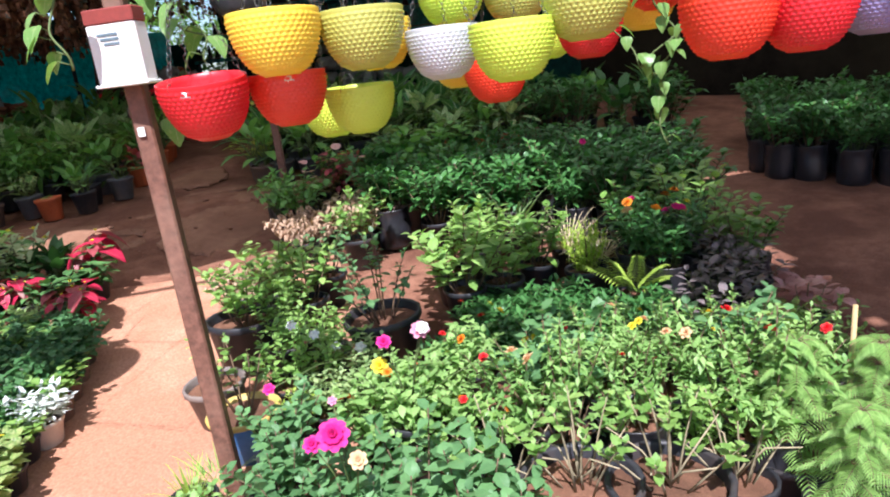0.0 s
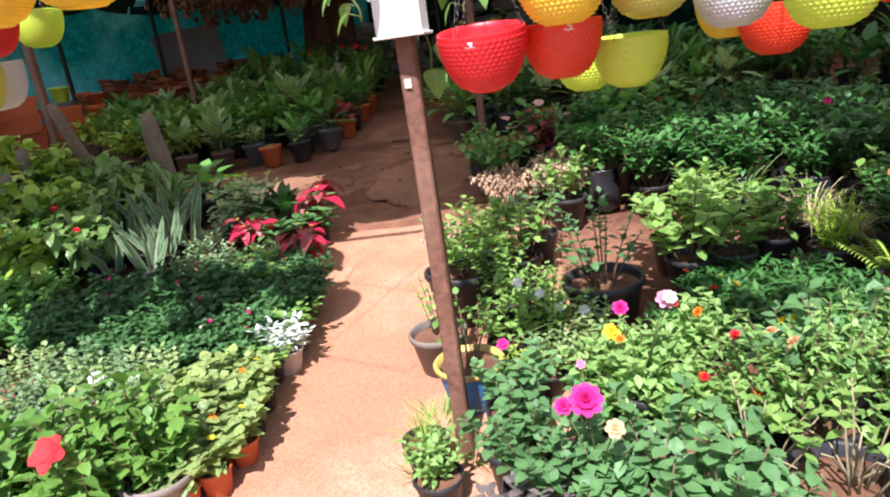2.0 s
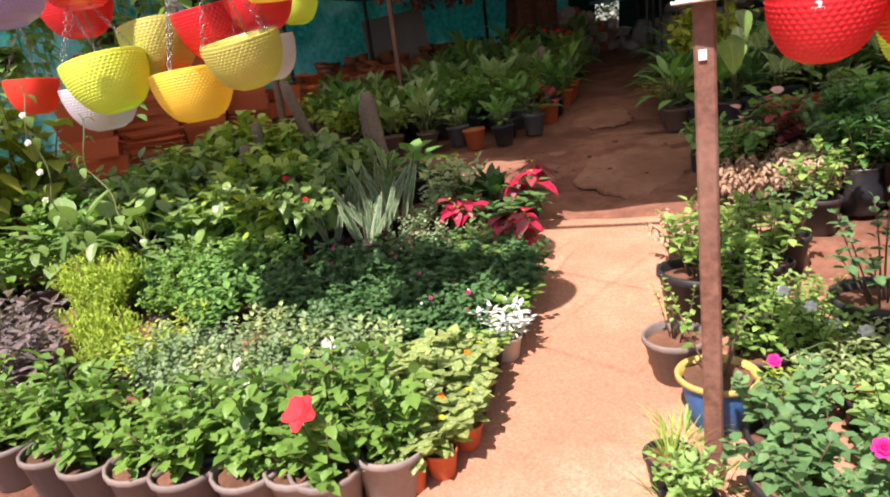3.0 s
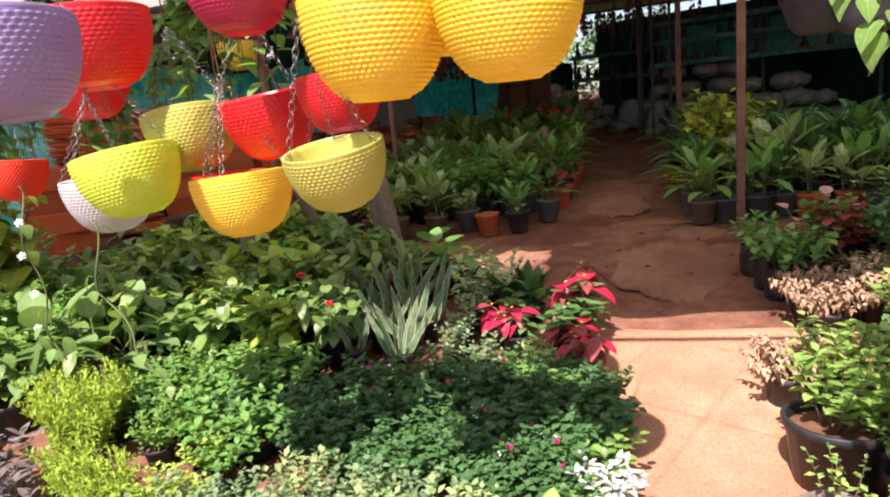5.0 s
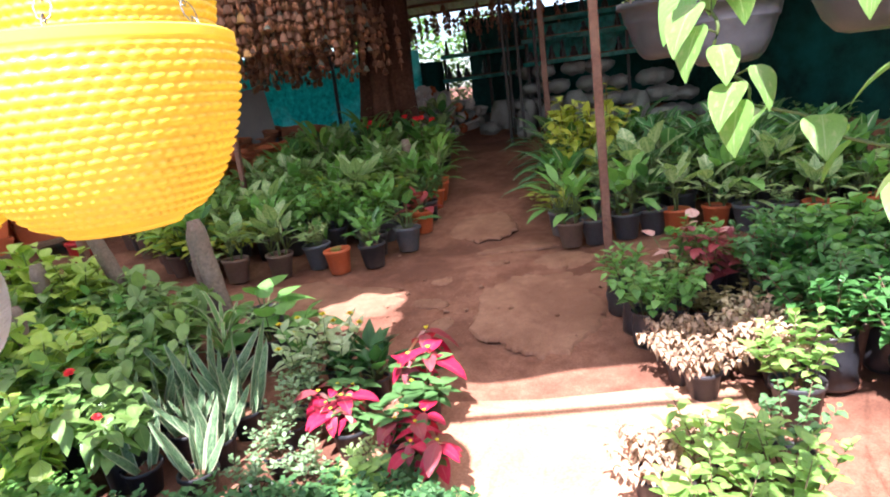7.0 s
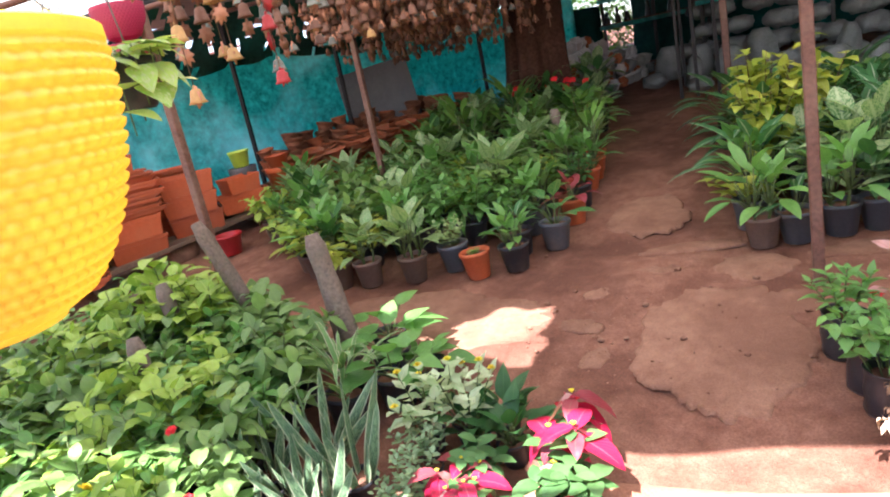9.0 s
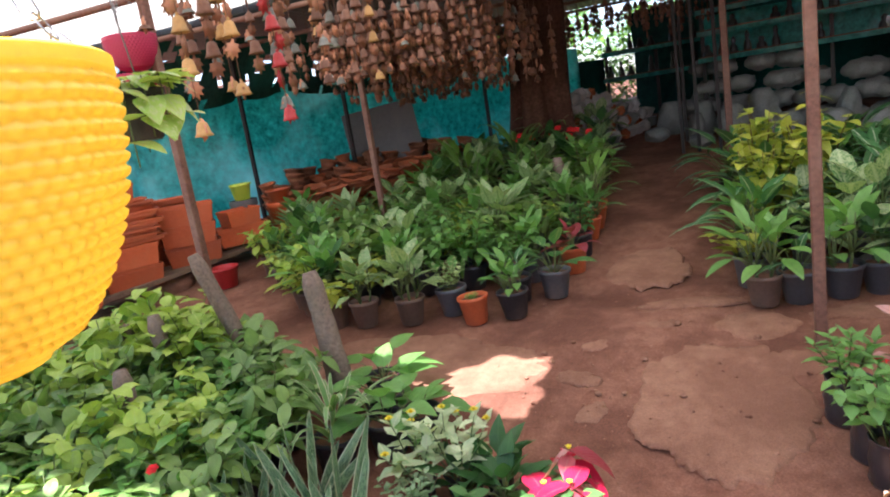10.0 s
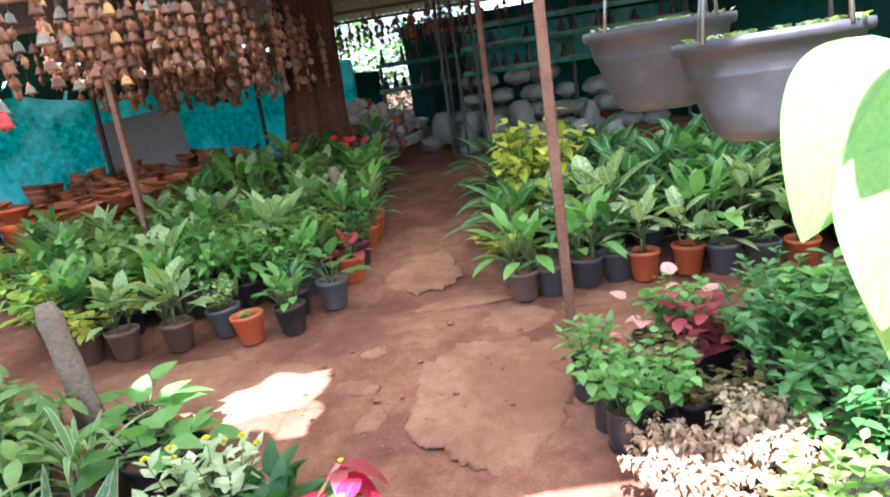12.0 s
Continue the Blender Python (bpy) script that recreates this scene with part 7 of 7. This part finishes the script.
def chime(bells, style, length):
    """A cord with clay bells one under another, each with a swinging tag; its foot is the lowest tag."""
    ob = thing("wind_chime", 0, 0, 0, {0: "string of tan clay bells with leaf-shaped tags", 1: "string of yellow clay bells with peach tags", 2: "string of grey painted clay bells with peach tags", 3: "string of red painted clay bells"}[style], "wind chime", "clay wind chimes under the roof")
    part("cord", CORD_ME, None, ob, at=Matrix.Diagonal((1, 1, length, 1)))
    for k in range(bells):
        z = 0.08 + k * 0.165
        part("bell", BELLS[style if k % 3 else (style if style else 0)], None, ob, at=Matrix.Translation((0, 0, z)))
        part("tag", TAGS[style], None, ob, at=pose(0.012 * (-1) ** k, 0.0, z - 0.012, 0, 12 * (-1) ** k, 70 * k))
    return ob


chime_kinds = {}
BELL_S, TAG_S, far_bells, far_tags = bell_shape(0.036), tag_shape(0.044), Shape(), Shape()
r_bell = np.random.default_rng(5)
spots = [(-3.42, 3.32, 2.10, 1), (-3.52, 3.80, 2.12, 3), (-3.62, 3.86, 2.18, 2), (-3.45, 3.55, 2.25, 1), (-3.72, 4.2, 2.36, 0), (-3.6, 3.4, 2.3, 2), (-3.8, 3.7, 2.3, 1), (-3.35, 3.95, 2.42, 2)]
for k in range(430):
    u, w = r_bell.uniform(0, 1), r_bell.uniform(0, 1)
    y = 3.5 + 4.6 * u
    x = (-3.62 - 0.30 * (y - 3.5)) - w * (1.7 + 0.6 * u)
    low = 2.28 - 0.10 * u + 0.45 * (1 - u) * r_bell.uniform(0, 1) + 0.25 * r_bell.uniform(0, 1) ** 2
    if u < 0.42 and k % 2 == 0:
        continue
    if y < 6.2:
        low = max(low, 1.56 + 0.118 * math.hypot(x - 0.5, y - 0.65))
    if w > 0.45 and u < 0.5 and k % 2:
        continue
    spots.append((x, y, low, int(r_bell.choice([0, 0, 2, 2, 2, 0, 2, 1] if u < 0.35 else [0, 0, 0, 0, 0, 2]))))
for k in range(70):
    spots.append((-6.6 + 2.4 * r_bell.uniform(0, 1), 9.6 + 2.2 * r_bell.uniform(0, 1), 2.62 + 0.35 * r_bell.uniform(0, 1), int(r_bell.choice([0, 0, 2]))))
for k, (x, y, z, style) in enumerate(spots):
    lit = np.array((-3.02, 4.4)) + np.array((SUN_TO.x, SUN_TO.y)) / SUN_TO.z * (2.6 - 0.64)
    if math.hypot(x - lit[0], y - lit[1]) < 0.5:
        continue
    top = 3.03 + 0.03 * (y - 3)
    n = int(max(1, min(4, (top - z - 0.1) / 0.165)))
    if k > 150:
        tube(far_bells, [(x, y, z), (x, y, top)], 0.0018, 4)
        for i in range(n):
            for src, dst, h in ((BELL_S, far_bells, 0.07), (TAG_S, far_tags, 0.065)):
                c, d, size = math.cos(k + i), math.sin(k + i), 0.8 + 0.5 * ((k * 7 + i * 3) % 10) / 10
                base = size * np.concatenate(src.v) @ np.array(((c, d, 0), (-d, c, 0), (0, 0, 1))) + (x, y, z + h + 0.165 * i)
                dst.add(base, src.f)
        continue
    key = (n, style)
    m = pose(x, y, z, 0, 0, k * 53)
    if key not in chime_kinds:
        chime_kinds[key] = chime(n, style, 1.0)
        chime_kinds[key].matrix_basis = m
        ob = chime_kinds[key]
    else:
        ob = copy_thing(chime_kinds[key], m)
    ob.children[0].matrix_basis = Matrix.Diagonal((1, 1, top - z, 1))


tagged(part("wind_chimes", far_bells, BELL_TAN), "mass of brown clay bells hanging under the roof", "wind chime", kind="stuff")
tagged(part("chime_tags", far_tags, BELL_TAG), "mass of peach clay tags below the hanging bells", "wind chime", kind="stuff")


# ---- stacked red troughs and trays on a plank ----
def trough_mesh(lx, ly, h, lip=0.82, under=0.97):
    s = Shape()
    v = []
    rings = [(0.86, 0), (0.88, 0.004), (under, h * lip), (1.0, h * (lip + 0.01)), (1.0, h), (0.95, h), (0.93, h * 0.9), (0.84, h * 0.1)]
    for k, z in rings:
        for px, py in ((1, -0.93), (1, 0.93), (0.97, 1), (-0.97, 1), (-1, 0.93), (-1, -0.93), (-0.97, -1), (0.97, -1)):
            v.append((px * lx / 2 * k, py * ly / 2 * k, z))
    s.add(v, grid_faces(len(rings), 8, True) + [tuple(range(8))[::-1], tuple(range((len(rings) - 1) * 8, len(rings) * 8))])
    return s.mesh("trough", TRAY, False)


TROUGHS = [(trough_mesh(0.52, 0.24, 0.19), "brick-red plastic trough stacked on a plank", "planter", 0.19), (trough_mesh(0.58, 0.28, 0.036, 0.55, 0.92), "thin brick-red plant tray in a stack", "tray", 0.026), (trough_mesh(0.36, 0.28, 0.16), "brick-red square planter in a stack", "planter", 0.15)]


def stack(x, y, z, turn, items):
    for k in items:
        me, label, cat, h = TROUGHS[k]
        ob = new(cat, me)
        ob.matrix_basis = pose(x + rng.normal(0, 0.018), y + rng.normal(0, 0.018), z, rng.normal(0, 0.6), rng.normal(0, 0.6), turn + rng.normal(0, 5))
        tagged(ob, label, cat, "stacked red trays and troughs")
        z += h
    return z


PLANK_Z = ground_z(-7.2, 4.6) + 0.17
for dx in (-0.16, 0.1):
    s = Shape()
    box(s, 0, 0, 0, 0.2, 2.6, 0.04, 0.004)
    tagged(part("plank", s, WOOD, None, at=pose(-6.95 + dx, 4.45, PLANK_Z - 0.022, 3, 0, 6), smooth=False), "weathered wooden plank carrying stacked troughs", "plank", "planks under the troughs")
for y in (3.4, 4.4, 5.4):
    s = Shape()
    lathe(s, [(0, -0.05), (0.14, -0.05), (0.17, 0.05), (0.15, 0.12), (0.1, 0.125), (0, 0.125)], 14, wob=0.06)
    tagged(part("stone", s, SLAB, None, at=pose(-6.98, y, ground_z(-6.98, y) + 0.0, 0, 0, y * 50)), "rounded stone under the planks", "stone", "stones under the planks")
for x, y, t, items in ((-6.78, 3.38, 74, [1] * 38 + [2]), (-6.84, 4.0, 79, [0, 0] + [1] * 15 + [2]), (-6.9, 4.6, 71, [0, 0, 0]), (-6.96, 5.15, 80, [0, 2]), (-7.2, 3.25, 76, [1] * 44), (-7.25, 3.9, 72, [0, 0, 0, 0, 2]), (-7.3, 4.55, 78, [0, 0, 0, 1, 1]), (-6.7, 2.75, 74, [0, 0, 0, 0])):
    stack(x, y, PLANK_Z + SLOPE_Y * (y - 4.6), t, items)


def loose_pot(x, y, z, r, h, material, label, tilt=(0, 0), name="pot"):
    s = pot_mesh(name, r, h, material, 22)
    ob = new("flower_pot", s)
    ob.matrix_basis = pose(x, y, z, tilt[0], tilt[1], 0)
    return tagged(ob, label, "pot")


loose_pot(-7.2, 5.36, ground_z(-7.2, 5.36) + 0.56, 0.11, 0.17, P_LIME, "empty lime-green plastic pot among red pots")
loose_pot(-7.05, 5.7, ground_z(-7.05, 5.7) + 0.45, 0.13, 0.13, TRAY, "empty brick-red plastic bowl")
loose_pot(-7.2, 5.36, ground_z(-7.2, 5.36), 0.14, 0.56, BOARD, "dark upturned tub under a lime pot")
loose_pot(-7.05, 5.7, ground_z(-7.05, 5.7), 0.15, 0.45, TRAY, "brick-red plastic pot holding a bowl")
# A plain red pot stands in for a red and white plastic bag.
loose_pot(-6.4, 4.62, ground_z(-6.4, 4.62), 0.13, 0.19, RED_BAG, "red pot standing in for a red and white plastic bag")
loose_pot(-7.25, 3.9, PLANK_Z - 0.077 + 0.76 + 0.15, 0.13, 0.2, TRAY, "brick-red round pot on top of stacked trays")

CLAYS = [(pot_mesh("clay_pot", 0.11, 0.15, CLAY_DARK, 14, 0.6), "brown clay flower pot in a heap"), (pot_mesh("clay_saucer", 0.13, 0.032, TERRA, 16, 0.8), "terracotta saucer in a stack"), (pot_mesh("clay_bowl", 0.10, 0.10, TERRA, 14, 0.65), "small terracotta bowl in a heap")]
r_clay = np.random.default_rng(9)
for i in range(9):
    for j in range(5):
        x, y = -7.75 + 0.235 * j + 0.02 * i, 6.0 + 0.27 * i
        z = ground_z(x, y)
        near = j >= 2 and i < 7
        for level in range((18 if near else 7) if j > 0 else 8):
            kind = 1 if near else int(r_clay.choice([0, 0, 2]))
            me, label = CLAYS[kind]
            ob = new("clay_pot" if kind != 1 else "saucer", me)
            ob.matrix_basis = pose(x + r_clay.normal(0, 0.035), y + r_clay.normal(0, 0.035), z, r_clay.normal(0, 8), r_clay.normal(0, 8), r_clay.uniform(0, 360))
            tagged(ob, label, "clay pot" if kind != 1 else "saucer", "stacked clay pots")
            z += (0.075, 0.024, 0.055)[kind]
s = Shape()
box(s, 0, 0, 0.5, 0.95, 0.02, 1.0, 0.003)
tagged(part("board", s, BOARD, None, at=pose(-7.38, 7.62, ground_z(-7.38, 7.62) + 0.16, -16, -6, 48), smooth=False), "dark grey board leaning against a crate", "board")
s = Shape()
box(s, 0, 0, 0.1, 0.9, 0.3, 0.2, 0.006)
tagged(part("crate", s, WOOD, None, at=pose(-7.43, 7.72, ground_z(-7.43, 7.72) - 0.01, 0, 0, 48), smooth=False), "low wooden crate under a grey board", "crate")


# ---- far end of the path ----
def sack(x, y, z, w, h, turn, lying):
    s = Shape()
    n, m = 14, 20
    v = []
    for k in range(n):
        t = k / (n - 1)
        for i in range(m):
            a = 2 * np.pi * i / m
            r = w * (math.sin(np.pi * (0.06 + 0.88 * t)) ** 0.3) * (1 - 0.25 * max(0, t - 0.72) * 3)
            f = 1 + 0.3 * noise.noise(Vector((2 * math.cos(a), 2 * math.sin(a), 4 * t + x))) + 0.2 * noise.noise(Vector((4 * math.cos(a), 4 * math.sin(a), 8 * t + x)))
            v.append((r * f * math.cos(a), 0.62 * r * f * math.sin(a), h * t))
    s.add(v, grid_faces(n, m, True) + [tuple(range(m))[::-1], tuple(range((n - 1) * m, n * m))])
    ob = part("sack", s, SACK)
    ob.matrix_basis = pose(x, y, z + (0.6 * w if lying else 0), 90 if lying else 4, 0, turn)
    return tagged(ob, "full white woven sack " + ("lying" if lying else "standing") + " beside the far path", "sack", "white sacks")


for x, y, w, h, t, ly in ((-5.05, 10.75, 0.22, 0.7, 10, False), (-5.15, 10.4, 0.18, 0.55, 40, True), (-4.55, 10.6, 0.22, 0.7, 80, False), (-4.15, 10.5, 0.22, 0.62, 30, False), (-3.75, 10.35, 0.22, 0.55, 60, True), (-3.4, 10.2, 0.2, 0.5, 20, False), (-3.1, 10.3, 0.2, 0.5, 100, True), (-4.9, 11.3, 0.22, 0.8, 70, False), (-4.3, 10.0, 0.17, 0.5, 15, True), (-4.5, 10.25, 0.18, 0.55, 120, False), (-3.6, 9.9, 0.18, 0.5, 35, False), (-3.2, 9.7, 0.18, 0.5, 75, True), (-2.8, 9.8, 0.2, 0.6, 10, False), (-2.4, 9.6, 0.2, 0.6, 50, False), (-2.0, 9.4, 0.2, 0.55, 20, True), (-3.9, 10.9, 0.22, 0.8, 5, False), (-2.9, 10.6, 0.22, 0.75, 95, False)):
    sack(x, y, ground_z(x, y) - 0.02, 0.85 * w, 0.66 * h, t, ly)
r_sack = np.random.default_rng(5)
for layer, count in enumerate((11, 10, 8, 5)):
    for i in range(count):
        x, y = -5.0 + 0.27 * (i + 0.5 * layer) + r_sack.normal(0, 0.04), 10.75 + 0.06 * layer + 0.07 * i + r_sack.normal(0, 0.06)
        sack(x, y, ground_z(x, y) + 0.245 * layer - 0.02, r_sack.uniform(0.15, 0.19), r_sack.uniform(0.36, 0.52), 180 + r_sack.normal(0, 25), True)


def urn_mesh(name, r, material):
    s = Shape()
    lathe(s, [(0, 0), (r * 0.55, 0), (r * 0.6, 0.06 * r), (r, 0.8 * r), (r * 0.98, 1.1 * r), (r * 0.6, 1.6 * r), (r * 0.7, 1.8 * r), (r * 0.6, 1.82 * r), (r * 0.5, 1.6 * r), (0, 1.2 * r)], 14)
    return s.mesh(name, material)


URNS = [urn_mesh("white_urn", 0.08, WHITE_CLAY), urn_mesh("pale_urn", 0.10, WHITE_CLAY), urn_mesh("pink_urn", 0.075, TERRA), pot_mesh("white_pot", 0.10, 0.12, WHITE_CLAY, 14), pot_mesh("grey_pot", 0.09, 0.14, SACK, 14)]
r_urn = np.random.default_rng(12)
for lev, (ni, nj) in enumerate(((11, 7), (10, 6), (8, 5), (6, 3), (4, 2))):
    for i in range(ni):
        for j in range(nj):
            x, y = -6.8 + 0.2 * (j + 0.5 * lev) - 0.02 * i, 9.8 + 0.19 * (i + 0.5 * lev)
            ob = new("urn", URNS[int(r_urn.choice([0, 0, 1, 2, 3, 3, 4]))])
            ob.matrix_basis = pose(x + r_urn.normal(0, 0.03), y + r_urn.normal(0, 0.03), ground_z(x, y) + lev * 0.15, r_urn.normal(0, 14), r_urn.normal(0, 14), i * 31)
            tagged(ob, "glazed pale clay urn stacked by the far path", "urn", "pale clay urns")


def bottle_mesh(name, r, h, material):
    s = Shape()
    lathe(s, [(0, 0), (r, 0), (r * 1.05, h * 0.1), (r * 0.9, h * 0.35), (r * 0.5, h * 0.55), (r * 0.6, h * 0.7), (r * 0.45, h * 0.9), (0, h)], 10)
    return s.mesh(name, material)


FIGS = [bottle_mesh("figurine", 0.05, 0.2, BOTTLE), bottle_mesh("figurine", 0.06, 0.15, BOTTLE), bottle_mesh("figurine", 0.045, 0.25, BOTTLE)]


def shelf(x, y, turn, width, levels, label):
    z0 = ground_z(x, y)
    ob = thing("shelf", x, y, z0, label, "shelf", turn=turn)
    for lev in levels:
        s = Shape()
        box(s, 0, 0, lev - z0, width, 0.34, 0.03, 0.004)
        part("shelf_board", s, WOOD, ob, smooth=False)
        s = Shape()
        box(s, 0, -0.18, lev - z0 - 0.03, width, 0.012, 0.06, 0.003)
        part("cloth_edge", s, TARP, ob, "teal cloth edge", smooth=False)
    for sx in (-1, 0, 1):
        s = Shape()
        box(s, sx * width * 0.49, 0.1, (max(levels) - z0) / 2, 0.05, 0.05, max(levels) - z0, 0.004)
        part("leg", s, DARK_IRON, ob, smooth=False)
    c, d = math.cos(radians(turn)), math.sin(radians(turn))
    for lev in levels:
        for k in range(int(width / 0.16)):
            px, py = -width / 2 + 0.1 + 0.16 * k, rng.uniform(-0.08, 0.1)
            if rng.uniform(0, 1) < 0.35:
                continue
            f = new("figurine", FIGS[int(rng.integers(3))])
            f.matrix_basis = pose(x + px * c - py * d, y + px * d + py * c, lev + 0.016, 0, 0, k * 40)
            tagged(f, "dark glazed clay figurine on a shelf", "figurine", "dark figurines")


shelf(-3.2, 11.25, 15, 3.0, [2.2, 2.53, 2.80], "long shelf with teal edges full of dark figurines")
shelf(-5.9, 12.1, 20, 1.6, [2.15, 2.55], "small shelf with dark figurines by the far path")


# ---- painted pot, canes, grass beside the path ----
def painted_pot():
    x, y = -0.46, 2.47
    ob = thing("painted_pot", x, y, ground_z(x, y), "blue clay pot with a yellow rim holding a half-bare plant", "plant pot")
    s = Shape()
    lathe(s, [(0, 0), (0.075, 0), (0.083, 0.01), (0.112, 0.14), (0.116, 0.16)], 28)
    part("pot", s, POT_BLUE, ob)
    s = Shape()
    lathe(s, [(0.116, 0.158), (0.128, 0.163), (0.130, 0.176), (0.126, 0.181), (0.116, 0.18), (0.108, 0.15)], 28)
    part("rim", s, POT_YELLOW, ob, "yellow rim")
    part("soil", soil_mesh(0.104, 0.165), None, ob)
    a, b = Shape(), Shape()
    bush(a, b, 0.3, 0.12, 5, 6, 0.05, 0.035, "oval", 0.3, 0.15, thick=0.005, start=0.4, base=0.165)
    part("foliage", a, L_GREEN, ob)
    part("stem", b, TWIG, ob)


painted_pot()
for x, y in ((-0.42, 2.08), (-0.52, 2.33), (-0.50, 2.6), (-0.36, 2.2)):
    g = Shape()
    for k in range(40):
        az = rng.uniform(0, 6.28)
        leaf(g, (0.06 * math.cos(az) * rng.uniform(0, 1), 0.06 * math.sin(az) * rng.uniform(0, 1), 0), unit(az, rng.uniform(0.7, 1.5)), (0, 0, 1), rng.uniform(0.08, 0.2), 0.006, "ribbon", 0.4, 0.3, 4)
    tagged(part("grass_tuft", g, L_FRESH, None, at=Matrix.Translation((x, y, ground_z(x, y)))), "tuft of thin green grass beside the path", "grass", kind="stuff")
s = Shape()
tube(s, [(0, 0, -0.05), (0.02, 0.03, 0.3), (0.04, 0.08, 0.56)], [0.009, 0.008, 0.007], 7)
tagged(part("cane", s, BAMBOO, None, at=Matrix.Translation((1.40, 2.52, ground_z(1.40, 2.52)))), "split bamboo cane stuck in the bed", "cane")
